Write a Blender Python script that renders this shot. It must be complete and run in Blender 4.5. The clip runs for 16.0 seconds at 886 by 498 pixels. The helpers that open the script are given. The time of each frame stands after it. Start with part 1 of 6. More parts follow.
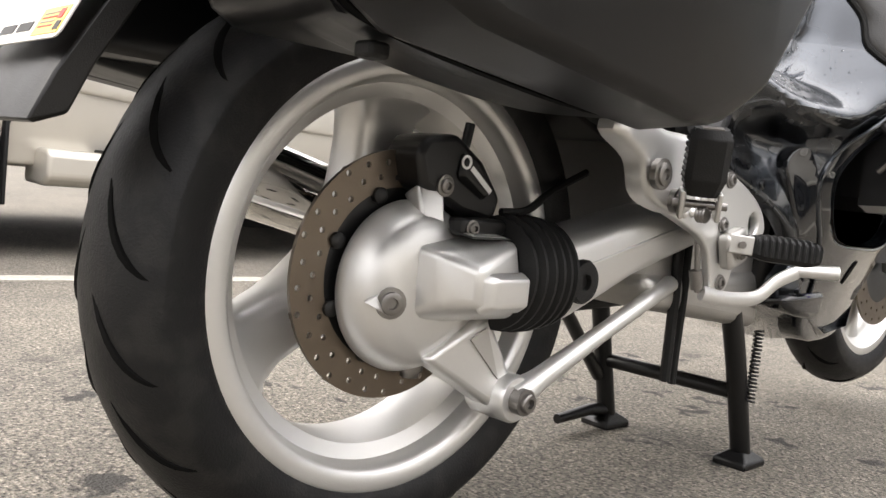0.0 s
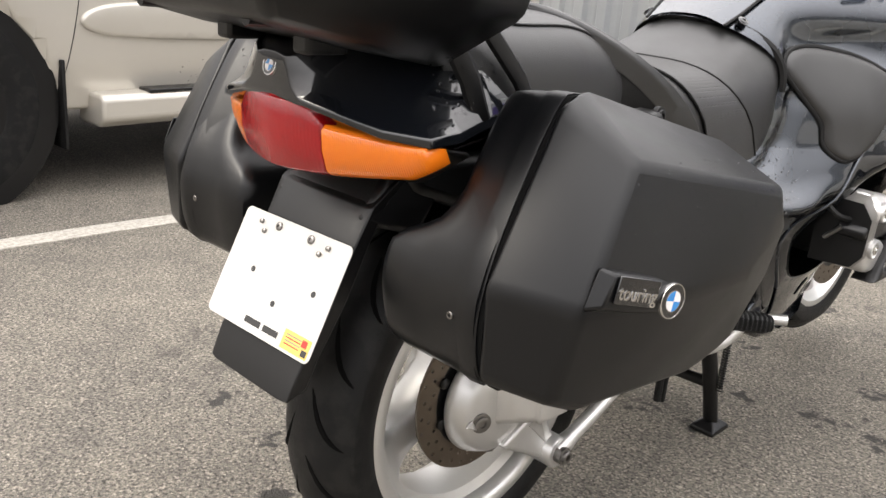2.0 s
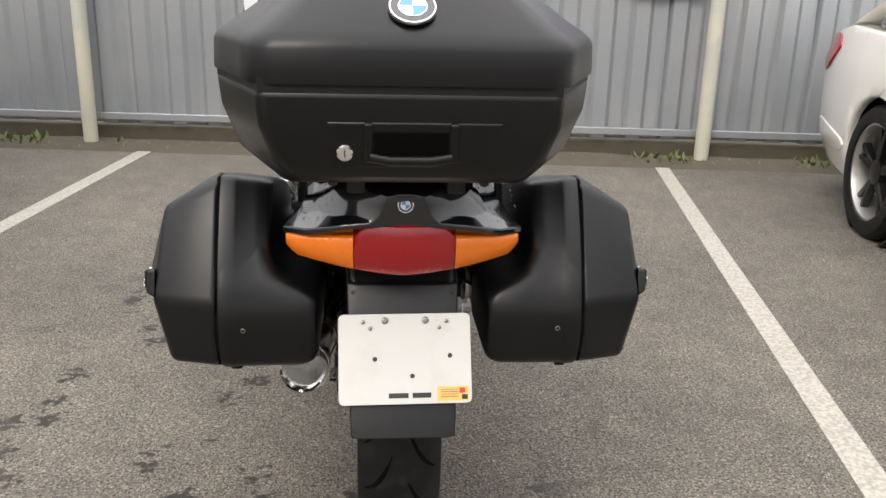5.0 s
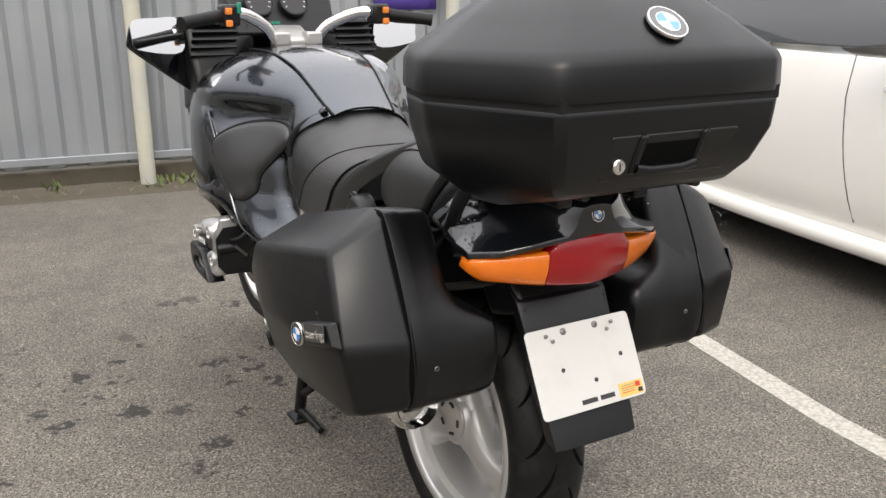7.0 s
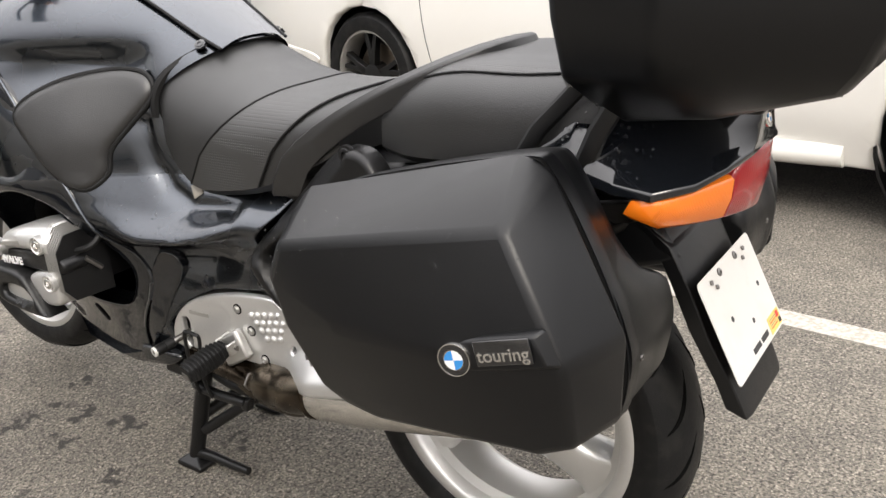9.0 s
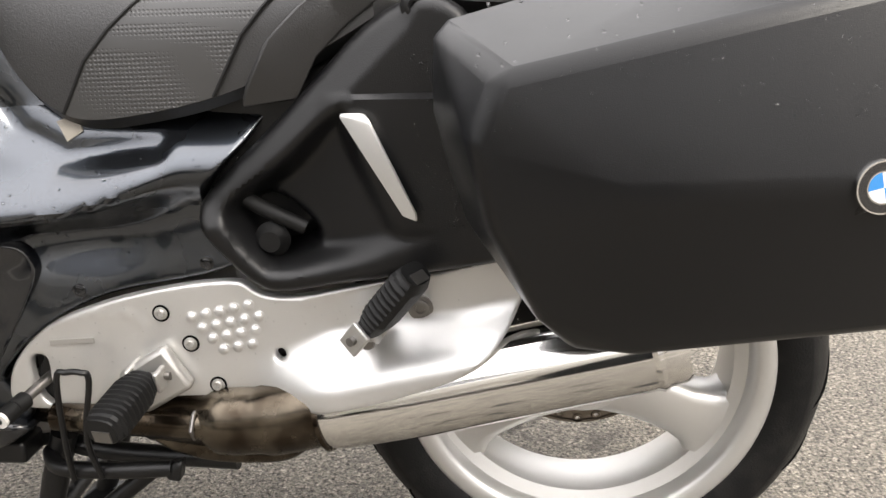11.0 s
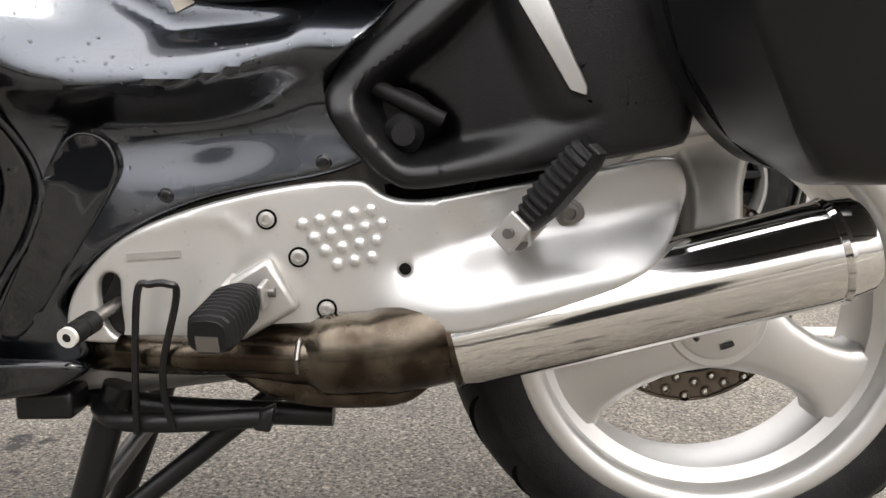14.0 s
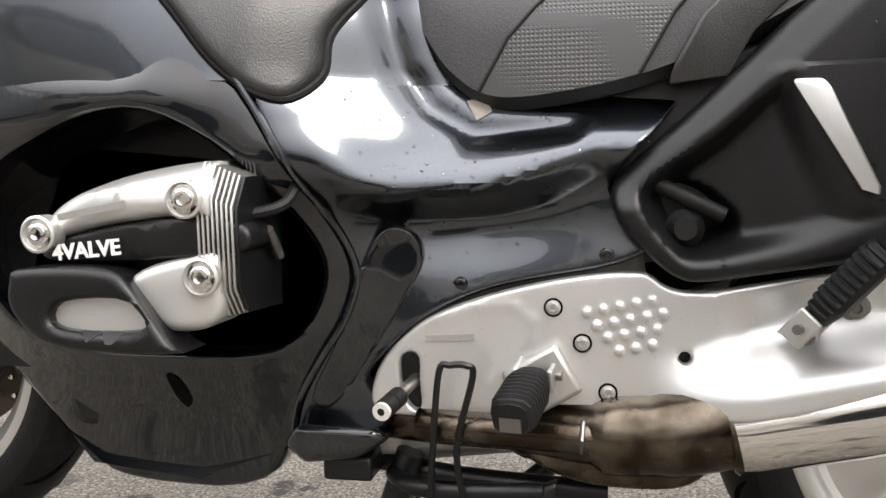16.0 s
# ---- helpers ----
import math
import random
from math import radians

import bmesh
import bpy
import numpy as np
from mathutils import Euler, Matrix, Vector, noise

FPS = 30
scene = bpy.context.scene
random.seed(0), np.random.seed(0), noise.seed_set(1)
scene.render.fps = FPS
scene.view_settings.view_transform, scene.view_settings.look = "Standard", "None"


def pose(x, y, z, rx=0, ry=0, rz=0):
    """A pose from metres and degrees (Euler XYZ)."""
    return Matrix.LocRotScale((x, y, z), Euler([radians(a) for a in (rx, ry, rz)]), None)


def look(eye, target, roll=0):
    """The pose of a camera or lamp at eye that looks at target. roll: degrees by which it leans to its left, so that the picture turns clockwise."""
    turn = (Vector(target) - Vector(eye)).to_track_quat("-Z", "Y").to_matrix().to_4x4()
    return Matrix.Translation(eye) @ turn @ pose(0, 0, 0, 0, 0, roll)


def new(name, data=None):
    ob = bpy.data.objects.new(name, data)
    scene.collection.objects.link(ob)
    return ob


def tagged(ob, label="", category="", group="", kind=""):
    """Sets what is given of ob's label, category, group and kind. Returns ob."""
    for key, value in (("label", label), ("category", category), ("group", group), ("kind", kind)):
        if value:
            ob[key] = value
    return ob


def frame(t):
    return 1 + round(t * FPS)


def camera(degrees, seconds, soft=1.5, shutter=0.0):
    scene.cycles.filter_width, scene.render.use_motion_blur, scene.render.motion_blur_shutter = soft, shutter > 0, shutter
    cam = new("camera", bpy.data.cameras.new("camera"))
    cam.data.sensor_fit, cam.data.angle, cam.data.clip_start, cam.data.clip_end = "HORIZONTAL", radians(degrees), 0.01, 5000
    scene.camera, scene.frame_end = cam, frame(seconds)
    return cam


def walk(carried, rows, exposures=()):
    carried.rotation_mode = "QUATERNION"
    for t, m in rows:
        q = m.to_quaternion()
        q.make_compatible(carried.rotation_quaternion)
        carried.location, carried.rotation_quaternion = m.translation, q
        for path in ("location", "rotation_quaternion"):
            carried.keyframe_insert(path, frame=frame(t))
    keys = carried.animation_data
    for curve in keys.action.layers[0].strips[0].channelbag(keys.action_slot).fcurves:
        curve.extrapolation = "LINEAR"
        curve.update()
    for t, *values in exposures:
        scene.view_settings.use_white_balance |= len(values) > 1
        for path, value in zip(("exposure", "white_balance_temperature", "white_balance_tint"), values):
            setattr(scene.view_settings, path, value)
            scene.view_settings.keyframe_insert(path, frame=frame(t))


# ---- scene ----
cam = camera(54.5, 16.0, soft=1.5, shutter=0.0)
PATH = [
    (0, (0.773, -0.623, 0.427), (-0.655, 0.769, 0.274), 6.1),
    (0.5, (0.775, -0.656, 0.448), (-0.678, 0.702, 0.238), 5.1),
    (1, (0.790, -0.701, 0.568), (-0.671, 0.617, 0.210), 5.3),
    (1.5, (0.847, -0.807, 0.789), (-0.570, 0.514, 0.289), 5.9),
    (2, (0.882, -0.972, 0.976), (-0.43, 0.402, 0.353), 4.8),
    (2.5, (0.85, -1.144, 1.044), (-0.309, 0.353, 0.401), 2.9),
    (3, (0.743, -1.363, 1.094), (-0.188, 0.297, 0.482), 3.0),
    (3.2, (0.688, -1.463, 1.118), (-0.124, 0.267, 0.531), 3.1),
    (5.3, (-0.197, -1.723, 1.197), (0.106, 0.161, 0.598), 0.7),
    (5.5, (-0.285, -1.691, 1.191), (0.1, 0.178, 0.592), 0.1),
    (6, (-0.505, -1.624, 1.188), (0.078, 0.195, 0.594), 0.6),
    (6.5, (-0.758, -1.594, 1.194), (0.032, 0.154, 0.627), 1.3),
    (7, (-0.905, -1.467, 1.194), (0.03, 0.211, 0.635), -0.1),
    (7.5, (-0.994, -1.253, 1.18), (0.127, 0.298, 0.599), -1.1),
    (8, (-1.096, -1.074, 1.185), (0.234, 0.285, 0.565), -1.8),
    (8.5, (-1.187, -0.889, 1.162), (0.28, 0.303, 0.509), -1.9),
    (9, (-1.162, -0.658, 1.116), (0.362, 0.418, 0.396), -3.1),
    (9.5, (-1.13, -0.449, 1.086), (0.462, 0.471, 0.299), -5.3),
    (10, (-1.141, -0.247, 1.021), (0.572, 0.384, 0.204), -4.9),
    (10.2, (-1.143, -0.163, 0.99), (0.606, 0.349, 0.166), -4.6),
    (12.3, (-0.989, 0.253, 0.548), (0.980, 0.044, 0.265), 0.1),
    (12.5, (-0.991, 0.258, 0.535), (0.975, 0.035, 0.246), 0.3),
    (13, (-1.005, 0.279, 0.526), (0.958, 0.053, 0.218), 0.4),
    (13.5, (-1.024, 0.308, 0.532), (0.946, 0.153, 0.225), -0.1),
    (14, (-1.047, 0.344, 0.542), (0.932, 0.315, 0.260), -0.4),
    (14.5, (-1.066, 0.380, 0.554), (0.916, 0.449, 0.293), -0.2),
    (15, (-1.083, 0.409, 0.568), (0.895, 0.578, 0.327), -0.5),
    (15.5, (-1.097, 0.427, 0.581), (0.872, 0.708, 0.368), -0.8),
    (16, (-1.114, 0.446, 0.596), (0.842, 0.831, 0.424), -1.0),
]
walk(cam, [(t, look(eye, target, roll)) for t, eye, target, roll in PATH], exposures=[(0.0, 0.45, 6500, 10), (1.0, 0.4, 6500, 10), (2.5, -0.05, 6500, 10), (5.5, -0.38, 6400, 10), (7.5, -0.38, 6350, 10), (8.5, -0.1, 6450, 10), (9.0, -0.02, 6450, 10), (9.5, 0.34, 6500, 10), (10.2, 0.38, 6500, 10), (12.5, 0.1, 6450, 10), (16.0, 0.25, 6400, 10)])

# ---- world and sun: bright overcast ----
SUN_EL, SUN_AZ = 40.0, 215.0
world = bpy.data.worlds.new("world")
scene.world = world
world.use_nodes = True
wn = world.node_tree.nodes
sky = wn.new("ShaderNodeTexSky")
sky.sky_type, sky.sun_disc = "NISHITA", False
sky.sun_elevation, sky.sun_rotation = radians(SUN_EL), radians(SUN_AZ)
sky.air_density, sky.dust_density, sky.ozone_density = 1.0, 6.0, 1.0
# overcast: three times brighter overhead than at the horizon
wl = world.node_tree.links
co_w, sep, lift = wn.new("ShaderNodeTexCoord"), wn.new("ShaderNodeSeparateXYZ"), wn.new("ShaderNodeMapRange")
wl.new(co_w.outputs["Generated"], sep.inputs[0])
wl.new(sep.outputs[2], lift.inputs[0])
lift.inputs[1].default_value, lift.inputs[2].default_value = 0.0, 1.0
lift.inputs[3].default_value, lift.inputs[4].default_value = 2.5, 41.0
cloud = wn.new("ShaderNodeMix")
cloud.data_type, cloud.blend_type = "RGBA", "MULTIPLY"
cloud.inputs[0].default_value = 1.0
cloud.inputs[6].default_value = (1.01, 0.975, 0.97, 1.0)
wl.new(lift.outputs[0], cloud.inputs[7])
soft = wn.new("ShaderNodeMix")
soft.data_type = "RGBA"
soft.inputs[0].default_value = 0.85
wl.new(sky.outputs[0], soft.inputs[6])
wl.new(cloud.outputs[2], soft.inputs[7])
wl.new(soft.outputs[2], wn["Background"].inputs[0])
wn["Background"].inputs[1].default_value = 0.115
sun = new("sun", bpy.data.lights.new("sun", "SUN"))
sun.data.energy, sun.data.angle, sun.data.color = 1.5, radians(20), (1.0, 0.93, 0.82)
sd = Vector((math.sin(radians(SUN_AZ)) * math.cos(radians(SUN_EL)), math.cos(radians(SUN_AZ)) * math.cos(radians(SUN_EL)), math.sin(radians(SUN_EL))))
sun.matrix_world = look(sd * 30, (0, 0, 0))


# ---- materials ----
def mat(name, color, rough=0.5, metal=0.0, var=0.12, scale=8.0, bump=0.0, bump_scale=300.0, coat=0.0, rvar=0.1, second=None, blotch=0.0, blotch_scale=3.0, spec=0.5):
    """Principled surface with broad and fine variation of colour and gloss, and fine relief."""
    m = bpy.data.materials.new(name)
    m.use_nodes = True
    n, ln = m.node_tree.nodes, m.node_tree.links
    b = n["Principled BSDF"]
    co = n.new("ShaderNodeTexCoord")

    def noise_at(s, detail=4.0):
        t = n.new("ShaderNodeTexNoise")
        t.inputs["Scale"].default_value, t.inputs["Detail"].default_value = s, detail
        ln.new(co.outputs["Object"], t.inputs["Vector"])
        return t

    def mixed(fac, a, c):
        x = n.new("ShaderNodeMix")
        x.data_type = "RGBA"
        ln.new(fac, x.inputs[0])
        for sock, val in ((6, a), (7, c)):
            if isinstance(val, tuple):
                x.inputs[sock].default_value = (*val, 1)
            else:
                ln.new(val, x.inputs[sock])
        return x.outputs[2]

    lo, hi = tuple(c * (1 - var) for c in color), tuple(min(1, c * (1 + var)) for c in color)
    out = mixed(noise_at(scale).outputs[0], lo, hi)
    fine = noise_at(scale * 14)
    out = mixed(fine.outputs[0], out, tuple(min(1, c * (1 + var * 0.5)) for c in color))
    if second:
        r = n.new("ShaderNodeMapRange")
        r.inputs[1].default_value, r.inputs[2].default_value = 0.5 - blotch * 0.2 + 0.05, 0.62
        ln.new(noise_at(blotch_scale, 6).outputs[0], r.inputs[0])
        r.inputs[4].default_value = blotch
        out = mixed(r.outputs[0], out, second)
    ln.new(out, b.inputs["Base Color"])
    rr = n.new("ShaderNodeMapRange")
    rr.inputs[3].default_value, rr.inputs[4].default_value = max(0.02, rough - rvar), min(1, rough + rvar)
    ln.new(noise_at(scale * 2.5).outputs[0], rr.inputs[0])
    ln.new(rr.outputs[0], b.inputs["Roughness"])
    b.inputs["Metallic"].default_value = metal
    b.inputs["Specular IOR Level"].default_value = spec
    b.inputs["Coat Weight"].default_value, b.inputs["Coat Roughness"].default_value, b.inputs["Coat IOR"].default_value = coat, 0.04, 1.6
    if bump:
        bp = n.new("ShaderNodeBump")
        bp.inputs["Strength"].default_value, bp.inputs["Distance"].default_value = bump, 0.002
        ln.new(noise_at(bump_scale, 2.0).outputs[0], bp.inputs["Height"])
        ln.new(bp.outputs[0], b.inputs["Normal"])
    return m


CASE = mat("case_plastic", (0.0032, 0.0034, 0.0040), 0.33, spec=0.42, var=0.2, scale=5, bump=0.09, bump_scale=1100, rvar=0.07)
TRIM = mat("black_plastic", (0.005, 0.005, 0.0053), 0.34, spec=0.42, var=0.2, scale=9, bump=0.15, bump_scale=700, rvar=0.1)
RUBBER = mat("rubber", (0.006, 0.006, 0.006), 0.55, spec=0.3, var=0.25, scale=12, bump=0.2, bump_scale=500)
TYRE = mat("tyre_rubber", (0.006, 0.006, 0.0063), 0.5, spec=0.24, var=0.3, scale=14, bump=0.3, bump_scale=400, second=(0.03, 0.029, 0.026), blotch=0.3, blotch_scale=26)
PAINT = mat("graphite_paint", (0.050, 0.057, 0.068), 0.27, metal=1.0, var=0.08, scale=4, coat=1.0, rvar=0.04)
PAINT.node_tree.nodes["Principled BSDF"].inputs["Coat IOR"].default_value = 1.6
PAINT.node_tree.nodes["Principled BSDF"].inputs["Coat Roughness"].default_value = 0.08
GLOSS = mat("gloss_black_paint", (0.006, 0.007, 0.009), 0.16, var=0.1, scale=4, coat=1.0, rvar=0.05, spec=0.2)
SILVER = mat("silver_paint", (0.68, 0.675, 0.66), 0.36, metal=0.75, var=0.05, scale=10, bump=0.06, bump_scale=900, rvar=0.06)
CAST = mat("cast_aluminium", (0.50, 0.49, 0.47), 0.42, metal=0.8, var=0.12, scale=14, bump=0.2, bump_scale=600, rvar=0.08)
CHROME = mat("chrome", (0.80, 0.79, 0.77), 0.09, metal=1.0, var=0.03, scale=10, rvar=0.05)
PIPE = mat("heat_stained_steel", (0.15, 0.128, 0.098), 0.24, metal=0.95, var=0.5, scale=18, rvar=0.14, bump=0.12, bump_scale=120, second=(0.028, 0.019, 0.012), blotch=0.9, blotch_scale=16)
DISC = mat("worn_brake_steel", (0.17, 0.14, 0.11), 0.38, metal=0.9, var=0.2, scale=30, rvar=0.1)
BOLT = mat("bolt_steel", (0.22, 0.21, 0.20), 0.35, metal=0.9, var=0.2, scale=60)
VINYL = mat("seat_vinyl", (0.011, 0.0108, 0.0108), 0.40, spec=0.85, var=0.2, scale=7, bump=0.22, bump_scale=520, rvar=0.08)
PLATE = mat("white_plate", (0.62, 0.61, 0.58), 0.4, var=0.04, scale=9, second=(0.5, 0.47, 0.42), blotch=0.18, blotch_scale=12)
# near-black that paints the shade of grooves, gaps and recesses
SHADE_BLACK = mat("shade_black", (0.002, 0.002, 0.002), 0.9, spec=0.1)
INK = mat("dark_ink", (0.03, 0.03, 0.03), 0.6)
YELLOW = mat("yellow_sticker", (0.72, 0.50, 0.13), 0.5, var=0.1, scale=40)
REDINK = mat("red_ink", (0.6, 0.04, 0.03), 0.5)
BLUE = mat("badge_blue", (0.03, 0.24, 0.62), 0.2, coat=1.0)
WHITE = mat("badge_white", (0.80, 0.80, 0.80), 0.25, coat=1.0)
ENAMEL = mat("badge_black", (0.008, 0.008, 0.009), 0.15, coat=1.0)
ORANGE = mat("switch_orange", (0.75, 0.22, 0.03), 0.4)
GREEN = mat("switch_green", (0.02, 0.22, 0.14), 0.4)
MIRROR = mat("mirror_glass", (0.9, 0.9, 0.9), 0.03, metal=1.0, var=0.01, rvar=0.01)
OLDPAINT = mat("worn_beige_tape", (0.24, 0.22, 0.185), 0.6, var=0.1, scale=40)


def lens(name, color, rib):
    m = mat(name, color, 0.14, var=0.1, scale=20, coat=0.4, rvar=0.04)
    n, ln = m.node_tree.nodes, m.node_tree.links
    b = n["Principled BSDF"]
    b.inputs["Subsurface Weight"].default_value = 0.1
    b.inputs["Subsurface Radius"].default_value = (0.02, 0.01, 0.005)
    w = n.new("ShaderNodeTexWave")
    w.inputs["Scale"].default_value = rib
    co = n.new("ShaderNodeTexCoord")
    ln.new(co.outputs["Object"], w.inputs["Vector"])
    bp = n.new("ShaderNodeBump")
    bp.inputs["Strength"].default_value, bp.inputs["Distance"].default_value = 0.35, 0.001
    ln.new(w.outputs[1], bp.inputs["Height"])
    ln.new(bp.outputs[0], b.inputs["Normal"])
    return m


RED_LENS = lens("red_lens", (0.33, 0.003, 0.006), 60)
AMBER_LENS = lens("amber_lens", (0.85, 0.20, 0.01), 130)


def perforated():
    """Seat cloth with rows of small pin holes."""
    m = mat("perforated_vinyl", (0.022, 0.0215, 0.021), 0.42, var=0.15, scale=7, rvar=0.06, spec=1.0)
    n, ln = m.node_tree.nodes, m.node_tree.links
    b = n["Principled BSDF"]
    co = n.new("ShaderNodeTexCoord")
    v = n.new("ShaderNodeTexVoronoi")
    v.inputs["Scale"].default_value, v.inputs["Randomness"].default_value = 210, 0.0
    ln.new(co.outputs["Object"], v.inputs["Vector"])
    r = n.new("ShaderNodeMapRange")
    r.inputs[1].default_value, r.inputs[2].default_value = 0.2, 0.4
    ln.new(v.outputs["Distance"], r.inputs[0])
    bp = n.new("ShaderNodeBump")
    bp.inputs["Strength"].default_value, bp.inputs["Distance"].default_value = 0.5, 0.001
    ln.new(r.outputs[0], bp.inputs["Height"])
    ln.new(bp.outputs[0], b.inputs["Normal"])
    return m


PERF = perforated()


def asphalt():
    m = bpy.data.materials.new("asphalt")
    m.use_nodes = True
    n, ln = m.node_tree.nodes, m.node_tree.links
    b = n["Principled BSDF"]
    co = n.new("ShaderNodeTexCoord")

    def ramp(src, pts):
        r = n.new("ShaderNodeValToRGB")
        while len(r.color_ramp.elements) < len(pts):
            r.color_ramp.elements.new(0.5)
        for e, (p, c) in zip(r.color_ramp.elements, pts):
            e.position, e.color = p, (*c, 1)
        ln.new(src, r.inputs[0])
        return r.outputs[0]

    def tex(kind, scale, detail=None):
        t = n.new(kind)
        t.inputs["Scale"].default_value = scale
        if detail is not None:
            t.inputs["Detail"].default_value = detail
        ln.new(co.outputs["Object"], t.inputs["Vector"])
        return t

    def mul(a, c, fac=1.0, mode="MULTIPLY"):
        x = n.new("ShaderNodeMix")
        x.data_type, x.blend_type = "RGBA", mode
        x.inputs[0].default_value = fac
        ln.new(a, x.inputs[6])
        ln.new(c, x.inputs[7])
        return x.outputs[2]

    cell = tex("ShaderNodeTexVoronoi", 230)
    stones = ramp(cell.outputs["Color"], [(0.0, (0.085, 0.079, 0.069)), (0.4, (0.150, 0.138, 0.119)), (0.7, (0.218, 0.200, 0.172)), (1.0, (0.43, 0.39, 0.335))])
    pits = ramp(tex("ShaderNodeTexNoise", 130, 5).outputs[0], [(0.36, (0.30, 0.30, 0.30)), (0.50, (1.05, 1.05, 1.05))])
    broad = ramp(tex("ShaderNodeTexNoise", 0.9, 6).outputs[0], [(0.3, (0.78, 0.77, 0.76)), (0.7, (1.12, 1.1, 1.06))])
    drift = ramp(tex("ShaderNodeTexNoise", 7, 5).outputs[0], [(0.3, (0.84, 0.84, 0.84)), (0.7, (1.08, 1.08, 1.06))])
    base = mul(mul(mul(stones, pits), broad), drift)
    # oil drips: irregular dark spots, thick where bikes stand
    spot_noise = tex("ShaderNodeTexNoise", 30, 3)
    warp = n.new("ShaderNodeMix")
    warp.data_type, warp.blend_type = "RGBA", "LINEAR_LIGHT"
    warp.inputs[0].default_value = 0.085
    ln.new(co.outputs["Object"], warp.inputs[6])
    ln.new(spot_noise.outputs["Color"], warp.inputs[7])
    v = n.new("ShaderNodeTexVoronoi")
    v.inputs["Scale"].default_value = 7.5
    ln.new(warp.outputs[2], v.inputs["Vector"])
    spots = ramp(v.outputs["Distance"], [(0.24, (1, 1, 1)), (0.37, (0, 0, 0))])
    keep = ramp(v.outputs["Color"], [(0.42, (0, 0, 0)), (0.50, (1, 1, 1))])
    zone = n.new("ShaderNodeTexGradient")
    zone.gradient_type = "SPHERICAL"
    mp = n.new("ShaderNodeMapping")
    mp.vector_type = "TEXTURE"
    mp.inputs["Location"].default_value, mp.inputs["Scale"].default_value = (-0.30, 0.85, 0), (1.15, 1.6, 1.0)
    ln.new(co.outputs["Object"], mp.inputs[0])
    ln.new(mp.outputs[0], zone.inputs[0])
    near = ramp(zone.outputs[1], [(0.12, (0, 0, 0)), (0.34, (1, 1, 1))])
    mask = mul(mul(spots, keep), near)
    dark = n.new("ShaderNodeMix")
    dark.data_type = "RGBA"
    ln.new(mask, dark.inputs[0])
    ln.new(base, dark.inputs[6])
    dark.inputs[7].default_value = (0.035, 0.032, 0.028, 1)
    ln.new(dark.outputs[2], b.inputs["Base Color"])
    b.inputs["Roughness"].default_value = 0.85
    bp = n.new("ShaderNodeBump")
    bp.inputs["Strength"].default_value, bp.inputs["Distance"].default_value = 0.7, 0.004
    ln.new(cell.outputs["Distance"], bp.inputs["Height"])
    bp2 = n.new("ShaderNodeBump")
    bp2.inputs["Strength"].default_value, bp2.inputs["Distance"].default_value = 0.5, 0.01
    ln.new(tex("ShaderNodeTexNoise", 130, 5).outputs[0], bp2.inputs["Height"])
    ln.new(bp.outputs[0], bp2.inputs["Normal"])
    ln.new(bp2.outputs[0], b.inputs["Normal"])
    return m


ASPHALT = asphalt()
LINE = mat("worn_line_paint", (0.46, 0.435, 0.385), 0.7, var=0.1, scale=20, bump=0.5, bump_scale=160, second=(0.27, 0.25, 0.21), blotch=0.75, blotch_scale=80)
SHEET = mat("galvanised_sheet", (0.36, 0.38, 0.40), 0.42, metal=0.55, var=0.12, scale=2.2, bump=0.05, bump_scale=60, second=(0.44, 0.45, 0.45), blotch=0.5, blotch_scale=1.2)
POST = mat("cream_post_paint", (0.52, 0.50, 0.40), 0.6, var=0.15, scale=6, second=(0.4, 0.42, 0.42), blotch=0.5, blotch_scale=4)
CARWHITE = mat("white_car_paint", (0.82, 0.80, 0.75), 0.3, var=0.03, scale=2, coat=1.0, rvar=0.03)
CARSILVER = mat("champagne_car_paint", (0.56, 0.53, 0.47), 0.35, metal=0.35, var=0.04, scale=2, coat=0.8, rvar=0.04)
GLASS = mat("dark_car_glass", (0.015, 0.018, 0.02), 0.05, var=0.1, coat=1.0, rvar=0.02)
EARTH = mat("verge_earth", (0.085, 0.072, 0.052), 0.95, var=0.4, scale=9, bump=0.9, bump_scale=40)
WEED = mat("weed_leaves", (0.10, 0.13, 0.035), 0.7, var=0.5, scale=12)
STRAW = mat("dry_stalks", (0.26, 0.20, 0.11), 0.8, var=0.3, scale=20)
PURPLE = mat("purple_banner", (0.07, 0.04, 0.26), 0.6, var=0.1, scale=6)


# ---- building tools ----
import numpy as np
from mathutils import geometry


def part(name, bm, material, parent=None, label="", sharp=38, bevel=0.0, seg=2, kind="", category=""):
    """Links a bmesh as one mesh object under a thing or a part."""
    bmesh.ops.recalc_face_normals(bm, faces=bm.faces)
    me = bpy.data.meshes.new(name)
    bm.to_mesh(me)
    bm.free()
    me.materials.append(material)
    me.polygons.foreach_set("use_smooth", [True] * len(me.polygons))
    me.set_sharp_from_angle(angle=radians(sharp))
    ob = new(name, me)
    if parent:
        ob.parent = parent
    if bevel:
        md = ob.modifiers.new("bevel", "BEVEL")
        md.width, md.segments, md.limit_method, md.angle_limit = bevel, seg, "ANGLE", radians(22)
        md.harden_normals = False
    return tagged(ob, label=label, kind=kind, category=category)


def thing(name, label, category, loc=(0, 0, 0), group="", kind=""):
    ob = new(name)
    ob.location = loc
    return tagged(ob, label, category, group, kind)


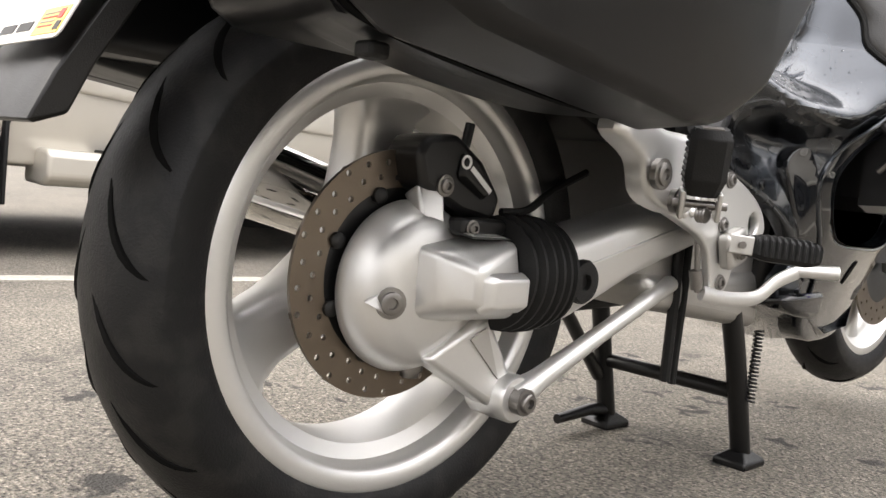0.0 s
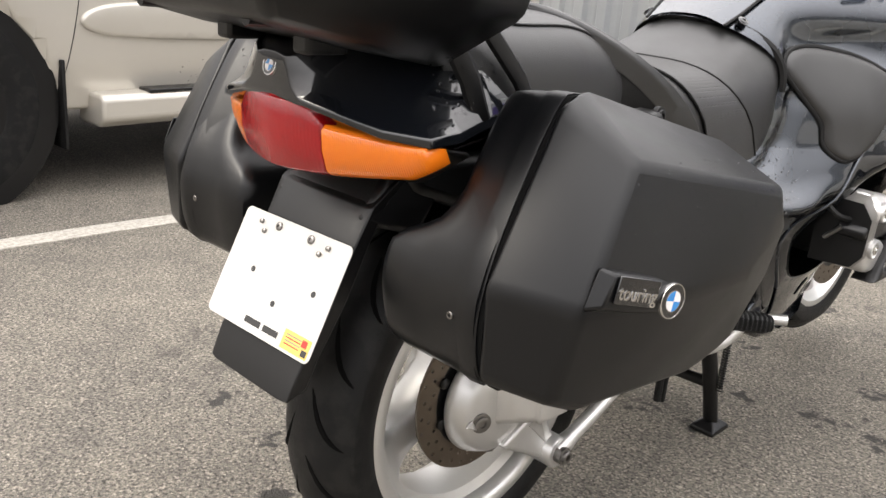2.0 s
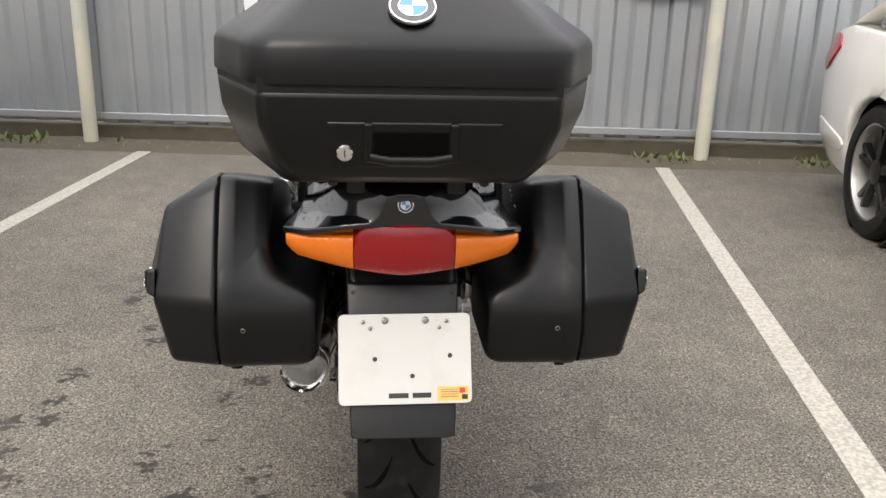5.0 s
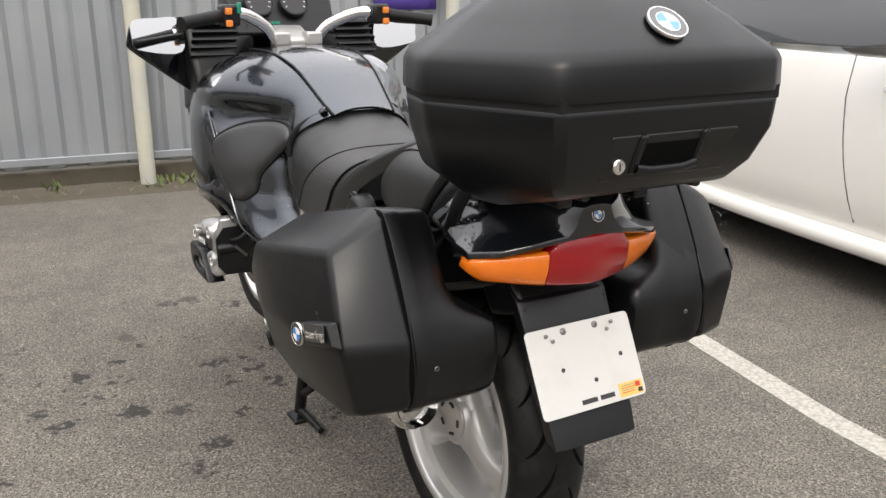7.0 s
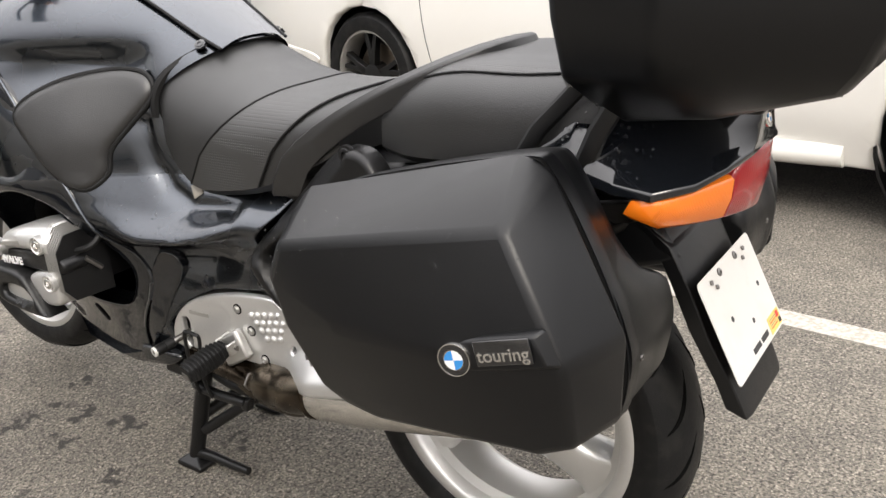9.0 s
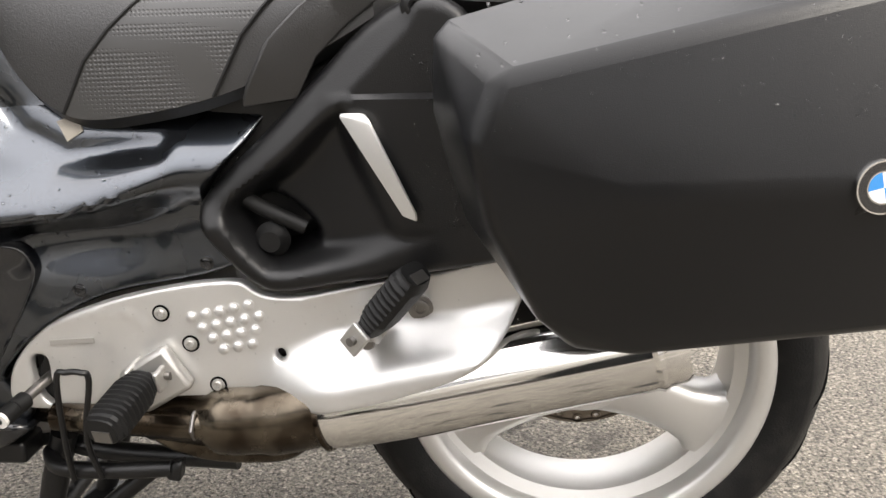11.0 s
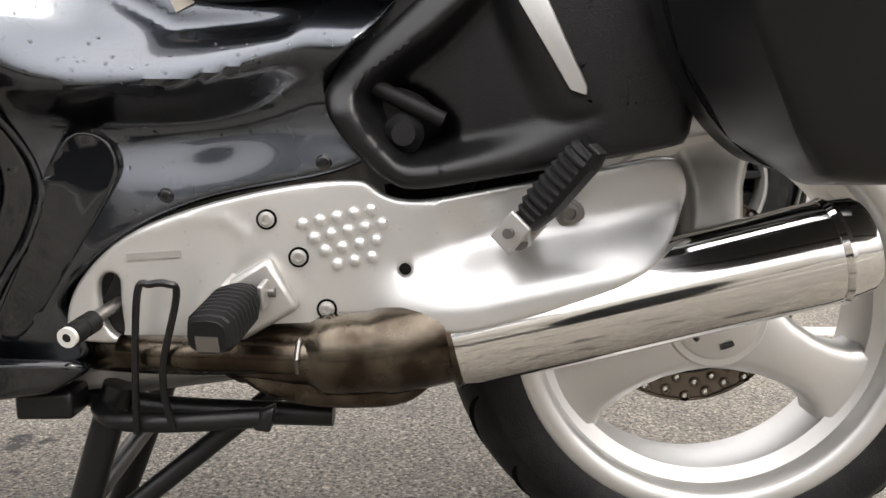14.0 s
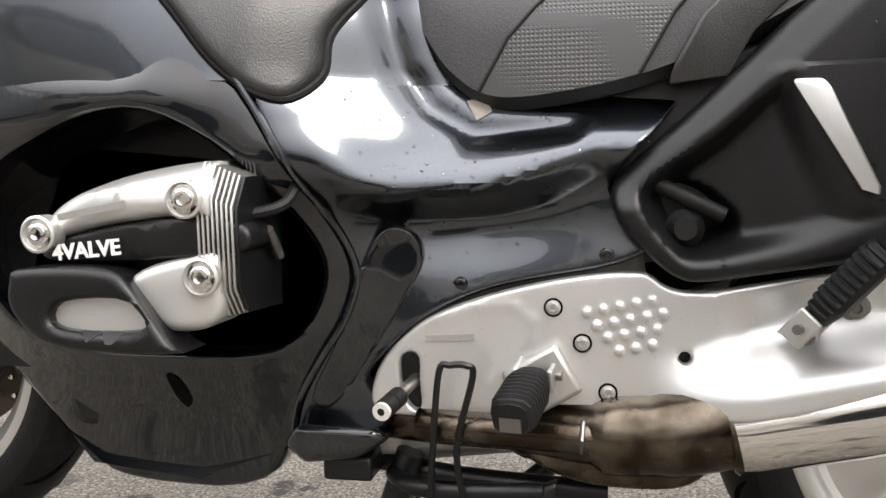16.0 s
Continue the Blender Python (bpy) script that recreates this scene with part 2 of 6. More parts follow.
def cr(pts, n=8, closed=False):
    """A smooth curve through the points."""
    p = [Vector(q) for q in pts]
    m, out = len(p), []
    for i in range(m if closed else m - 1):
        a, b, c, d = (p[(i + k) % m] if closed else p[min(max(i + k, 0), m - 1)] for k in (-1, 0, 1, 2))
        for j in range(n):
            t = j / n
            out.append(0.5 * (2 * b + (c - a) * t + (2 * a - 5 * b + 4 * c - d) * t * t + (3 * b - a - 3 * c + d) * t ** 3))
    return out if closed else out + [p[-1]]


def loft(bm, rings, closed=True, caps=True):
    vs = [[bm.verts.new(p) for p in r] for r in rings]
    for a, b in zip(vs, vs[1:]):
        k = len(a)
        for i in range(k if closed else k - 1):
            j = (i + 1) % k
            bm.faces.new((a[i], a[j], b[j], b[i]))
    if caps and closed and len(vs[0]) > 2:
        bm.faces.new(vs[0][::-1])
        bm.faces.new(vs[-1])
    return bm


def tube(pts, r, n=12, bm=None, flat=1.0):
    """A round bar along points; r is one radius or one per point."""
    bm = bm or bmesh.new()
    p = [Vector(q) for q in pts]
    rs = r if isinstance(r, (list, tuple)) else [r] * len(p)
    rings, up = [], None
    for i, q in enumerate(p):
        d = (p[min(i + 1, len(p) - 1)] - p[max(i - 1, 0)]).normalized()
        if up is None:
            up = d.orthogonal().normalized() if abs(d.z) > 0.9 else Vector((0, 0, 1))
        up = (up - d * up.dot(d)).normalized()
        side = d.cross(up)
        rings.append([q + rs[i] * (math.cos(a) * side * flat + math.sin(a) * up) for a in (2 * math.pi * k / n for k in range(n))])
    return loft(bm, rings)


def rod(a, b, r, r2=None, n=14, bm=None):
    return tube([a, b], [r, r if r2 is None else r2], n, bm)


def lathe(prof, c, n=48, axis="x", bm=None, close=False):
    """Turns (radius, offset along the axis) round an axis through c."""
    bm = bm or bmesh.new()
    c = Vector(c)
    rows = []
    for r, h in prof:
        row = []
        for k in range(n):
            a = 2 * math.pi * k / n
            u, v = max(r, 1e-5) * math.cos(a), max(r, 1e-5) * math.sin(a)
            row.append(bm.verts.new(c + Vector({"x": (h, u, v), "y": (u, h, v), "z": (u, v, h)}[axis])))
        rows.append(row)
    pairs = list(zip(rows, rows[1:])) + ([(rows[-1], rows[0])] if close else [])
    for a, b in pairs:
        for i in range(n):
            bm.faces.new((a[i], a[(i + 1) % n], b[(i + 1) % n], b[i]))
    if not close:
        bm.faces.new(rows[0][::-1])
        bm.faces.new(rows[-1])
    return bm


def hull(pts, bm=None):
    bm = bm or bmesh.new()
    vs = [bm.verts.new(p) for p in pts]
    r = bmesh.ops.convex_hull(bm, input=vs)
    inner = [g for g in r["geom_interior"] if isinstance(g, bmesh.types.BMVert)]
    bmesh.ops.delete(bm, geom=inner, context="VERTS")
    bmesh.ops.dissolve_limit(bm, angle_limit=radians(2.5), verts=bm.verts, edges=bm.edges)
    return bm


def block(c, size, m=None, bm=None):
    bm = bm or bmesh.new()
    t = Matrix.Translation(c) @ (m or Matrix()) @ Matrix.Diagonal((*size, 1))
    bmesh.ops.create_cube(bm, size=1, matrix=t)
    return bm


def turn(rx=0, ry=0, rz=0):
    return pose(0, 0, 0, rx, ry, rz)


def rounded(pts, n=2):
    """Cuts the corners of a closed outline, twice by default."""
    pts = [Vector(q) for q in pts]
    for _ in range(n):
        pts = [q for a, b in zip(pts, pts[1:] + pts[:1]) for q in (a.lerp(b, 0.25), a.lerp(b, 0.75))]
    return pts


def panel(outline, fx, side, thick=0.004, res=0.02, holes=(), edge=0.0, bm=None):
    """A sheet over the outline in (y, z), at x = side * fx(y, z), with a rolled edge and thickness."""
    bm = bm or bmesh.new()
    rings = []
    for k, r in enumerate([outline, *holes]):
        r = [Vector(q) for q in r]
        if edge and k == 0 and len(r) < 36:
            r = rounded(r)
        fine = []
        for a, b in zip(r, r[1:] + r[:1]):
            m = max(1, int((b - a).length / (res * 0.9)))
            fine += [a.lerp(b, t / m) for t in range(m)]
        rings.append(fine if edge else r)
    pts, edges = [], []
    for r in rings:
        k = len(pts)
        pts += r
        edges += [(k + i, k + (i + 1) % len(r)) for i in range(len(r))]
    sa = np.array([pts[a] for a, b in edges])
    sb = np.array([pts[b] for a, b in edges])
    sd2 = np.maximum(((sb - sa) ** 2).sum(1), 1e-14)

    def gaps(q):
        q = np.array(q).reshape(-1, 1, 2)
        t = np.clip(((q - sa) * (sb - sa)).sum(2) / sd2, 0, 1)
        return np.sqrt((((q - sa - t[..., None] * (sb - sa)) ** 2).sum(2)).min(1))

    def within(q, r):
        q, a = np.array(q).reshape(-1, 1, 2), np.array([tuple(v) for v in r])
        b = np.roll(a, 1, 0)
        dz = np.where(b[:, 1] == a[:, 1], 1e-12, b[:, 1] - a[:, 1])
        cross = ((a[:, 1] > q[..., 1]) != (b[:, 1] > q[..., 1])) & (q[..., 0] < (b[:, 0] - a[:, 0]) * (q[..., 1] - a[:, 1]) / dz + a[:, 0])
        return cross.sum(1) % 2 == 1

    def solid(q):
        ok = within(q, rings[0])
        for h in rings[1:]:
            ok &= ~within(q, h)
        return ok

    lo = (min(q.x for q in rings[0]), min(q.y for q in rings[0]))
    hi = (max(q.x for q in rings[0]), max(q.y for q in rings[0]))
    grid = [(lo[0] + (i + 0.5 * (j % 2)) * res, lo[1] + j * res) for j in range(int((hi[1] - lo[1]) / res) + 1) for i in range(int((hi[0] - lo[0]) / res) + 1)]
    g = np.array(grid)
    keep = solid(g) & (gaps(g) > max(res * 0.35, edge + res * 0.3 if edge else 0))
    extra = [tuple(q) for q in g[keep]]
    # rows of points that follow the rolled edge
    for f in ((0.1, 0.3, 0.6, 1.0) if edge else ()):
        row = []
        for r in rings:
            for a, b, c in zip(r[-1:] + r[:-1], r, r[1:] + r[:1]):
                t = (c - a)
                if t.length > 1e-9:
                    nrm = Vector((-t.y, t.x)).normalized() * edge * f
                    row += [tuple(b + nrm), tuple(b - nrm)]
        row = np.array(row)
        ok = solid(row) & (gaps(row) > edge * f * 0.93)
        extra += [tuple(q) for q in row[ok]]
    v2, _, f2, *_ = geometry.delaunay_2d_cdt(pts + [Vector(q) for q in extra], edges, [], 1, 1e-5)
    if holes:
        mids = [sum((v2[i] for i in fc), Vector((0, 0))) / len(fc) for fc in f2]
        ok = solid([tuple(q) for q in mids])
        f2 = [fc for fc, k in zip(f2, ok) if k]
    dist = gaps([tuple(q) for q in v2])

    def place(q, d, deep):
        x = fx(q.x, q.y) - deep
        if edge and d < edge:
            x -= edge - math.sqrt(max(0, edge * edge - (edge - d) ** 2))
        return bm.verts.new((side * x, q.x, q.y))

    top = [place(q, d, 0) for q, d in zip(v2, dist)]
    for fc in f2:
        if not bm.faces.get([top[i] for i in fc]):
            bm.faces.new([top[i] for i in fc])
    back = {}
    tops = set(top)
    rim = [e for e in bm.edges if len(e.link_faces) == 1 and e.verts[0] in tops] if thick else []
    for e in rim:
        a, b = e.verts
        for v in (a, b):
            if v not in back:
                back[v] = bm.verts.new(v.co - Vector((side * thick, 0, 0)))
        bm.faces.new((a, b, back[b], back[a]))
    return bm


def ring2(c, r, n=12, squash=1.0):
    return [(c[0] + r * math.cos(2 * math.pi * k / n), c[1] + squash * r * math.sin(2 * math.pi * k / n)) for k in range(n)]


def smooth2(pts, n=4):
    return [(v.x, v.y) for v in cr([(a, b, 0) for a, b in pts], n, True)]


def bolt(name, c, r, parent, out=(1, 0, 0), material=None, depth=0.004):
    """A socket-head screw: washer face, head and hexagon recess."""
    bm = bmesh.new()
    c, d = Vector(c), Vector(out).normalized()
    side = d.orthogonal().normalized()
    up = d.cross(side)

    def ring(rad, h, n=16, k=1.0):
        return [c + d * h + rad * (math.cos(2 * math.pi * i / n) * side + math.sin(2 * math.pi * i / n) * up) for i in range(n)]

    loft(bm, [ring(r * 1.35, -depth * 2), ring(r * 1.35, 0.0), ring(r, 0.0005), ring(r * 0.97, depth * 0.8), ring(r * 0.85, depth), ring(r * 0.5, depth), ring(r * 0.45, depth * 0.2)])
    return part(name, bm, material or BOLT, parent)


def words(name, text, size, m, material, parent=None, depth=0.0006, label="", bold=0.0):
    cu = bpy.data.curves.new(name, "FONT")
    cu.body, cu.size, cu.extrude, cu.align_x, cu.align_y = text, size, depth, "CENTER", "CENTER"
    cu.offset = bold
    tmp = bpy.data.objects.new("tmp", cu)
    scene.collection.objects.link(tmp)
    dg = bpy.context.evaluated_depsgraph_get()
    me = bpy.data.meshes.new_from_object(tmp.evaluated_get(dg))
    bpy.data.objects.remove(tmp)
    me.transform(m)
    me.materials.clear()
    me.materials.append(material)
    ob = new(name, me)
    if parent:
        ob.parent = parent
    return tagged(ob, label=label)


def side_pose(side, x, y, z, tilt=0.0, lean=0.0):
    """Faces outwards on the left (-1) or right (+1) flank; +x of the text runs as read from outside."""
    return pose(side * x, y, z) @ pose(0, 0, 0, 0, 0, 90 if side > 0 else -90) @ pose(0, 0, 0, 90 + lean, 0, 0) @ pose(0, 0, 0, 0, 0, tilt)


def roundel(c, r, m, parent, name="badge"):
    """A round badge: chrome rim, black ring, blue and white quarters."""
    rim = part(name, lathe([(r, -0.004), (r, 0.0), (r * 0.98, 0.0012), (r * 0.92, 0.0012), (r * 0.9, 0.0)], (0, 0, 0), 40, "z"), CHROME, parent, "round badge with blue and white quarters")
    rim.data.transform(m)
    b = lathe([(r * 0.9, 0.0), (r * 0.9, 0.0009)], (0, 0, 0), 40, "z")
    o = part("ring", b, ENAMEL, rim)
    o.data.transform(m)
    for q in range(4):
        bm = bmesh.new()
        k = 8
        lowr = [Vector((0, 0, 0.0008))] + [Vector((r * 0.56 * math.cos(math.pi / 2 * (q + i / k)), r * 0.56 * math.sin(math.pi / 2 * (q + i / k)), 0.0008)) for i in range(k + 1)]
        loft(bm, [lowr, [v + Vector((0, 0, 0.0008)) for v in lowr]])
        o = part("quarter", bm, (WHITE, BLUE)[q % 2 == 1], rim)
        o.data.transform(m)
    bm = lathe([(r * 0.61, 0.0006), (r * 0.61, 0.0013), (r * 0.57, 0.0013), (r * 0.57, 0.0006)], (0, 0, 0), 40, "z", close=True)
    o = part("inner_ring", bm, CHROME, rim)
    o.data.transform(m)
    return rim


# ---- ground, lines, fence ----
def ground():
    bm = bmesh.new()
    bmesh.ops.create_grid(bm, x_segments=8, y_segments=8, size=300)
    part("ground", bm, ASPHALT, label="weathered grey asphalt of a parking area with oil drips", kind="structure", category="ground")


def strip(name, pts, w, label):
    bm = bmesh.new()
    p = [Vector((*q, 0.0)) for q in pts]
    rows = []
    for i, q in enumerate(p):
        d = (p[min(i + 1, len(p) - 1)] - p[max(i - 1, 0)]).normalized()
        s = Vector((d.y, -d.x, 0)) * w / 2
        rows.append([q - s + Vector((0, 0, -0.004)), q - s + Vector((0, 0, 0.004)), q + s + Vector((0, 0, 0.004)), q + s + Vector((0, 0, -0.004))])
    loft(bm, rows)
    part(name, bm, LINE, label=label, kind="structure", category="parking line")


ground()
strip("parking_line_1", [(0.80, -4.0), (1.165, -0.44), (1.20, -0.03), (1.305, 0.535), (1.55, 1.84), (2.0, 4.2)], 0.095, "worn white painted bay line on asphalt")
strip("parking_line_2", [(-2.0, -4.5), (-1.97, 0.3), (-1.92, 1.6), (-1.60, 4.5)], 0.10, "worn white painted bay line on asphalt")

FENCE_M = Matrix.Translation((0, 4.42, 0)) @ turn(rz=-6.5)


def fence():
    f = thing("fence", "grey corrugated sheet metal fence with a bottom rail", "fence", kind="structure")
    f.matrix_world = FENCE_M
    prof = [(0.0, 0.0), (0.03, 0.03), (0.12, 0.03), (0.15, 0.0), (0.20, 0.0), (0.215, 0.006), (0.235, 0.006), (0.25, 0.0)]
    rng = random.Random(4)
    w, n = 1.0, 24
    bm = bmesh.new()
    xs = [(0.25 * k + a, b) for k in range(4) for a, b in prof[:-1]] + [(1.0, 0.0), (1.02, 0.004)]
    rows = []
    for z in (0.15, 0.17, 0.8, 1.5, 2.4):
        rows.append([(x, 0.06 - y + 0.004 * math.sin(9 * x + 3 * z), z) for x, y in xs])
    loft(bm, rows, closed=False, caps=False)
    first = part("sheet", bm, SHEET, f)
    md = first.modifiers.new("thick", "SOLIDIFY")
    md.thickness = 0.002
    first.location = (-n / 2, 0, 0)
    for k in range(1, n):
        ob = first.copy()
        scene.collection.objects.link(ob)
        ob.location = (-n / 2 + k * w, rng.uniform(-0.004, 0.004), rng.uniform(-0.006, 0.006))
    part("bottom_rail", block((0, 0.03, 0.20), (n, 0.03, 0.05)), SHEET, f, bevel=0.004)
    part("top_rail", block((0, 0.10, 2.3), (n, 0.05, 0.06)), SHEET, f, bevel=0.004)
    part("footing", block((0, 0.13, 0.06), (n, 0.12, 0.14)), EARTH, f, bevel=0.02)
    for x in (-8.5, -6.4, -4.2, -2.05, 0.12, 2.3, 4.5, 6.6, 8.8):
        bm = lathe([(0.055, -0.05), (0.055, 0.0), (0.05, 0.004), (0.05, 2.5), (0.045, 2.52)], (x, -0.06, 0), 20, "z")
        part("post", bm, POST, f, "weathered cream painted steel post")
    b = bmesh.new()
    rows = [[(x, -0.005 + 0.012 * math.sin(x * 7 + z * 4), z) for x in (1.72, 1.82, 1.92, 2.02, 2.12, 2.2)] for z in (1.12, 1.2, 1.4, 1.7, 2.0)]
    loft(b, rows, closed=False, caps=False)
    ban = part("banner", b, PURPLE, f, "purple printed cloth banner tied to the fence")
    md = ban.modifiers.new("thick", "SOLIDIFY")
    md.thickness = 0.003
    return f


fence()


def weeds():
    rng = random.Random(7)
    bm = bmesh.new()
    bmesh.ops.create_grid(bm, x_segments=120, y_segments=8, size=0.5, matrix=Matrix.Diagonal((24, 0.5, 1, 1)))
    for v in bm.verts:
        e = abs(v.co.y) / 0.25
        v.co.z = max(-0.01, 0.035 * (1 - e * e) + 0.02 * noise.noise(v.co * 9) * (1 - e))
    bmesh.ops.transform(bm, matrix=FENCE_M @ Matrix.Translation((0, -0.02, 0.0)), verts=bm.verts)
    part("verge", bm, EARTH, label="strip of bare earth and litter along the fence foot", kind="structure", category="ground")
    for name, material, count, hmax, label in (("dry_stalks", STRAW, 1500, 0.10, "dry brown stalks and leaf litter along the fence"), ("weeds", WEED, 1700, 0.10, "small green weeds along the fence foot")):
        bm = bmesh.new()
        for _ in range(count):
            x = rng.uniform(-7, 7)
            if material is WEED and noise.noise((x * 1.7, 0, 3)) < 0.05:
                continue
            o = FENCE_M @ Vector((x, rng.gauss(-0.06, 0.08), 0.015))
            a = rng.uniform(0, 6.28)
            h = rng.uniform(0.3, 1) * hmax
            flat = 0.9 if material is STRAW else 0.5
            d = Vector((math.cos(a) * flat * h, math.sin(a) * flat * h, h * (0.35 if material is STRAW else 0.8)))
            s = Vector((-math.sin(a), math.cos(a), 0)) * (0.003 if material is STRAW else 0.012)
            p = [o, o + d * 0.45 + s, o + d, o + d * 0.45 - s]
            bm.faces.new([bm.verts.new(q) for q in p])
        part(name, bm, material, label=label, kind="stuff", category="weeds")


weeds()


# ---- parked cars ----
def car_wheel(car, x, y, r, w, rim_mat, spokes, rr):
    s = 1 if x > 0 else -1
    tyre = lathe([(rr, -w / 2), (rr + 0.012, -w / 2 - 0.004), (r * 0.93, -w / 2), (r, -w / 2 + 0.03), (r, w / 2 - 0.03), (r * 0.93, w / 2), (rr + 0.012, w / 2 + 0.004), (rr, w / 2)], (x, y, r), 48, close=True)
    wheel = part("wheel", tyre, TYRE, car, "black rubber tyre on an alloy rim")
    o = s * (w / 2 - 0.01)
    bm = lathe([(rr + 0.004, o), (rr - 0.012, o), (rr - 0.022, o - s * 0.03), (rr - 0.022, o - s * 0.12), (rr, o - s * 0.12)], (x, y, r), 48, close=True)
    part("rim", bm, CAST, wheel, "machined rim edge")
    bm = lathe([(0.0, o - s * 0.10), (rr * 0.66, o - s * 0.10), (rr * 0.66, o - s * 0.09)], (x, y, r), 32)
    part("brake_disc", bm, DISC, wheel)
    part("hub", lathe([(0.07, o - s * 0.09), (0.062, o - s * 0.02), (0.03, o - s * 0.014), (0.0, o - s * 0.014)], (x, y, r), 24), rim_mat, wheel)
    for k in range(spokes):
        a = 2 * math.pi * k / spokes + 0.3
        for da in (-0.16, 0.16):
            bm = bmesh.new()
            c0, c1 = a + da * 0.3, a + da
            rows = []
            for t, rad in ((0, 0.045), (0.5, rr * 0.55), (1, rr - 0.012)):
                an = c0 + (c1 - c0) * t
                u = Vector((0, math.cos(an), math.sin(an)))
                v = Vector((0, -math.sin(an), math.cos(an)))
                wd = 0.016 - 0.004 * t
                cen = Vector((x, y, r)) + u * rad
                rows.append([cen + v * wd + Vector((o - s * 0.022, 0, 0)), cen - v * wd + Vector((o - s * 0.022, 0, 0)), cen - v * wd * 1.3 + Vector((o - s * 0.06, 0, 0)), cen + v * wd * 1.3 + Vector((o - s * 0.06, 0, 0))])
            loft(bm, rows)
            part("spoke", bm, rim_mat, wheel, bevel=0.003)
    return wheel


def arch(c, r, z0, n=14):
    """Wheel-arch points from the rear foot over the top to the front foot."""
    a0 = math.asin(max(-1, min(1, (z0 - c[1]) / r)))
    return [(c[0] + r * math.cos(math.pi - a0 - (math.pi - 2 * a0) * k / n), c[1] + r * math.sin(math.pi - a0 - (math.pi - 2 * a0) * k / n)) for k in range(n + 1)]


def vehicle(name, label, m, paint, half, wb, rear, front, belt, hood, roof, sill, tyre_r, tyre_w, rim_r, rims, spokes, tail, win, gap_y, swell):
    """A parked car; local y runs from the rear axle forwards, z up. tail/hood/roof: side profile points."""
    car = thing(name, label, "car")
    low = [(-rear, sill + 0.12), (-rear + 0.12, sill + 0.02)]
    low += arch((0, tyre_r), tyre_r + 0.035, sill)
    low += arch((wb, tyre_r), tyre_r + 0.035, sill)
    low += [(wb + front - 0.15, sill + 0.02), (wb + front, sill + 0.12)]
    outline = low + hood + tail

    def fx(y, z):
        e = max(0.0, -y / rear) ** 2.2 * 0.16 + max(0.0, (y - wb) / front) ** 2.2 * 0.18
        t = (z - sill) / (belt - sill)
        return half - e - swell * (2 * t - 1.1) ** 2 * 0.5 - 0.02 * math.exp(-((t - 0.05) / 0.08) ** 2) + 0.006 * math.exp(-((t - 0.78) / 0.05) ** 2)

    for s in (1, -1):
        part("side_panel", panel(outline, fx, s, 0.02, 0.07, edge=0.02), paint, car)
        part("glass", panel(win, lambda y, z: half - 0.03 - swell * 0.4 - 0.42 * (z - belt) - max(0.0, -y) ** 2 * 0.1, s, 0.01, 0.12, edge=0.01), GLASS, car, "dark tinted side window glass")
        for g in gap_y:
            part("door_gap", tube([(s * (fx(g + 0.10 * q * q, z) + 0.0005), g + 0.10 * q * q, z) for q, z in ((k / 8, belt - (belt - sill - 0.12) * k / 8) for k in range(9))], 0.002, 6), TRIM, car)
        for y in (0, wb):
            car_wheel(car, s * (half - 0.02 - tyre_w / 2), y, tyre_r, tyre_w, rims, spokes, rim_r)
            part("wheel_well", lathe([(tyre_r + 0.05, -0.14), (tyre_r + 0.05, 0.11), (tyre_r + 0.04, 0.11), (tyre_r + 0.04, -0.13), (0.02, -0.14)], (s * (half - 0.16), y, tyre_r), 32, close=False), TRIM, car)
    top = hood + tail
    bm = bmesh.new()
    loft(bm, [[(x * (fx(y, z) - 0.012), y, z + 0.02 * (1 - x * x)) for x in (-1, -0.9, -0.5, 0, 0.5, 0.9, 1)] for y, z in top], closed=False, caps=False)
    part("body_shell", bm, paint, car)
    bm = bmesh.new()
    loft(bm, [[(x * (half - 0.05 - swell * 0.4 - 0.42 * max(0.0, z - belt)), y, z + 0.03 * (1 - x * x)) for x in (-1, -0.92, -0.5, 0, 0.5, 0.92, 1)] for y, z in roof], closed=False, caps=False)
    part("roof", bm, paint, car)
    part("underbody", block((0, wb / 2, sill + 0.06), (2 * half - 0.3, wb + rear + front - 0.3, 0.1)), TRIM, car, bevel=0.02)
    car.matrix_world = m
    return car, fx


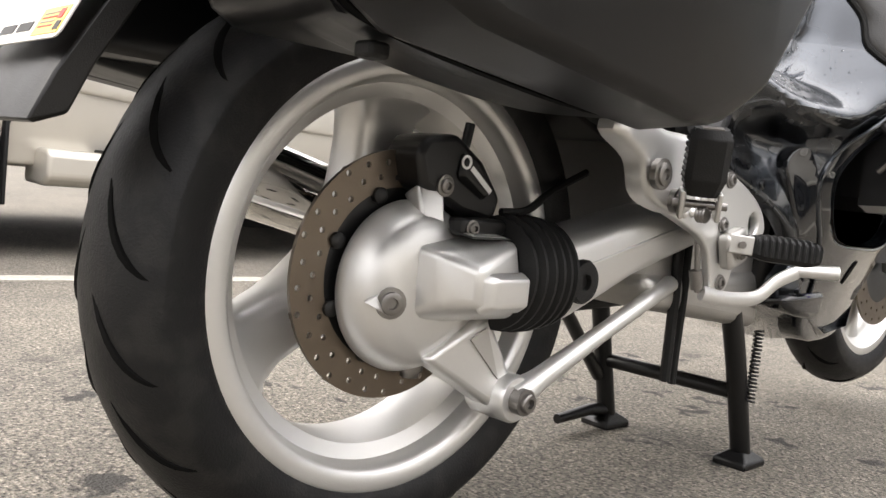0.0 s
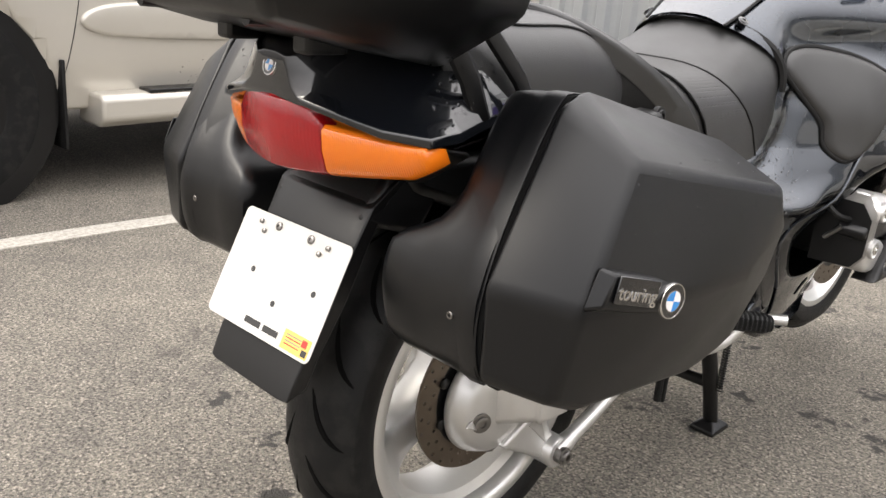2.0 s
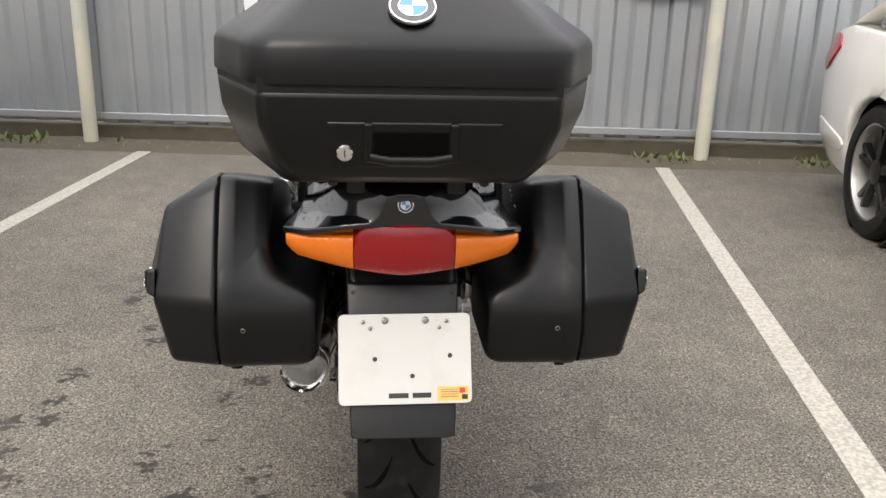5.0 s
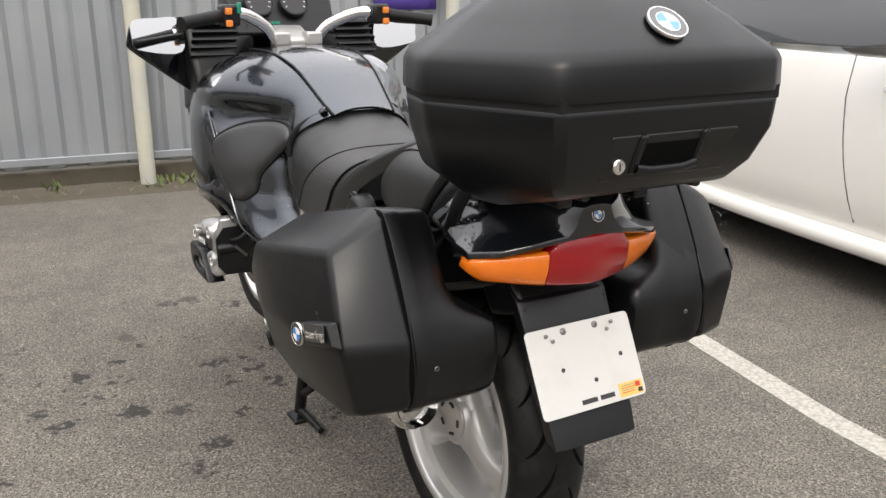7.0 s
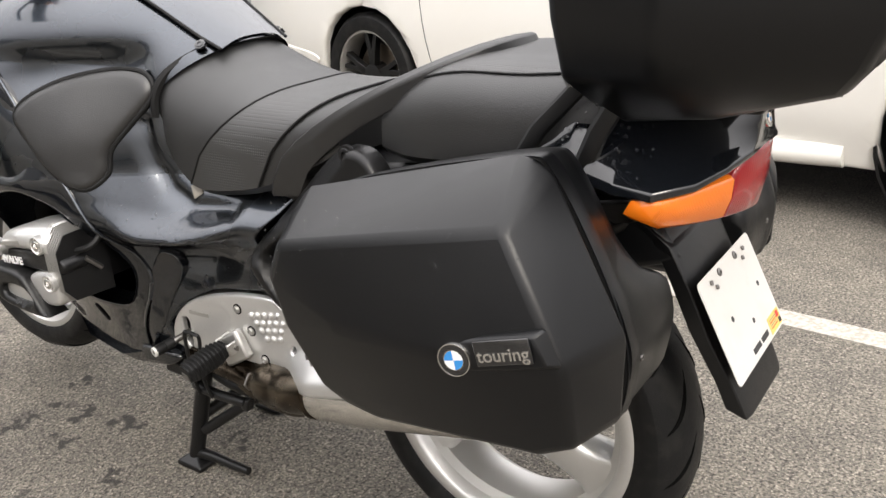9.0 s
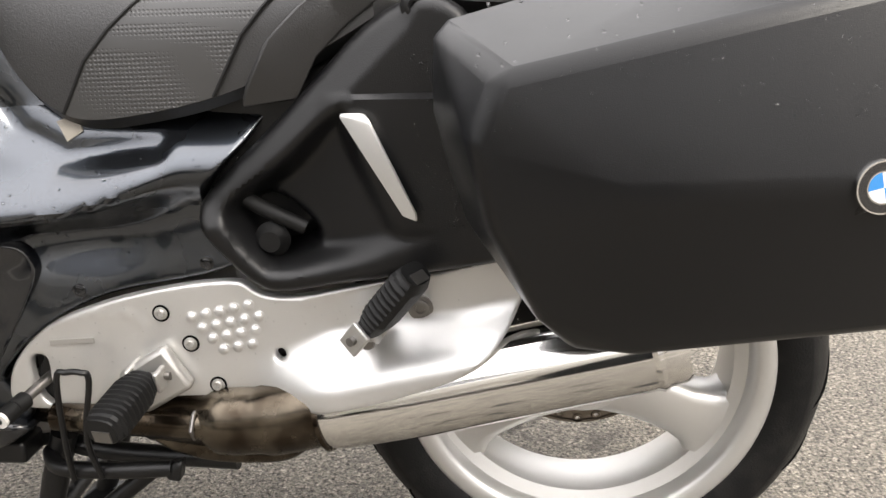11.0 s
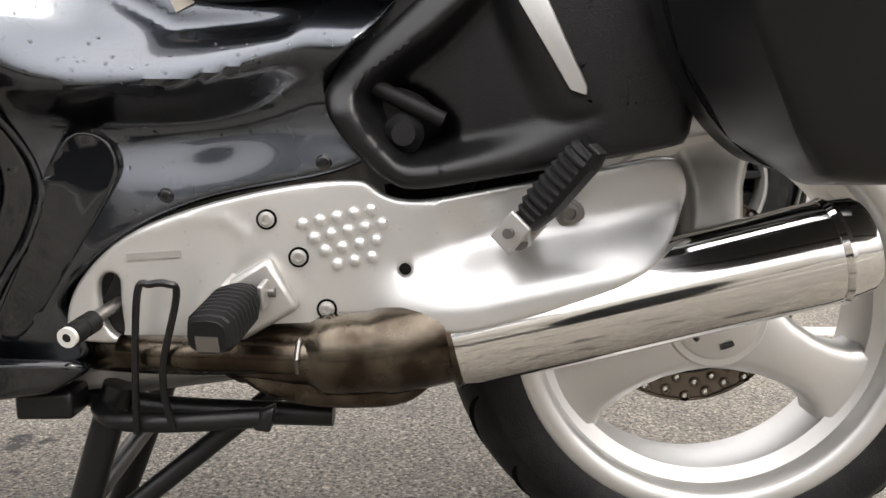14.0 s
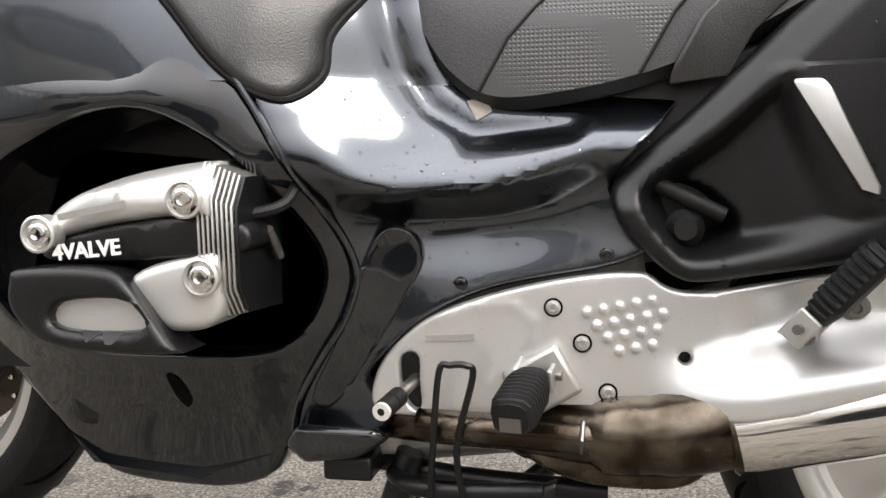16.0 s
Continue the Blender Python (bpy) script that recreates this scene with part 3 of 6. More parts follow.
def white_car():
    m = Matrix.Translation((3.31, 2.17, 0)) @ turn(rz=171.2)
    hood = [(3.78, 0.45), (3.78, 0.62), (3.55, 0.74), (3.0, 0.86), (2.55, 0.95)]
    tail = [(2.0, 0.97), (1.0, 0.98), (0.0, 1.0), (-0.7, 1.02), (-1.08, 0.98), (-1.18, 0.86), (-1.21, 0.62), (-1.20, 0.5)]
    roof = [(2.25, 0.97), (1.75, 1.2), (1.35, 1.38), (0.9, 1.45), (0.3, 1.43), (-0.15, 1.32), (-0.6, 1.1), (-0.75, 1.0)]
    win = [(1.95, 1.0), (1.4, 1.31), (0.95, 1.385), (0.3, 1.37), (-0.1, 1.26), (-0.45, 1.06), (-0.3, 1.01), (0.8, 1.0)]
    car, fx = vehicle("car", "white sedan with black spoked alloy wheels, parked", m, CARWHITE, 0.91, 2.94, 1.21, 0.84, 0.98, hood, roof, 0.20, 0.335, 0.235, 0.245, TRIM, 5, tail, win, (0.42, 1.55), 0.10)
    for s in (1, -1):
        part("tail_light", panel(smooth2([(-0.80, 0.88), (-0.86, 0.95), (-1.05, 0.96), (-1.14, 0.86), (-1.12, 0.74), (-0.98, 0.77)], 3), lambda y, z: fx(y, z) + 0.012, s, 0.02, 0.04, edge=0.012), RED_LENS, car, "red tail light lens")
        part("side_sill", tube(cr([(s * (fx(0.5, 0.22) + 0.0), 0.42, 0.25), (s * (fx(1.0, 0.22) + 0.025), 1.0, 0.235), (s * (fx(2.0, 0.22) + 0.03), 2.0, 0.235), (s * fx(2.45, 0.22), 2.46, 0.245)], 6), 0.045, 10), CARWHITE, car, "white sculpted side skirt")
        for y in (0.75, 1.85):
            part("door_handle", tube([(s * (fx(y, 0.86) + 0.002), y - 0.11, 0.86), (s * (fx(y, 0.86) + 0.03), y - 0.08, 0.862), (s * (fx(y, 0.86) + 0.03), y + 0.08, 0.866), (s * (fx(y, 0.86) + 0.002), y + 0.11, 0.866)], 0.012, 8), CARWHITE, car, "white door handle")
        bm = hull([(s * (0.87 + a), 1.95 + b, 1.03 + c) for a in (0.0, 0.2) for b in (-0.07, 0.05) for c in (0.0, 0.13)])
        part("door_mirror", bm, CARWHITE, car, "white door mirror", bevel=0.03, seg=3)
    part("rear_bumper", panel(smooth2([(-1.07, 0.36), (-0.6, 0.34), (-0.42, 0.38), (-0.5, 0.44), (-1.08, 0.47)], 3), lambda y, z: fx(y, z) + 0.008, 1, 0.02, 0.06, edge=0.01), CARWHITE, car)


def suv():
    m = Matrix.Translation((-3.56, 2.62, 0)) @ turn(rz=180 + 5.0)
    hood = [(3.62, 0.5), (3.62, 0.8), (3.5, 1.0), (3.0, 1.08), (2.5, 1.12)]
    tail = [(2.0, 1.13), (1.0, 1.14), (0.0, 1.15), (-0.9, 1.16), (-1.0, 1.1), (-1.02, 0.8), (-1.0, 0.55)]
    roof = [(2.3, 1.13), (1.9, 1.4), (1.5, 1.72), (1.0, 1.8), (0.0, 1.8), (-0.7, 1.74), (-0.9, 1.5), (-0.98, 1.16)]
    win = [(2.05, 1.18), (1.45, 1.64), (0.9, 1.68), (-0.5, 1.66), (-0.75, 1.2), (0.6, 1.17)]
    car, fx = vehicle("suv", "champagne silver off-road car with side steps, parked", m, CARSILVER, 0.93, 2.79, 1.02, 0.83, 1.13, hood, roof, 0.33, 0.37, 0.265, 0.225, CAST, 6, tail, win, (0.45, 1.28, 2.25), 0.05)
    for s in (1, -1):
        skirt = hull([(s * x, y, z) for x, z in ((0.80, 0.27), (0.955, 0.265), (1.0, 0.30), (1.0, 0.385), (0.97, 0.40), (0.80, 0.40)) for y in (0.50, 2.24)])
        part("side_step", skirt, CARSILVER, car, "painted side skirt with a step", bevel=0.018, seg=3)
        part("step_tread", block((s * 0.945, 1.38, 0.404), (0.085, 1.30, 0.014)), TRIM, car, "black step tread", bevel=0.004)
        part("side_moulding", panel(smooth2([(0.47, 0.60), (0.5, 0.72), (1.3, 0.73), (2.15, 0.74), (2.2, 0.62), (1.3, 0.59)], 4), lambda y, z: fx(y, z) + 0.016, s, 0.02, 0.05, edge=0.014), CARSILVER, car, "raised door moulding")
        for y in (0.42 - 0.02, 2.79 - 0.43):
            part("mud_flap", block((s * 0.84, y, 0.36), (0.2, 0.015, 0.34)), RUBBER, car, bevel=0.004)
        for y in (0.8, 1.7):
            part("door_handle", tube([(s * (fx(y, 0.95) + 0.0), y - 0.1, 0.95), (s * (fx(y, 0.95) + 0.03), y - 0.06, 0.95), (s * (fx(y, 0.95) + 0.03), y + 0.06, 0.95), (s * (fx(y, 0.95) + 0.0), y + 0.1, 0.95)], 0.013, 8), CARSILVER, car)


white_car()
suv()


# ---- the motorcycle: y forwards, rear axle at y 0 ----
bike = thing("motorcycle", "dark graphite touring motorcycle with black luggage cases on its centre stand", "motorcycle")
AXLE = (-0.001, 0.008, 0.319)
FRONT = (0.0, 1.47, 0.36)


def spline(x, xs, vs):
    """Smooth value at x through the knots."""
    if x <= xs[0]:
        return vs[0]
    if x >= xs[-1]:
        return vs[-1]
    i = max(k for k in range(len(xs)) if xs[k] <= x)
    i = min(i, len(xs) - 2)
    t = (x - xs[i]) / (xs[i + 1] - xs[i])
    a, b, c, d = vs[max(i - 1, 0)], vs[i], vs[i + 1], vs[min(i + 2, len(vs) - 1)]
    return 0.5 * (2 * b + (c - a) * t + (2 * a - 5 * b + 4 * c - d) * t * t + (3 * b - a - 3 * c + d) * t ** 3)


def near_line(y, z, a, b):
    ax, az, bx, bz = *a, *b
    dx, dz = bx - ax, bz - az
    t = max(0.0, min(1.0, ((y - ax) * dx + (z - az) * dz) / (dx * dx + dz * dz)))
    return math.hypot(y - ax - t * dx, z - az - t * dz), t


# half width of the fairing over length (columns) and height (rows)
FY = (0.35, 0.48, 0.60, 0.70, 0.80, 0.95, 1.15, 1.40)
FZ = (0.22, 0.36, 0.48, 0.56, 0.61, 0.66, 0.70, 0.78, 0.88, 1.0)
FW = (
    (0.15, 0.155, 0.16, 0.16, 0.16, 0.15, 0.12, 0.07),
    (0.17, 0.172, 0.176, 0.185, 0.195, 0.195, 0.16, 0.09),
    (0.172, 0.176, 0.178, 0.200, 0.245, 0.25, 0.22, 0.13),
    (0.165, 0.168, 0.178, 0.210, 0.275, 0.30, 0.26, 0.16),
    (0.184, 0.202, 0.234, 0.262, 0.298, 0.318, 0.28, 0.18),
    (0.146, 0.160, 0.192, 0.238, 0.296, 0.33, 0.30, 0.20),
    (0.112, 0.124, 0.158, 0.215, 0.286, 0.335, 0.31, 0.215),
    (0.095, 0.106, 0.146, 0.200, 0.268, 0.328, 0.32, 0.24),
    (0.09, 0.10, 0.135, 0.165, 0.225, 0.312, 0.31, 0.25),
    (0.04, 0.05, 0.08, 0.11, 0.17, 0.25, 0.27, 0.22),
)


RIDGE_Y = (0.46, 0.523, 0.577, 0.64, 0.69, 0.75)
RIDGE_Z = (0.616, 0.594, 0.580, 0.575, 0.573, 0.565)


def step01(t):
    t = max(0.0, min(1.0, t))
    return t * t * (3 - 2 * t)


def flank(y, z):
    # the broad ridge dips and climbs again towards the rear
    z += (0.604 - spline(y, RIDGE_Y, RIDGE_Z)) * math.exp(-(((z - 0.60) / 0.07) ** 2)) * (1 - step01((y - 0.66) / 0.10))
    return spline(z, FZ, [spline(y, FY, row) for row in FW])


CHANNEL = [(0.69, 0.79), (0.682, 0.748), (0.672, 0.712), (0.641, 0.668), (0.594, 0.640), (0.541, 0.641), (0.490, 0.641)]


def flank_cut(y, z):
    """The flank with its moulded hollows."""
    x = flank(y, z)
    # crest of the ridge
    crest = spline(y, RIDGE_Y, RIDGE_Z) + 0.004
    x += 0.010 * math.exp(-(((z - crest) / (0.036 if z > crest else 0.02)) ** 2)) * step01((y - 0.44) / 0.08) * (1 - step01((y - 0.70) / 0.06))
    d = min(near_line(y, z, a, b)[0] for a, b in zip(CHANNEL, CHANNEL[1:]))
    x -= 0.012 * math.exp(-((d / 0.014) ** 2))
    # wedge-shaped hollow below the ridge, fading out towards the rear
    drop = spline(y, RIDGE_Y, RIDGE_Z) - z
    x -= 0.024 * step01((y - 0.465) / 0.13) * step01((drop + 0.006) / 0.022) * math.exp(-((max(0.0, drop - 0.016) / 0.085) ** 2)) * (1 - step01((y - 0.64) / 0.09))
    return x


def inside_gap(y, z, ring):
    """Distance from a point to the outline in (y, z), positive inside it."""
    d = min(near_line(y, z, a, b)[0] for a, b in zip(ring, ring[1:] + ring[:1]))
    odd = False
    for (ay, az), (by, bz) in zip(ring, ring[1:] + ring[:1]):
        if (az > z) != (bz > z) and y < (by - ay) * (z - az) / (bz - az) + ay:
            odd = not odd
    return d if odd else -d


SEAM = [(0.945, 0.895), (0.905, 0.84), (0.85, 0.75), (0.80, 0.67), (0.765, 0.60), (0.735, 0.54), (0.72, 0.49), (0.735, 0.44), (0.765, 0.395), (0.80, 0.34), (0.815, 0.29)]
OPENING = smooth2([(1.20, 0.54), (1.12, 0.60), (1.04, 0.635), (0.96, 0.662), (0.90, 0.665), (0.845, 0.635), (0.79, 0.58), (0.756, 0.52), (0.756, 0.475), (0.785, 0.425), (0.84, 0.398), (0.95, 0.393), (1.08, 0.395), (1.17, 0.43)], 3)
TOPY = (0.50, 0.56, 0.62, 0.68, 0.76, 0.86, 0.95, 1.08)
TOPZ = (0.895, 0.92, 0.95, 0.985, 1.025, 1.05, 1.06, 1.06)
SHZ = (0.76, 0.79, 0.82, 0.85, 0.885, 0.905, 0.91, 0.91)


def fairing():
    for s in (-1, 1):
        # rear flank below the tank
        low = [(0.345, 0.72), (0.40, 0.70), (0.49, 0.69), (0.575, 0.685), (0.608, 0.700), (0.72, 0.702), (0.806, 0.702)] + SEAM[3:] + [(0.78, 0.27), (0.72, 0.29), (0.69, 0.32), (0.725, 0.36), (0.71, 0.385), (0.665, 0.43), (0.61, 0.458), (0.55, 0.476), (0.41, 0.50), (0.40, 0.53), (0.445, 0.575), (0.443, 0.595), (0.38, 0.66)]
        part("side_fairing", panel(low, flank_cut, s, 0.02, 0.006, edge=0.006), PAINT, bike, "glossy dark graphite side fairing")
        # upper flank and shoulder up to the tank seam
        bm = bmesh.new()
        rows = []
        for k in range(61):
            u, row = k / 60, []
            for i in range(47):
                y0 = 0.608 + 0.055 * min(1, i / 24) if i < 30 else 0.663 - 0.098 * math.sin(math.pi / 2 * (i - 29) / 17)
                y = y0 + (1.07 - y0) * u
                zs, zt = spline(y, TOPY, SHZ), spline(y, TOPY, TOPZ)
                if i < 30:
                    z = 0.694 + (zs - 0.694) * i / 29
                    row.append((s * flank_cut(y, z), y, z))
                else:
                    a = math.pi / 2 * (i - 29) / 17
                    row.append((s * flank(y, zs) * math.cos(a) ** 0.85, y, zs + (zt - zs) * math.sin(a) ** 0.9))
            rows.append(row)
        loft(bm, rows, closed=False, caps=False)
        # the air scoop hollow above the knee pad
        for v in bm.verts:
            d, t = near_line(v.co.y, v.co.z, (0.72, 0.895), (0.89, 0.875))
            v.co.x -= s * 0.024 * math.exp(-((d / 0.045) ** 2))
        part("tank_shoulder", bm, PAINT, bike, "glossy dark graphite tank cover")
        # front flank with the cylinder opening
        front = SEAM[:] + [(0.86, 0.215), (1.04, 0.21), (1.11, 0.225), (1.20, 0.34), (1.28, 0.45), (1.34, 0.60), (1.36, 0.80), (1.25, 0.93), (1.08, 0.95), (1.0, 0.935)]
        def nose(y, z):
            x = flank(y, z) - 0.004
            d, t = near_line(y, z, (1.02, 0.745), (0.93, 0.735))
            x -= 0.02 * math.exp(-((d / 0.035) ** 4))
            d, t = near_line(y, z, (1.25, 0.62), (0.88, 0.675))
            x += 0.012 * math.exp(-((d / 0.04) ** 2))
            return x
        # same paint as the flank; the black used here puts its shade into colour
        part("front_fairing", panel(front, nose, s, 0.03, 0.011, holes=[OPENING], edge=0.008), GLOSS, bike, "glossy dark front fairing round the cylinder")
        # dark lining inside the cylinder opening
        part("opening_liner", panel([(0.70, 0.36), (1.32, 0.36), (1.32, 0.68), (0.70, 0.68)], lambda y, z: 0.15, s, 0.01, 0.1), TRIM, bike)
        bm = bmesh.new()
        loft(bm, [[(s * (flank(y, z) - 0.004 - d), y, z) for d in (0, 0.12)] for y, z in OPENING + OPENING[:1]], closed=False, caps=False)
        part("opening_rim", bm, GLOSS, bike)
        # rolled edge along the seam
        part("seam_bead", tube(cr([(s * (flank(y, z) + 0.001), y, z) for y, z in SEAM], 4), 0.004, 8), PAINT, bike)
        # lower scoop
        bm = hull([(s * 0.21, 0.80, 0.318), (s * 0.20, 0.71, 0.312), (s * 0.19, 0.69, 0.30), (s * 0.20, 0.73, 0.275), (s * 0.205, 0.79, 0.268), (s * 0.20, 0.82, 0.29), (s * 0.12, 0.82, 0.27), (s * 0.12, 0.70, 0.29)])
        part("fairing_lip", bm, GLOSS, bike, bevel=0.012, seg=3)
        # drain slot low on the fairing, uncut: a near-black patch paints its shade
        slot = smooth2([(0.964, 0.366), (0.948, 0.360), (0.938, 0.334), (0.946, 0.324), (0.958, 0.340)], 3)
        part("drain_slot", panel(slot, lambda y, z: flank(y, z) - 0.002, s, 0.004, 0.01), SHADE_BLACK, bike, "near-black patch for the shaded slot low in the fairing")
        if s < 0:
            tape = [(0.602, 0.676), (0.583, 0.682), (0.574, 0.664), (0.590, 0.654)]
            part("tape_patch", panel(tape, lambda y, z: flank_cut(y, z) + 0.003, s, 0.003, 0.006), OLDPAINT, bike, "scrap of worn beige tape below the seat")
        # toe guard pad
        toe = smooth2([(0.695, 0.535), (0.665, 0.535), (0.652, 0.505), (0.672, 0.46), (0.725, 0.375), (0.765, 0.33), (0.785, 0.345), (0.745, 0.42), (0.725, 0.48)], 4)
        part("toe_guard", panel(toe, lambda y, z: flank(y, z) + 0.002, s, 0.012, 0.01, edge=0.004), GLOSS, bike, "glossy black toe guard")
        # knee pad
        pad = smooth2([(0.90, 0.815), (0.84, 0.865), (0.75, 0.885), (0.69, 0.875), (0.672, 0.84), (0.705, 0.79), (0.735, 0.745), (0.742, 0.70), (0.775, 0.675), (0.825, 0.70), (0.865, 0.75)], 5)
        part("knee_pad", panel(pad, lambda y, z: flank(y, z) + 0.018 - 0.05 * math.hypot(y - 0.78, z - 0.78), s, 0.03, 0.014, edge=0.014), VINYL, bike, "black padded vinyl knee pad")
        part("knee_pad_rim", tube(cr([(s * (flank(y, z) + 0.001), y, z) for y, z in pad], 1) + [(s * (flank(*pad[0]) + 0.001), *pad[0])], 0.005, 8), RUBBER, bike)
        for y, z in ((0.451, 0.507), (0.612, 0.474), (0.70, 0.335)):
            bolt("fairing_screw", (s * (flank_cut(y, z) + 0.001), y, z), 0.0062, bike, (s, 0, 0), GLOSS, 0.002)
        bolt("tank_screw", (s * 0.104, 0.602, 0.924), 0.008, bike, (s * 0.6, -0.2, 0.75), GLOSS, 0.002)
        # belly pan
    bm = bmesh.new()
    loft(bm, [[(x * w, y, z + 0.03 * abs(x) ** 3) for x in (-1, -0.8, -0.4, 0, 0.4, 0.8, 1)] for y, w, z in ((0.70, 0.16, 0.265), (0.82, 0.165, 0.245), (0.95, 0.16, 0.20), (1.1, 0.14, 0.205), (1.25, 0.10, 0.33))], closed=False, caps=False)
    part("belly_pan", bm, GLOSS, bike, "dark mud-spotted belly pan")
    # tank centre panel, parted by thin seams
    bm = bmesh.new()
    rows = []
    for k in range(13):
        y = 0.57 + 0.50 * k / 12
        w = 0.082 + 0.055 * (k / 12) ** 0.8
        rows.append([(x * w, y, spline(y, TOPY, TOPZ) + 0.004 - 0.010 * abs(x) ** 2.5 * (1 + 0.6 * (1 - k / 12))) for x in (-1, -0.9, -0.6, -0.3, 0, 0.3, 0.6, 0.9, 1)])
    loft(bm, rows, closed=False, caps=False)
    part("tank_cover", bm, PAINT, bike, "glossy graphite tank centre panel")
    for s in (-1, 1):
        part("tank_seam", tube([Vector(r[0 if s < 0 else -1]) + Vector((s * 0.002, 0, 0.0)) for r in rows], 0.003, 6), RUBBER, bike)


fairing()


def cushion(sec, u, a):
    """A point of a seat: u along its sections (y, half width, top, bottom, roundness, forward sweep), a round it from one foot to the other."""
    k = list(range(len(sec)))
    y, w, zt, zb, rnd, fwd = (spline(u, k, list(c)) for c in zip(*sec))
    ca, sa = math.cos(a), max(0.0, math.sin(a))
    return Vector((w * math.copysign(abs(ca) ** rnd, ca), y + fwd * abs(ca) ** 1.4, zb + (zt - zb) * sa ** rnd))


def seat_loft(sec, n=10):
    rows = []
    for k in range(n * (len(sec) - 1) + 1):
        ring = [cushion(sec, k / n, math.pi * i / 20) for i in range(21)]
        low = [ring[-1] + Vector((0.014, 0, -0.012)), ring[0] + Vector((-0.014, 0, -0.012))]
        rows.append(ring + low)
    return rows


def sheared(sec, u0, u1, lean, lift=0.003, n=18, arc=(0.0, math.pi)):
    """Rows over a seat between two slanting lines, a little proud of it."""
    rows = []
    for k in range(n + 1):
        row = []
        for i in range(21):
            a = arc[0] + (arc[1] - arc[0]) * i / 20
            u = u0 + (u1 - u0) * k / n - lean * math.sin(a) ** 0.7
            p = cushion(sec, u, a)
            row.append(p + Vector((math.cos(a), 0, max(0.25, math.sin(a)))) * lift)
        rows.append(row)
    return rows


def seats():
    rider = [(0.24, 0.160, 0.855, 0.775, 0.5, 0.0), (0.31, 0.168, 0.847, 0.738, 0.5, 0.0), (0.38, 0.174, 0.846, 0.706, 0.52, 0.01), (0.44, 0.178, 0.853, 0.686, 0.56, 0.03), (0.50, 0.180, 0.875, 0.678, 0.62, 0.065), (0.535, 0.180, 0.893, 0.705, 0.68, 0.08), (0.56, 0.176, 0.907, 0.75, 0.74, 0.087), (0.575, 0.168, 0.918, 0.795, 0.8, 0.088)]
    rows = seat_loft(rider)
    st = part("rider_seat", loft(bmesh.new(), rows), VINYL, bike, "black vinyl rider seat with raised front")
    part("seat_insert", loft(bmesh.new(), sheared(rider, 2.35, 4.35, 1.7, 0.003, 30), closed=False, caps=False), PERF, st, "perforated grip insert")
    for u in (2.35, 4.35):
        part("piping", tube(sheared(rider, u, u, 1.7, 0.003, 1)[0], 0.0022, 6), RUBBER, st)
    edge = [Vector(p) + Vector((math.copysign(0.004, p[0]), 0.006, 0.004)) for p in rows[-1][0:21]]
    part("seat_front_rim", tube(cr(edge, 3), 0.009, 8), RUBBER, bike, "black rubber rim between seat and tank")
    # the arched band between the two seats
    bm = bmesh.new()
    arc = []
    for i in range(25):
        a = math.pi * i / 24
        ca, sa = math.cos(a), math.sin(a)
        y = 0.36 - 0.34 * sa ** 1.3
        x, z = 0.172 * math.copysign(abs(ca) ** 0.6, ca), 0.70 + 0.225 * sa ** 0.8
        arc.append([(x * 1.02, y + 0.035, z - 0.018), (x * 1.07, y + 0.02, z + 0.012), (x * 1.06, y - 0.02, z + 0.018), (x * 1.0, y - 0.035, z - 0.01)])
    loft(bm, arc)
    part("seat_band", bm, VINYL, bike, "arched black vinyl band behind the rider seat", bevel=0.008, seg=3)
    pillion = [(0.16, 0.15, 0.865, 0.79, 0.5, 0.0), (0.10, 0.165, 0.905, 0.785, 0.5, 0.0), (0.02, 0.175, 0.925, 0.79, 0.5, 0.0), (-0.08, 0.172, 0.925, 0.80, 0.5, 0.0), (-0.16, 0.16, 0.93, 0.815, 0.55, 0.0), (-0.22, 0.14, 0.935, 0.83, 0.6, 0.0)]
    rows = seat_loft(pillion)
    st = part("pillion_seat", loft(bmesh.new(), rows), VINYL, bike, "black vinyl pillion seat")
    part("seat_insert", loft(bmesh.new(), sheared(pillion, 0.9, 4.8, 0.0, 0.003, 40, (0.9, math.pi - 0.9)), closed=False, caps=False), PERF, st, "perforated grip insert")
    for q in (0.9, math.pi - 0.9):
        part("piping", tube([cushion(pillion, 0.9 + 3.9 * k / 20, q) + Vector((0, 0, 0.001)) for k in range(21)], 0.0022, 6), RUBBER, st)


seats()


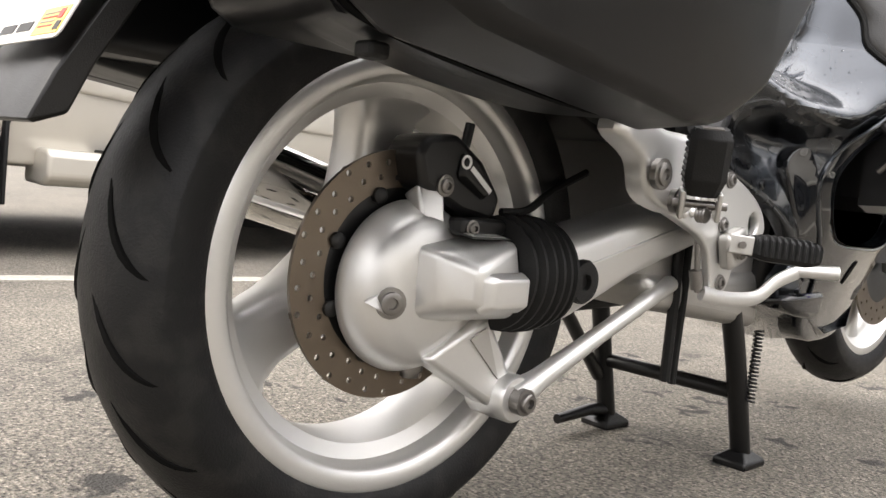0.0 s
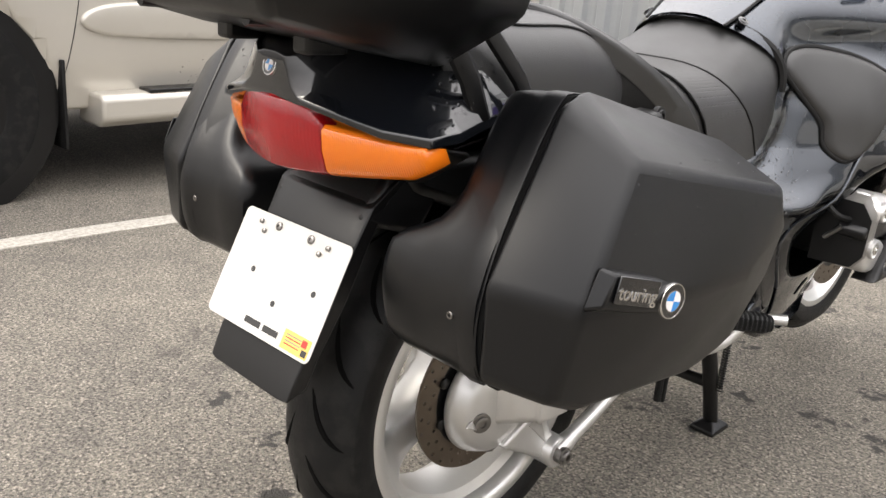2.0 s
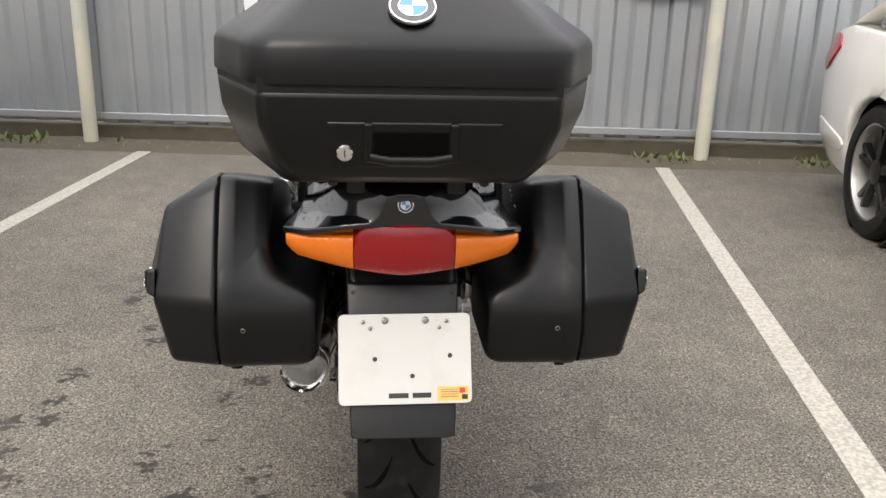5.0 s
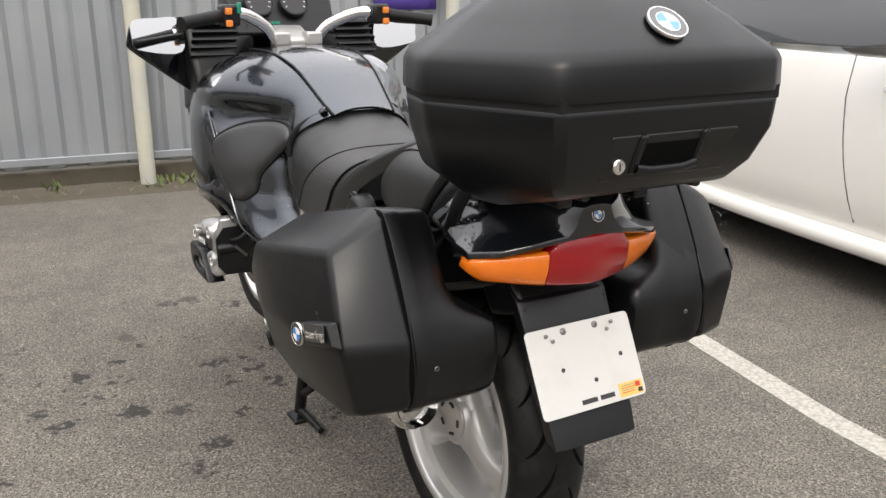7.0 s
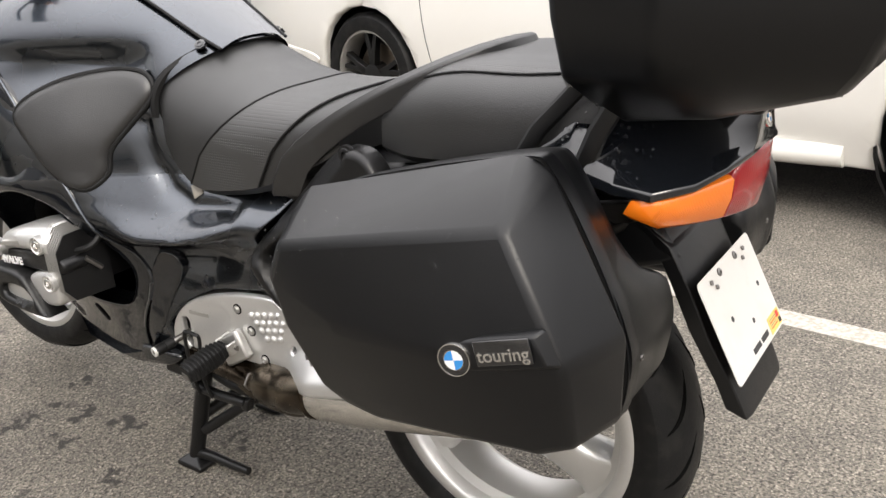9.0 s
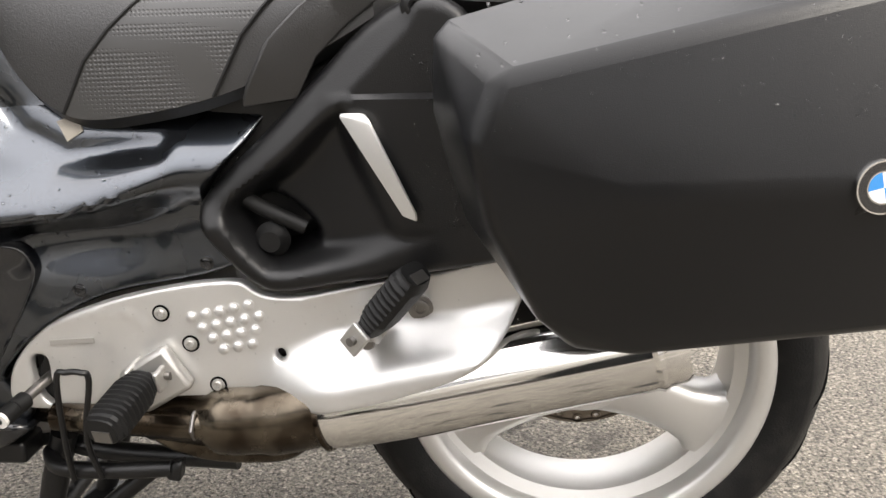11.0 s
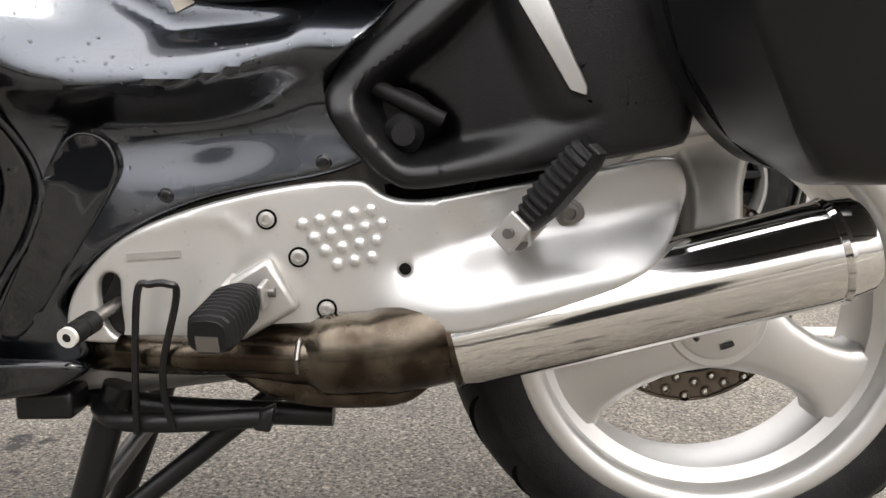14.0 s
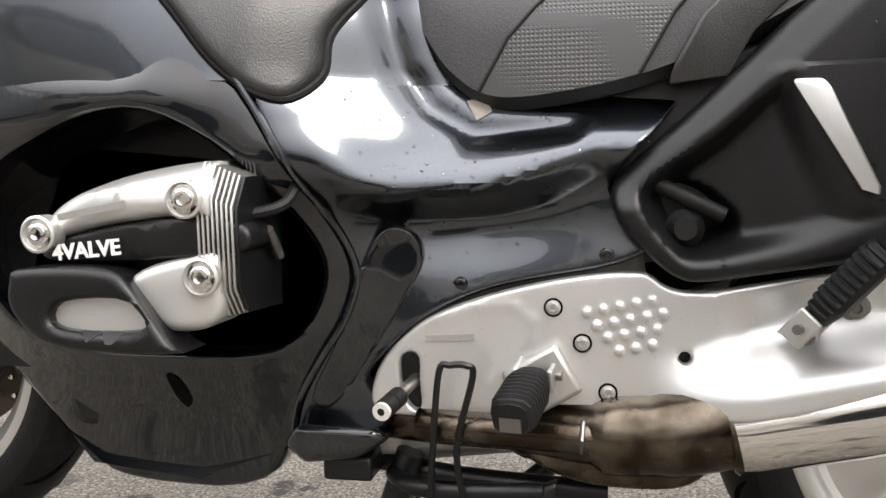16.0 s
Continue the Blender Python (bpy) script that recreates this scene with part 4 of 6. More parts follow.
def side_cover(s):
    """Matt black cover below the seat, with the triangular hollow."""
    out = [(0.449, 0.570), (0.441, 0.593), (0.389, 0.637), (0.332, 0.688), (0.235, 0.785), (0.16, 0.80), (0.12, 0.75), (0.10, 0.65), (0.09, 0.528), (0.122, 0.518), (0.204, 0.504), (0.288, 0.489), (0.361, 0.478), (0.386, 0.487), (0.408, 0.507), (0.439, 0.543)]
    tri = smooth2([(0.419, 0.571), (0.401, 0.595), (0.345, 0.634), (0.276, 0.690), (0.253, 0.640), (0.228, 0.586), (0.209, 0.556), (0.175, 0.553), (0.238, 0.524), (0.30, 0.508), (0.361, 0.500), (0.384, 0.513), (0.411, 0.547)], 3)
    well = smooth2([(0.400, 0.568), (0.383, 0.590), (0.345, 0.580), (0.312, 0.545), (0.322, 0.522), (0.360, 0.515), (0.386, 0.530)], 3)

    def fx(y, z):
        x = 0.205 + 0.03 * max(0.0, (0.30 - y) / 0.2) * (1 if z < 0.7 else 0.3)
        # the band along the seat leans inwards
        d, t = near_line(y, z, (0.44, 0.605), (0.235, 0.80))
        x -= 0.6 * max(0.0, 0.05 - d)
        # the hollow deepens towards the front, down to a dark well
        g = inside_gap(y, z, tri)
        if g > -0.004:
            x -= step01((g + 0.004) / 0.030) * (0.010 + 0.042 * step01((y - 0.20) / 0.2))
            x -= 0.06 * step01(inside_gap(y, z, well) / 0.024)
        return x
    part("side_cover", panel(out, fx, s, 0.03, 0.005, edge=0.012), TRIM, bike, "matt black plastic side cover with a hollow")
    bm = hull([(s * 0.222, 0.276, 0.684), (s * 0.222, 0.245, 0.684), (s * 0.228, 0.239, 0.674), (s * 0.236, 0.195, 0.578), (s * 0.234, 0.195, 0.569), (s * 0.230, 0.212, 0.575), (s * 0.224, 0.250, 0.645), (s * 0.200, 0.262, 0.672), (s * 0.200, 0.208, 0.585)])
    part("cover_strip", bm, SILVER, bike, "bright aluminium trim strip", bevel=0.003)
    part("hose", tube(cr([(s * 0.165, 0.405, 0.585), (s * 0.172, 0.375, 0.57), (s * 0.172, 0.33, 0.548)], 5), 0.009, 10), RUBBER, bike)
    part("knob", lathe([(0.02, 0), (0.021, s * 0.008), (0.015, s * 0.014), (0.012, s * 0.02)], (s * 0.165, 0.37, 0.535), 18), RUBBER, bike)
    bolt("cover_screw", (s * 0.202, 0.192, 0.786), 0.011, bike, (s, 0, 0), TRIM, 0.004)


side_cover(-1)
side_cover(1)


def cleats(fp, s, fx):
    for (y0, z0), (y1, z1), n in (((0.472, 0.446), (0.403, 0.460), 5), ((0.461, 0.432), (0.392, 0.446), 5), ((0.450, 0.419), (0.398, 0.429), 4), ((0.438, 0.405), (0.403, 0.412), 3)):
        for k in range(n):
            y, z = y0 + (y1 - y0) * k / (n - 1), z0 + (z1 - z0) * k / (n - 1)
            part("cleat", lathe([(0.0072, -0.002), (0.0072, 0), (0.006, 0.0028 * s), (0.0035, 0.0044 * s), (0.0005, 0.005 * s)], (s * fx(y, z), y, z), 14), SILVER, fp)


def foot_plate_left():
    s = -1
    out = [(0.66, 0.324), (0.70, 0.326), (0.713, 0.334), (0.716, 0.348), (0.708, 0.379), (0.685, 0.409), (0.648, 0.439), (0.588, 0.462), (0.518, 0.479), (0.459, 0.488), (0.415, 0.490), (0.404, 0.486), (0.392, 0.475), (0.372, 0.469), (0.343, 0.469), (0.287, 0.479), (0.231, 0.488), (0.175, 0.499), (0.103, 0.514), (0.091, 0.502), (0.083, 0.476), (0.093, 0.452), (0.108, 0.429), (0.132, 0.406), (0.16, 0.386), (0.21, 0.368), (0.27, 0.352), (0.33, 0.340), (0.372, 0.335), (0.401, 0.335), (0.437, 0.336), (0.52, 0.332), (0.592, 0.328)]

    def fx(y, z):
        x = 0.187
        # the rear half swells outwards over the silencer
        low = step01((0.418 + 0.20 * (0.35 - y) - z) / 0.062)
        x += 0.050 * step01((0.425 - y) / 0.13) * low
        # pocket for the pillion foot rest
        d, k = near_line(y, z, (0.300, 0.432), (0.215, 0.475))
        x -= 0.010 * math.exp(-((d / 0.026) ** 2))
        for a, b in (((0.616, 0.337), (0.579, 0.367)), ((0.579, 0.367), (0.532, 0.418)), ((0.532, 0.418), (0.53, 0.436)), ((0.53, 0.436), (0.55, 0.452)), ((0.55, 0.452), (0.588, 0.451)), ((0.588, 0.451), (0.636, 0.436))):
            d, k = near_line(y, z, a, b)
            x += 0.0016 * math.exp(-((d / 0.005) ** 2)) / 1.4
        return x
    slot = smooth2([(0.669, 0.398), (0.659, 0.391), (0.659, 0.365), (0.657, 0.338), (0.664, 0.332), (0.674, 0.342), (0.681, 0.366), (0.680, 0.390)], 3)
    fp = part("foot_plate", panel(out, fx, s, 0.008, 0.006, holes=[slot, ring2((0.370, 0.3985), 0.0065)], edge=0.005), SILVER, bike, "silver painted aluminium foot plate with round cleats")
    part("plate_backing", panel([(0.70, 0.33), (0.66, 0.41), (0.55, 0.46), (0.36, 0.465), (0.36, 0.335), (0.6, 0.33)], lambda y, z: 0.172, s, 0.004, 0.1), TRIM, bike)
    cleats(fp, s, fx)
    for y, z, r in ((0.508, 0.451, 0.006), (0.477, 0.4125, 0.006), (0.515, 0.382, 0.006), (0.450, 0.359, 0.006)):
        bolt("plate_bolt", (s * (fx(y, z) + 0.002), y, z), r, fp, (s, 0, 0), CAST)
    # seats are not sunk: near-black discs put their shade round the bolts
    for y, z, r in ((0.508, 0.451, 0.0105), (0.477, 0.4125, 0.0105), (0.515, 0.382, 0.0105), (0.450, 0.359, 0.0105)):
        part("bolt_seat", lathe([(r, -0.003 * s), (r, 0.0012 * s), (r * 0.5, 0.0012 * s)], (s * fx(y, z), y, z), 20), SHADE_BLACK, fp)
    bolt("plate_bolt", (s * (fx(0.203, 0.454) + 0.003), 0.203, 0.454), 0.011, fp, (s, 0, 0))
    part("stamp", block((s * 0.1885, 0.622, 0.416), (0.0015, 0.055, 0.007), turn(rx=-3)), CAST, fp)
    # gear lever
    part("gear_lever", tube(cr([(-0.165, 0.665, 0.365), (-0.20, 0.668, 0.362), (-0.225, 0.675, 0.356)], 4), 0.007, 10), BOLT, bike, "worn steel gear lever")
    bm = lathe([(0.008, 0), (0.011, 0.003), (0.011, 0.02), (0.0095, 0.021), (0.011, 0.024), (0.011, 0.04), (0.004, 0.046)], (0, 0, 0), 14, "z")
    bmesh.ops.transform(bm, matrix=look((-0.218, 0.673, 0.357), (-0.3, 0.692, 0.343)) @ pose(0, 0, 0, 180, 0, 0), verts=bm.verts)
    part("gear_pedal_rubber", bm, RUBBER, bike)
    part("gear_pedal_tip", rod((-0.252, 0.681, 0.351), (-0.262, 0.683, 0.3495), 0.010), PLATE, bike, "worn pale lever tip")


def peg(name, a, b, w, h, parent=None):
    """A ribbed rubber foot rest from its hinge to its tip."""
    a, b = Vector(a), Vector(b)
    d = (b - a).normalized()
    up = Vector((0, 0, 1))
    up = (up - d * up.dot(d)).normalized()
    side = d.cross(up)
    n = 11
    L = (b - a).length
    bm = bmesh.new()
    rows = []
    for k in range(n * 4 + 1):
        t = k / (n * 4)
        rib = 1.0 if k % 4 in (0, 1) else 0.84
        taper = (0.72 + 0.28 * min(1, t * 4)) * (1.0 if t < 0.86 else 1 - 1.6 * (t - 0.86))
        c = a + d * L * t
        ring = []
        for i in range(12):
            an = 2 * math.pi * i / 12
            ca, sa = math.cos(an), math.sin(an)
            rr = rib if sa > -0.3 else 1.0
            ring.append(c + side * w * taper * math.copysign(abs(ca) ** 0.7, ca) * rr + up * h * taper * math.copysign(abs(sa) ** 0.7, sa) * rr)
        rows.append(ring)
    loft(bm, rows)
    p = part(name, bm, RUBBER, bike, "ribbed black rubber foot rest", sharp=30)
    part("tip_plate", block(b - up * h * 0.3, (0.003, w * 0.9, h * 0.7), d.to_track_quat("X", "Z").to_matrix().to_4x4()), BOLT, p)
    q = d.to_track_quat("X", "Z").to_matrix().to_4x4()
    for o in (-1, 1):
        part("hinge_plate", block(a - d * 0.012 + side * o * w * 0.8, (0.034, 0.006, 0.026), q), CAST, p, bevel=0.002)
    part("hinge_pin", rod(a - d * 0.012 - side * w * 1.2, a - d * 0.012 + side * w * 1.2, 0.005), BOLT, p)
    part("spring", lathe([(0.008, 0), (0.0095, 0.002), (0.008, 0.004), (0.0095, 0.006), (0.008, 0.008), (0.0095, 0.010), (0.008, 0.012)], a - d * 0.012 + Vector((0, 0, -0.012)), 12), BOLT, p)
    return p


foot_plate_left()
peg("foot_peg", (-0.215, 0.528, 0.378), (-0.300, 0.543, 0.358), 0.024, 0.021)
bmq = block((-0.197, 0.520, 0.372), (0.02, 0.07, 0.06), turn(rx=-30))
part("peg_bracket", bmq, CAST, bike, "bare cast peg bracket", bevel=0.006)
peg("pillion_peg", (-0.235, 0.252, 0.452), (-0.266, 0.196, 0.524), 0.024, 0.018)
part("peg_bracket", hull([(-0.195, 0.285, 0.43), (-0.195, 0.235, 0.455), (-0.235, 0.268, 0.435), (-0.24, 0.25, 0.445), (-0.195, 0.26, 0.42), (-0.225, 0.245, 0.425)]), CAST, bike, bevel=0.004)


def foot_plate_right():
    s = 1
    out = [(0.305, 0.50), (0.36, 0.50), (0.43, 0.497), (0.50, 0.482), (0.57, 0.462), (0.63, 0.435), (0.655, 0.405), (0.65, 0.385), (0.60, 0.372), (0.575, 0.35), (0.56, 0.31), (0.54, 0.292), (0.52, 0.295), (0.51, 0.33), (0.49, 0.375), (0.43, 0.395), (0.36, 0.415), (0.31, 0.44)]
    fp = part("foot_plate", panel(out, lambda y, z: 0.19, s, 0.008, 0.012, holes=[ring2((0.615, 0.405), 0.014, 12, 1.2)], edge=0.004), SILVER, bike, "silver painted aluminium foot plate with round cleats")
    part("plate_backing", panel([(0.32, 0.47), (0.63, 0.43), (0.60, 0.38), (0.5, 0.38), (0.34, 0.43)], lambda y, z: 0.17, s, 0.004, 0.1), TRIM, bike)
    for r in range(4):
        for k in range(4):
            y, z = 0.44 + 0.018 * k - 0.006 * r, 0.462 - 0.017 * r + 0.002 * k
            part("cleat", lathe([(0.0072, -0.002), (0.0072, 0), (0.006, 0.0028), (0.0035, 0.0044), (0.0005, 0.005)], (0.19, y, z), 14), SILVER, fp)
    for y, z in ((0.531, 0.462), (0.49, 0.425), (0.525, 0.40), (0.536, 0.32), (0.46, 0.487)):
        bolt("plate_bolt", (0.192, y, z), 0.0085, fp, (1, 0, 0))
    # silver hanger for the pillion peg and case
    bm = panel(smooth2([(0.13, 0.50), (0.20, 0.475), (0.225, 0.44), (0.27, 0.425), (0.34, 0.42), (0.36, 0.45), (0.36, 0.51), (0.25, 0.515), (0.17, 0.53)], 4), lambda y, z: 0.215 + 0.03 * max(0, (0.3 - y) / 0.15), s, 0.02, 0.015, edge=0.01)
    part("case_hanger", bm, SILVER, bike, "silver cast hanger bracket")
    bolt("hanger_bolt", (0.242, 0.230, 0.462), 0.013, bike, (1, 0, 0))
    bolt("hanger_bolt", (0.225, 0.298, 0.435), 0.011, bike, (1, 0, 0))
    peg("pillion_peg", (0.25, 0.30, 0.445), (0.262, 0.285, 0.52), 0.026, 0.022)
    peg("foot_peg", (0.215, 0.548, 0.376), (0.285, 0.62, 0.372), 0.022, 0.019)
    part("peg_bracket", block((0.202, 0.54, 0.37), (0.02, 0.05, 0.05), turn(rx=20)), CAST, bike, bevel=0.006)
    # brake pedal
    bm = tube(cr([(0.185, 0.50, 0.305), (0.195, 0.55, 0.298), (0.205, 0.62, 0.30), (0.215, 0.66, 0.325), (0.225, 0.70, 0.34)], 5), 0.011, 10, flat=0.6)
    part("brake_pedal", bm, SILVER, bike, "silver cast brake pedal")
    part("pedal_tip", rod((0.222, 0.70, 0.342), (0.272, 0.735, 0.345), 0.009, 0.011), SILVER, bike)
    part("brake_rod", rod((0.175, 0.485, 0.40), (0.18, 0.498, 0.305), 0.004), BOLT, bike)
    part("rod_boot", rod((0.178, 0.49, 0.335), (0.18, 0.497, 0.31), 0.009), BOLT, bike)


before = set(bpy.data.objects)
foot_plate_right()
for ob in set(bpy.data.objects) - before:
    if ob.parent == bike:
        ob.location = (0.012, -0.022, 0.0) if ob.name.split(".")[0] in ("case_hanger", "hanger_bolt", "pillion_peg") else (0.0, -0.052, 0.010)


# ---- luggage ----
def side_case(s):
    seam = [(0.165, 0.775), (-0.19, 0.862), (-0.225, 0.848), (-0.322, 0.655), (-0.318, 0.545), (-0.27, 0.518), (0.035, 0.491), (0.098, 0.530), (0.142, 0.60), (0.168, 0.70)]
    soft_seam = rounded(seam, 3)

    def shell(x, k, drop=0.0):
        return [Vector((s * x, -0.08 + (q.x + 0.08) * k, 0.68 + (q.y - 0.68) * (k if q.y > 0.68 else 1 - 0.25 * (1 - k)) - drop)) for q in soft_seam]
    bm = loft(bmesh.new(), [shell(0.319, 0.985), shell(0.319, 0.997), shell(0.316, 1.0), shell(0.296, 0.996), shell(0.290, 0.990), shell(0.286, 0.982), shell(0.262, 0.968), shell(0.240, 0.945), shell(0.232, 0.92), shell(0.230, 0.88)])
    case = part("side_case", bm, CASE, bike, "matt black moulded side case", sharp=60)
    # the inner half runs on behind the wheel, with a sweeping step in its upper edge
    rows = []
    for k in range(25):
        z = 0.528 + 0.295 * k / 24
        back = spline(z, (0.515, 0.545, 0.655, 0.848), (-0.285, -0.314, -0.318, -0.222))
        inner = spline(z, (0.528, 0.545, 0.66, 0.676, 0.695, 0.725, 0.77, 0.845), (0.165, 0.150, 0.150, 0.168, 0.208, 0.226, 0.232, 0.236))
        rows.append([(s * x, y, z) for x, y in ((0.316, back + 0.003), (0.297, back + 0.001), (0.288, back + 0.006), (0.5 * (0.284 + inner), back + 0.007), (inner + 0.018, back + 0.008), (inner + 0.006, back + 0.013), (inner, back + 0.028), (inner, -0.10), (0.316, -0.10))])
    part("rear_shell", loft(bmesh.new(), rows), CASE, case, sharp=45)
    # no rubber part here: the band's colour paints the shade in the lid gap
    part("dark_seam", loft(bmesh.new(), [shell(0.315, 0.988), shell(0.326, 0.988)]), SHADE_BLACK, case, "thin near-black band for the shaded lid gap")
    lid = [(s * 0.322, y, z) for y, z in seam]
    lid += [(s * 0.447, 0.105, 0.742), (s * 0.418, -0.212, 0.803), (s * 0.432, -0.292, 0.655), (s * 0.408, -0.290, 0.54), (s * 0.415, -0.25, 0.523), (s * 0.412, -0.01, 0.496), (s * 0.405, 0.045, 0.500), (s * 0.428, 0.072, 0.532), (s * 0.442, 0.115, 0.62), (s * 0.449, 0.128, 0.69), (s * 0.467, 0.0, 0.652), (s * 0.467, -0.17, 0.655)]
    ld = part("lid", hull(lid), CASE, case, "smooth matt black lid", bevel=0.013, seg=4)
    k = 1 if s < 0 else -1
    m = side_pose(s, 0.4600, -0.183, 0.658, 12 * k, 0) @ pose(0, 0, 0, 0, 8 * k, 0)
    # raised plinth with the name plate and badge
    bm = hull([m @ Vector(q) for q in ((-0.036 * k, -0.022, -0.008), (-0.036 * k, 0.022, -0.008), (0.108 * k, -0.022, -0.016), (0.098 * k, 0.026, -0.016), (-0.026 * k, -0.016, 0.0), (-0.026 * k, 0.016, 0.0), (0.096 * k, -0.015, -0.001), (0.086 * k, 0.022, -0.001))])
    part("plinth", bm, CASE, ld, bevel=0.003)
    mp = m @ pose(0.049 * k, 0.006, 0.0012, 0, 0, 2 * k)
    o = part("name_plate", block((0, 0, 0), (0.068, 0.030, 0.003)), ENAMEL, ld, "black name plate with silver lettering", bevel=0.001)
    o.data.transform(mp)
    words("lettering", "touring", 0.0215, mp @ pose(0, -0.003, 0.0018), CHROME, ld, bold=0.00025)
    roundel((0, 0, 0), 0.0205, m @ pose(-0.012 * k, -0.001, 0.0025), ld)
    for x, y, z in ((0.277, -0.316, 0.607), (0.163, -0.309, 0.605)):
        bolt("case_screw", (s * x, y - 0.001, z), 0.0048, case, (0, -1, 0), BOLT, 0.003)
    for y in (-0.25, 0.0):
        part("foot", block((s * 0.30, y, 0.512), (0.02, 0.018, 0.012)), RUBBER, case, bevel=0.003)


side_case(-1)
side_case(1)


def top_case():
    plan = [(0.212, -0.545), (0.302, -0.32), (0.262, -0.18), (0.12, -0.135)]

    def ring(k, z, dy=0.0, zf=0.0):
        p = [(x * k, -0.31 + (y + 0.31) * k + dy) for x, y in plan]
        full = p + [(-x, y) for x, y in p[::-1]]
        return [Vector((x, y, z + zf * max(0.0, (y + 0.55)))) for x, y in full]
    shell = hull(ring(0.995, 1.052) + ring(0.975, 1.00) + ring(0.90, 0.948, 0.005, -0.05) + [Vector((q * x, y, z)) for q in (-1, 1) for x, y, z in ((0.165, -0.490, 0.912), (0.19, -0.36, 0.882), (0.155, -0.24, 0.862), (0.12, -0.18, 0.874))])
    case = part("top_case", shell, CASE, bike, "large matt black moulded top case", bevel=0.012, seg=3)
    part("dark_seam", loft(bmesh.new(), [ring(0.985, 1.046), ring(0.985, 1.066)]), RUBBER, case)
    def dome(k, z, drop):
        pts = []
        base = ring(k, 0.0)
        n = len(base)
        for i in range(n):
            a, b = base[i], base[(i + 1) % n]
            for t in (0.06, 0.3, 0.5, 0.7, 0.94):
                q = a.lerp(b, t)
                pts.append(Vector((q.x, q.y, z - drop * (abs(q.x) / 0.3) ** 1.5)))
        return pts
    lid = loft(bmesh.new(), [dome(1.006, 1.058, 0.0), dome(1.01, 1.066, 0.0), dome(1.004, 1.104, 0.0), dome(0.985, 1.118, 0.004), dome(0.94, 1.130, 0.006), dome(0.86, 1.147, 0.010), dome(0.74, 1.172, 0.012), dome(0.6, 1.198, 0.012), dome(0.45, 1.220, 0.010), dome(0.3, 1.235, 0.006), dome(0.12, 1.243, 0.0)])
    lo = part("lid", lid, CASE, case, "swept matt black lid", sharp=60)
    m = pose(0, -0.508, 1.1615) @ pose(0, 0, 0, 40, 0, 0)
    roundel((0, 0, 0), 0.033, m, lo)
    # lock panel and handle on the rear; a near-black block paints the recess shade
    back = lambda z: -0.539 + max(0.0, (1.0 - z)) * 0.43
    tilt = turn(rx=23)
    pnl = part("lock_panel", block((0.005, back(0.972) + 0.006, 0.975), (0.245, 0.014, 0.075), tilt), CASE, case, bevel=0.003)
    part("handle_well_shade", block((0.0, back(0.972) + 0.004, 0.974), (0.105, 0.012, 0.048), tilt), SHADE_BLACK, pnl, "near-black block for the shaded handle recess", bevel=0.002)
    for x in (-0.06, 0.06):
        part("handle_arm", block((x, back(0.976) - 0.001, 0.977), (0.014, 0.008, 0.066), tilt), CASE, pnl, bevel=0.004)
    part("handle_bar", tube([(-0.058, back(0.956) - 0.002, 0.956), (-0.03, back(0.952) - 0.005, 0.951), (0.03, back(0.952) - 0.005, 0.951), (0.058, back(0.956) - 0.002, 0.956)], 0.008, 10), CASE, pnl)
    part("lock", lathe([(0.0115, 0.01), (0.0115, -0.004), (0.0095, -0.006), (0.003, -0.006)], (-0.093, back(0.962) - 0.002, 0.962), 20, "y"), CHROME, case, "round chrome key lock")
    part("key_slot", block((-0.093, back(0.962) - 0.0082, 0.962), (0.002, 0.001, 0.011)), INK, case)
    # carrier underneath
    for x in (-0.08, 0.08):
        part("carrier_mount", block((x, -0.36, 0.895), (0.03, 0.06, 0.05)), TRIM, bike, "black rack mount", bevel=0.005)
        part("rack_bar", tube([(x * 1.4, -0.48, 0.912), (x * 1.4, -0.2, 0.90), (x * 1.7, -0.10, 0.885)], 0.009, 8), TRIM, bike)
    for s in (-1, 1):
        part("rack_strut", tube([(s * 0.172, -0.20, 0.925), (s * 0.185, -0.13, 0.85), (s * 0.19, -0.10, 0.80)], 0.012, 8, flat=0.5), TRIM, bike, "black rack strut")
        part("rack_strut", tube([(s * 0.155, -0.25, 0.925), (s * 0.175, -0.21, 0.85), (s * 0.18, -0.19, 0.80)], 0.014, 8, flat=0.5), TRIM, bike, "black rack strut")
    part("seat_lock", hull([(-0.19, -0.165, 0.925), (-0.165, -0.175, 0.935), (-0.175, -0.2, 0.918), (-0.195, -0.185, 0.91), (-0.18, -0.17, 0.905)]), CHROME, bike, "small chrome latch", bevel=0.002)


top_case()


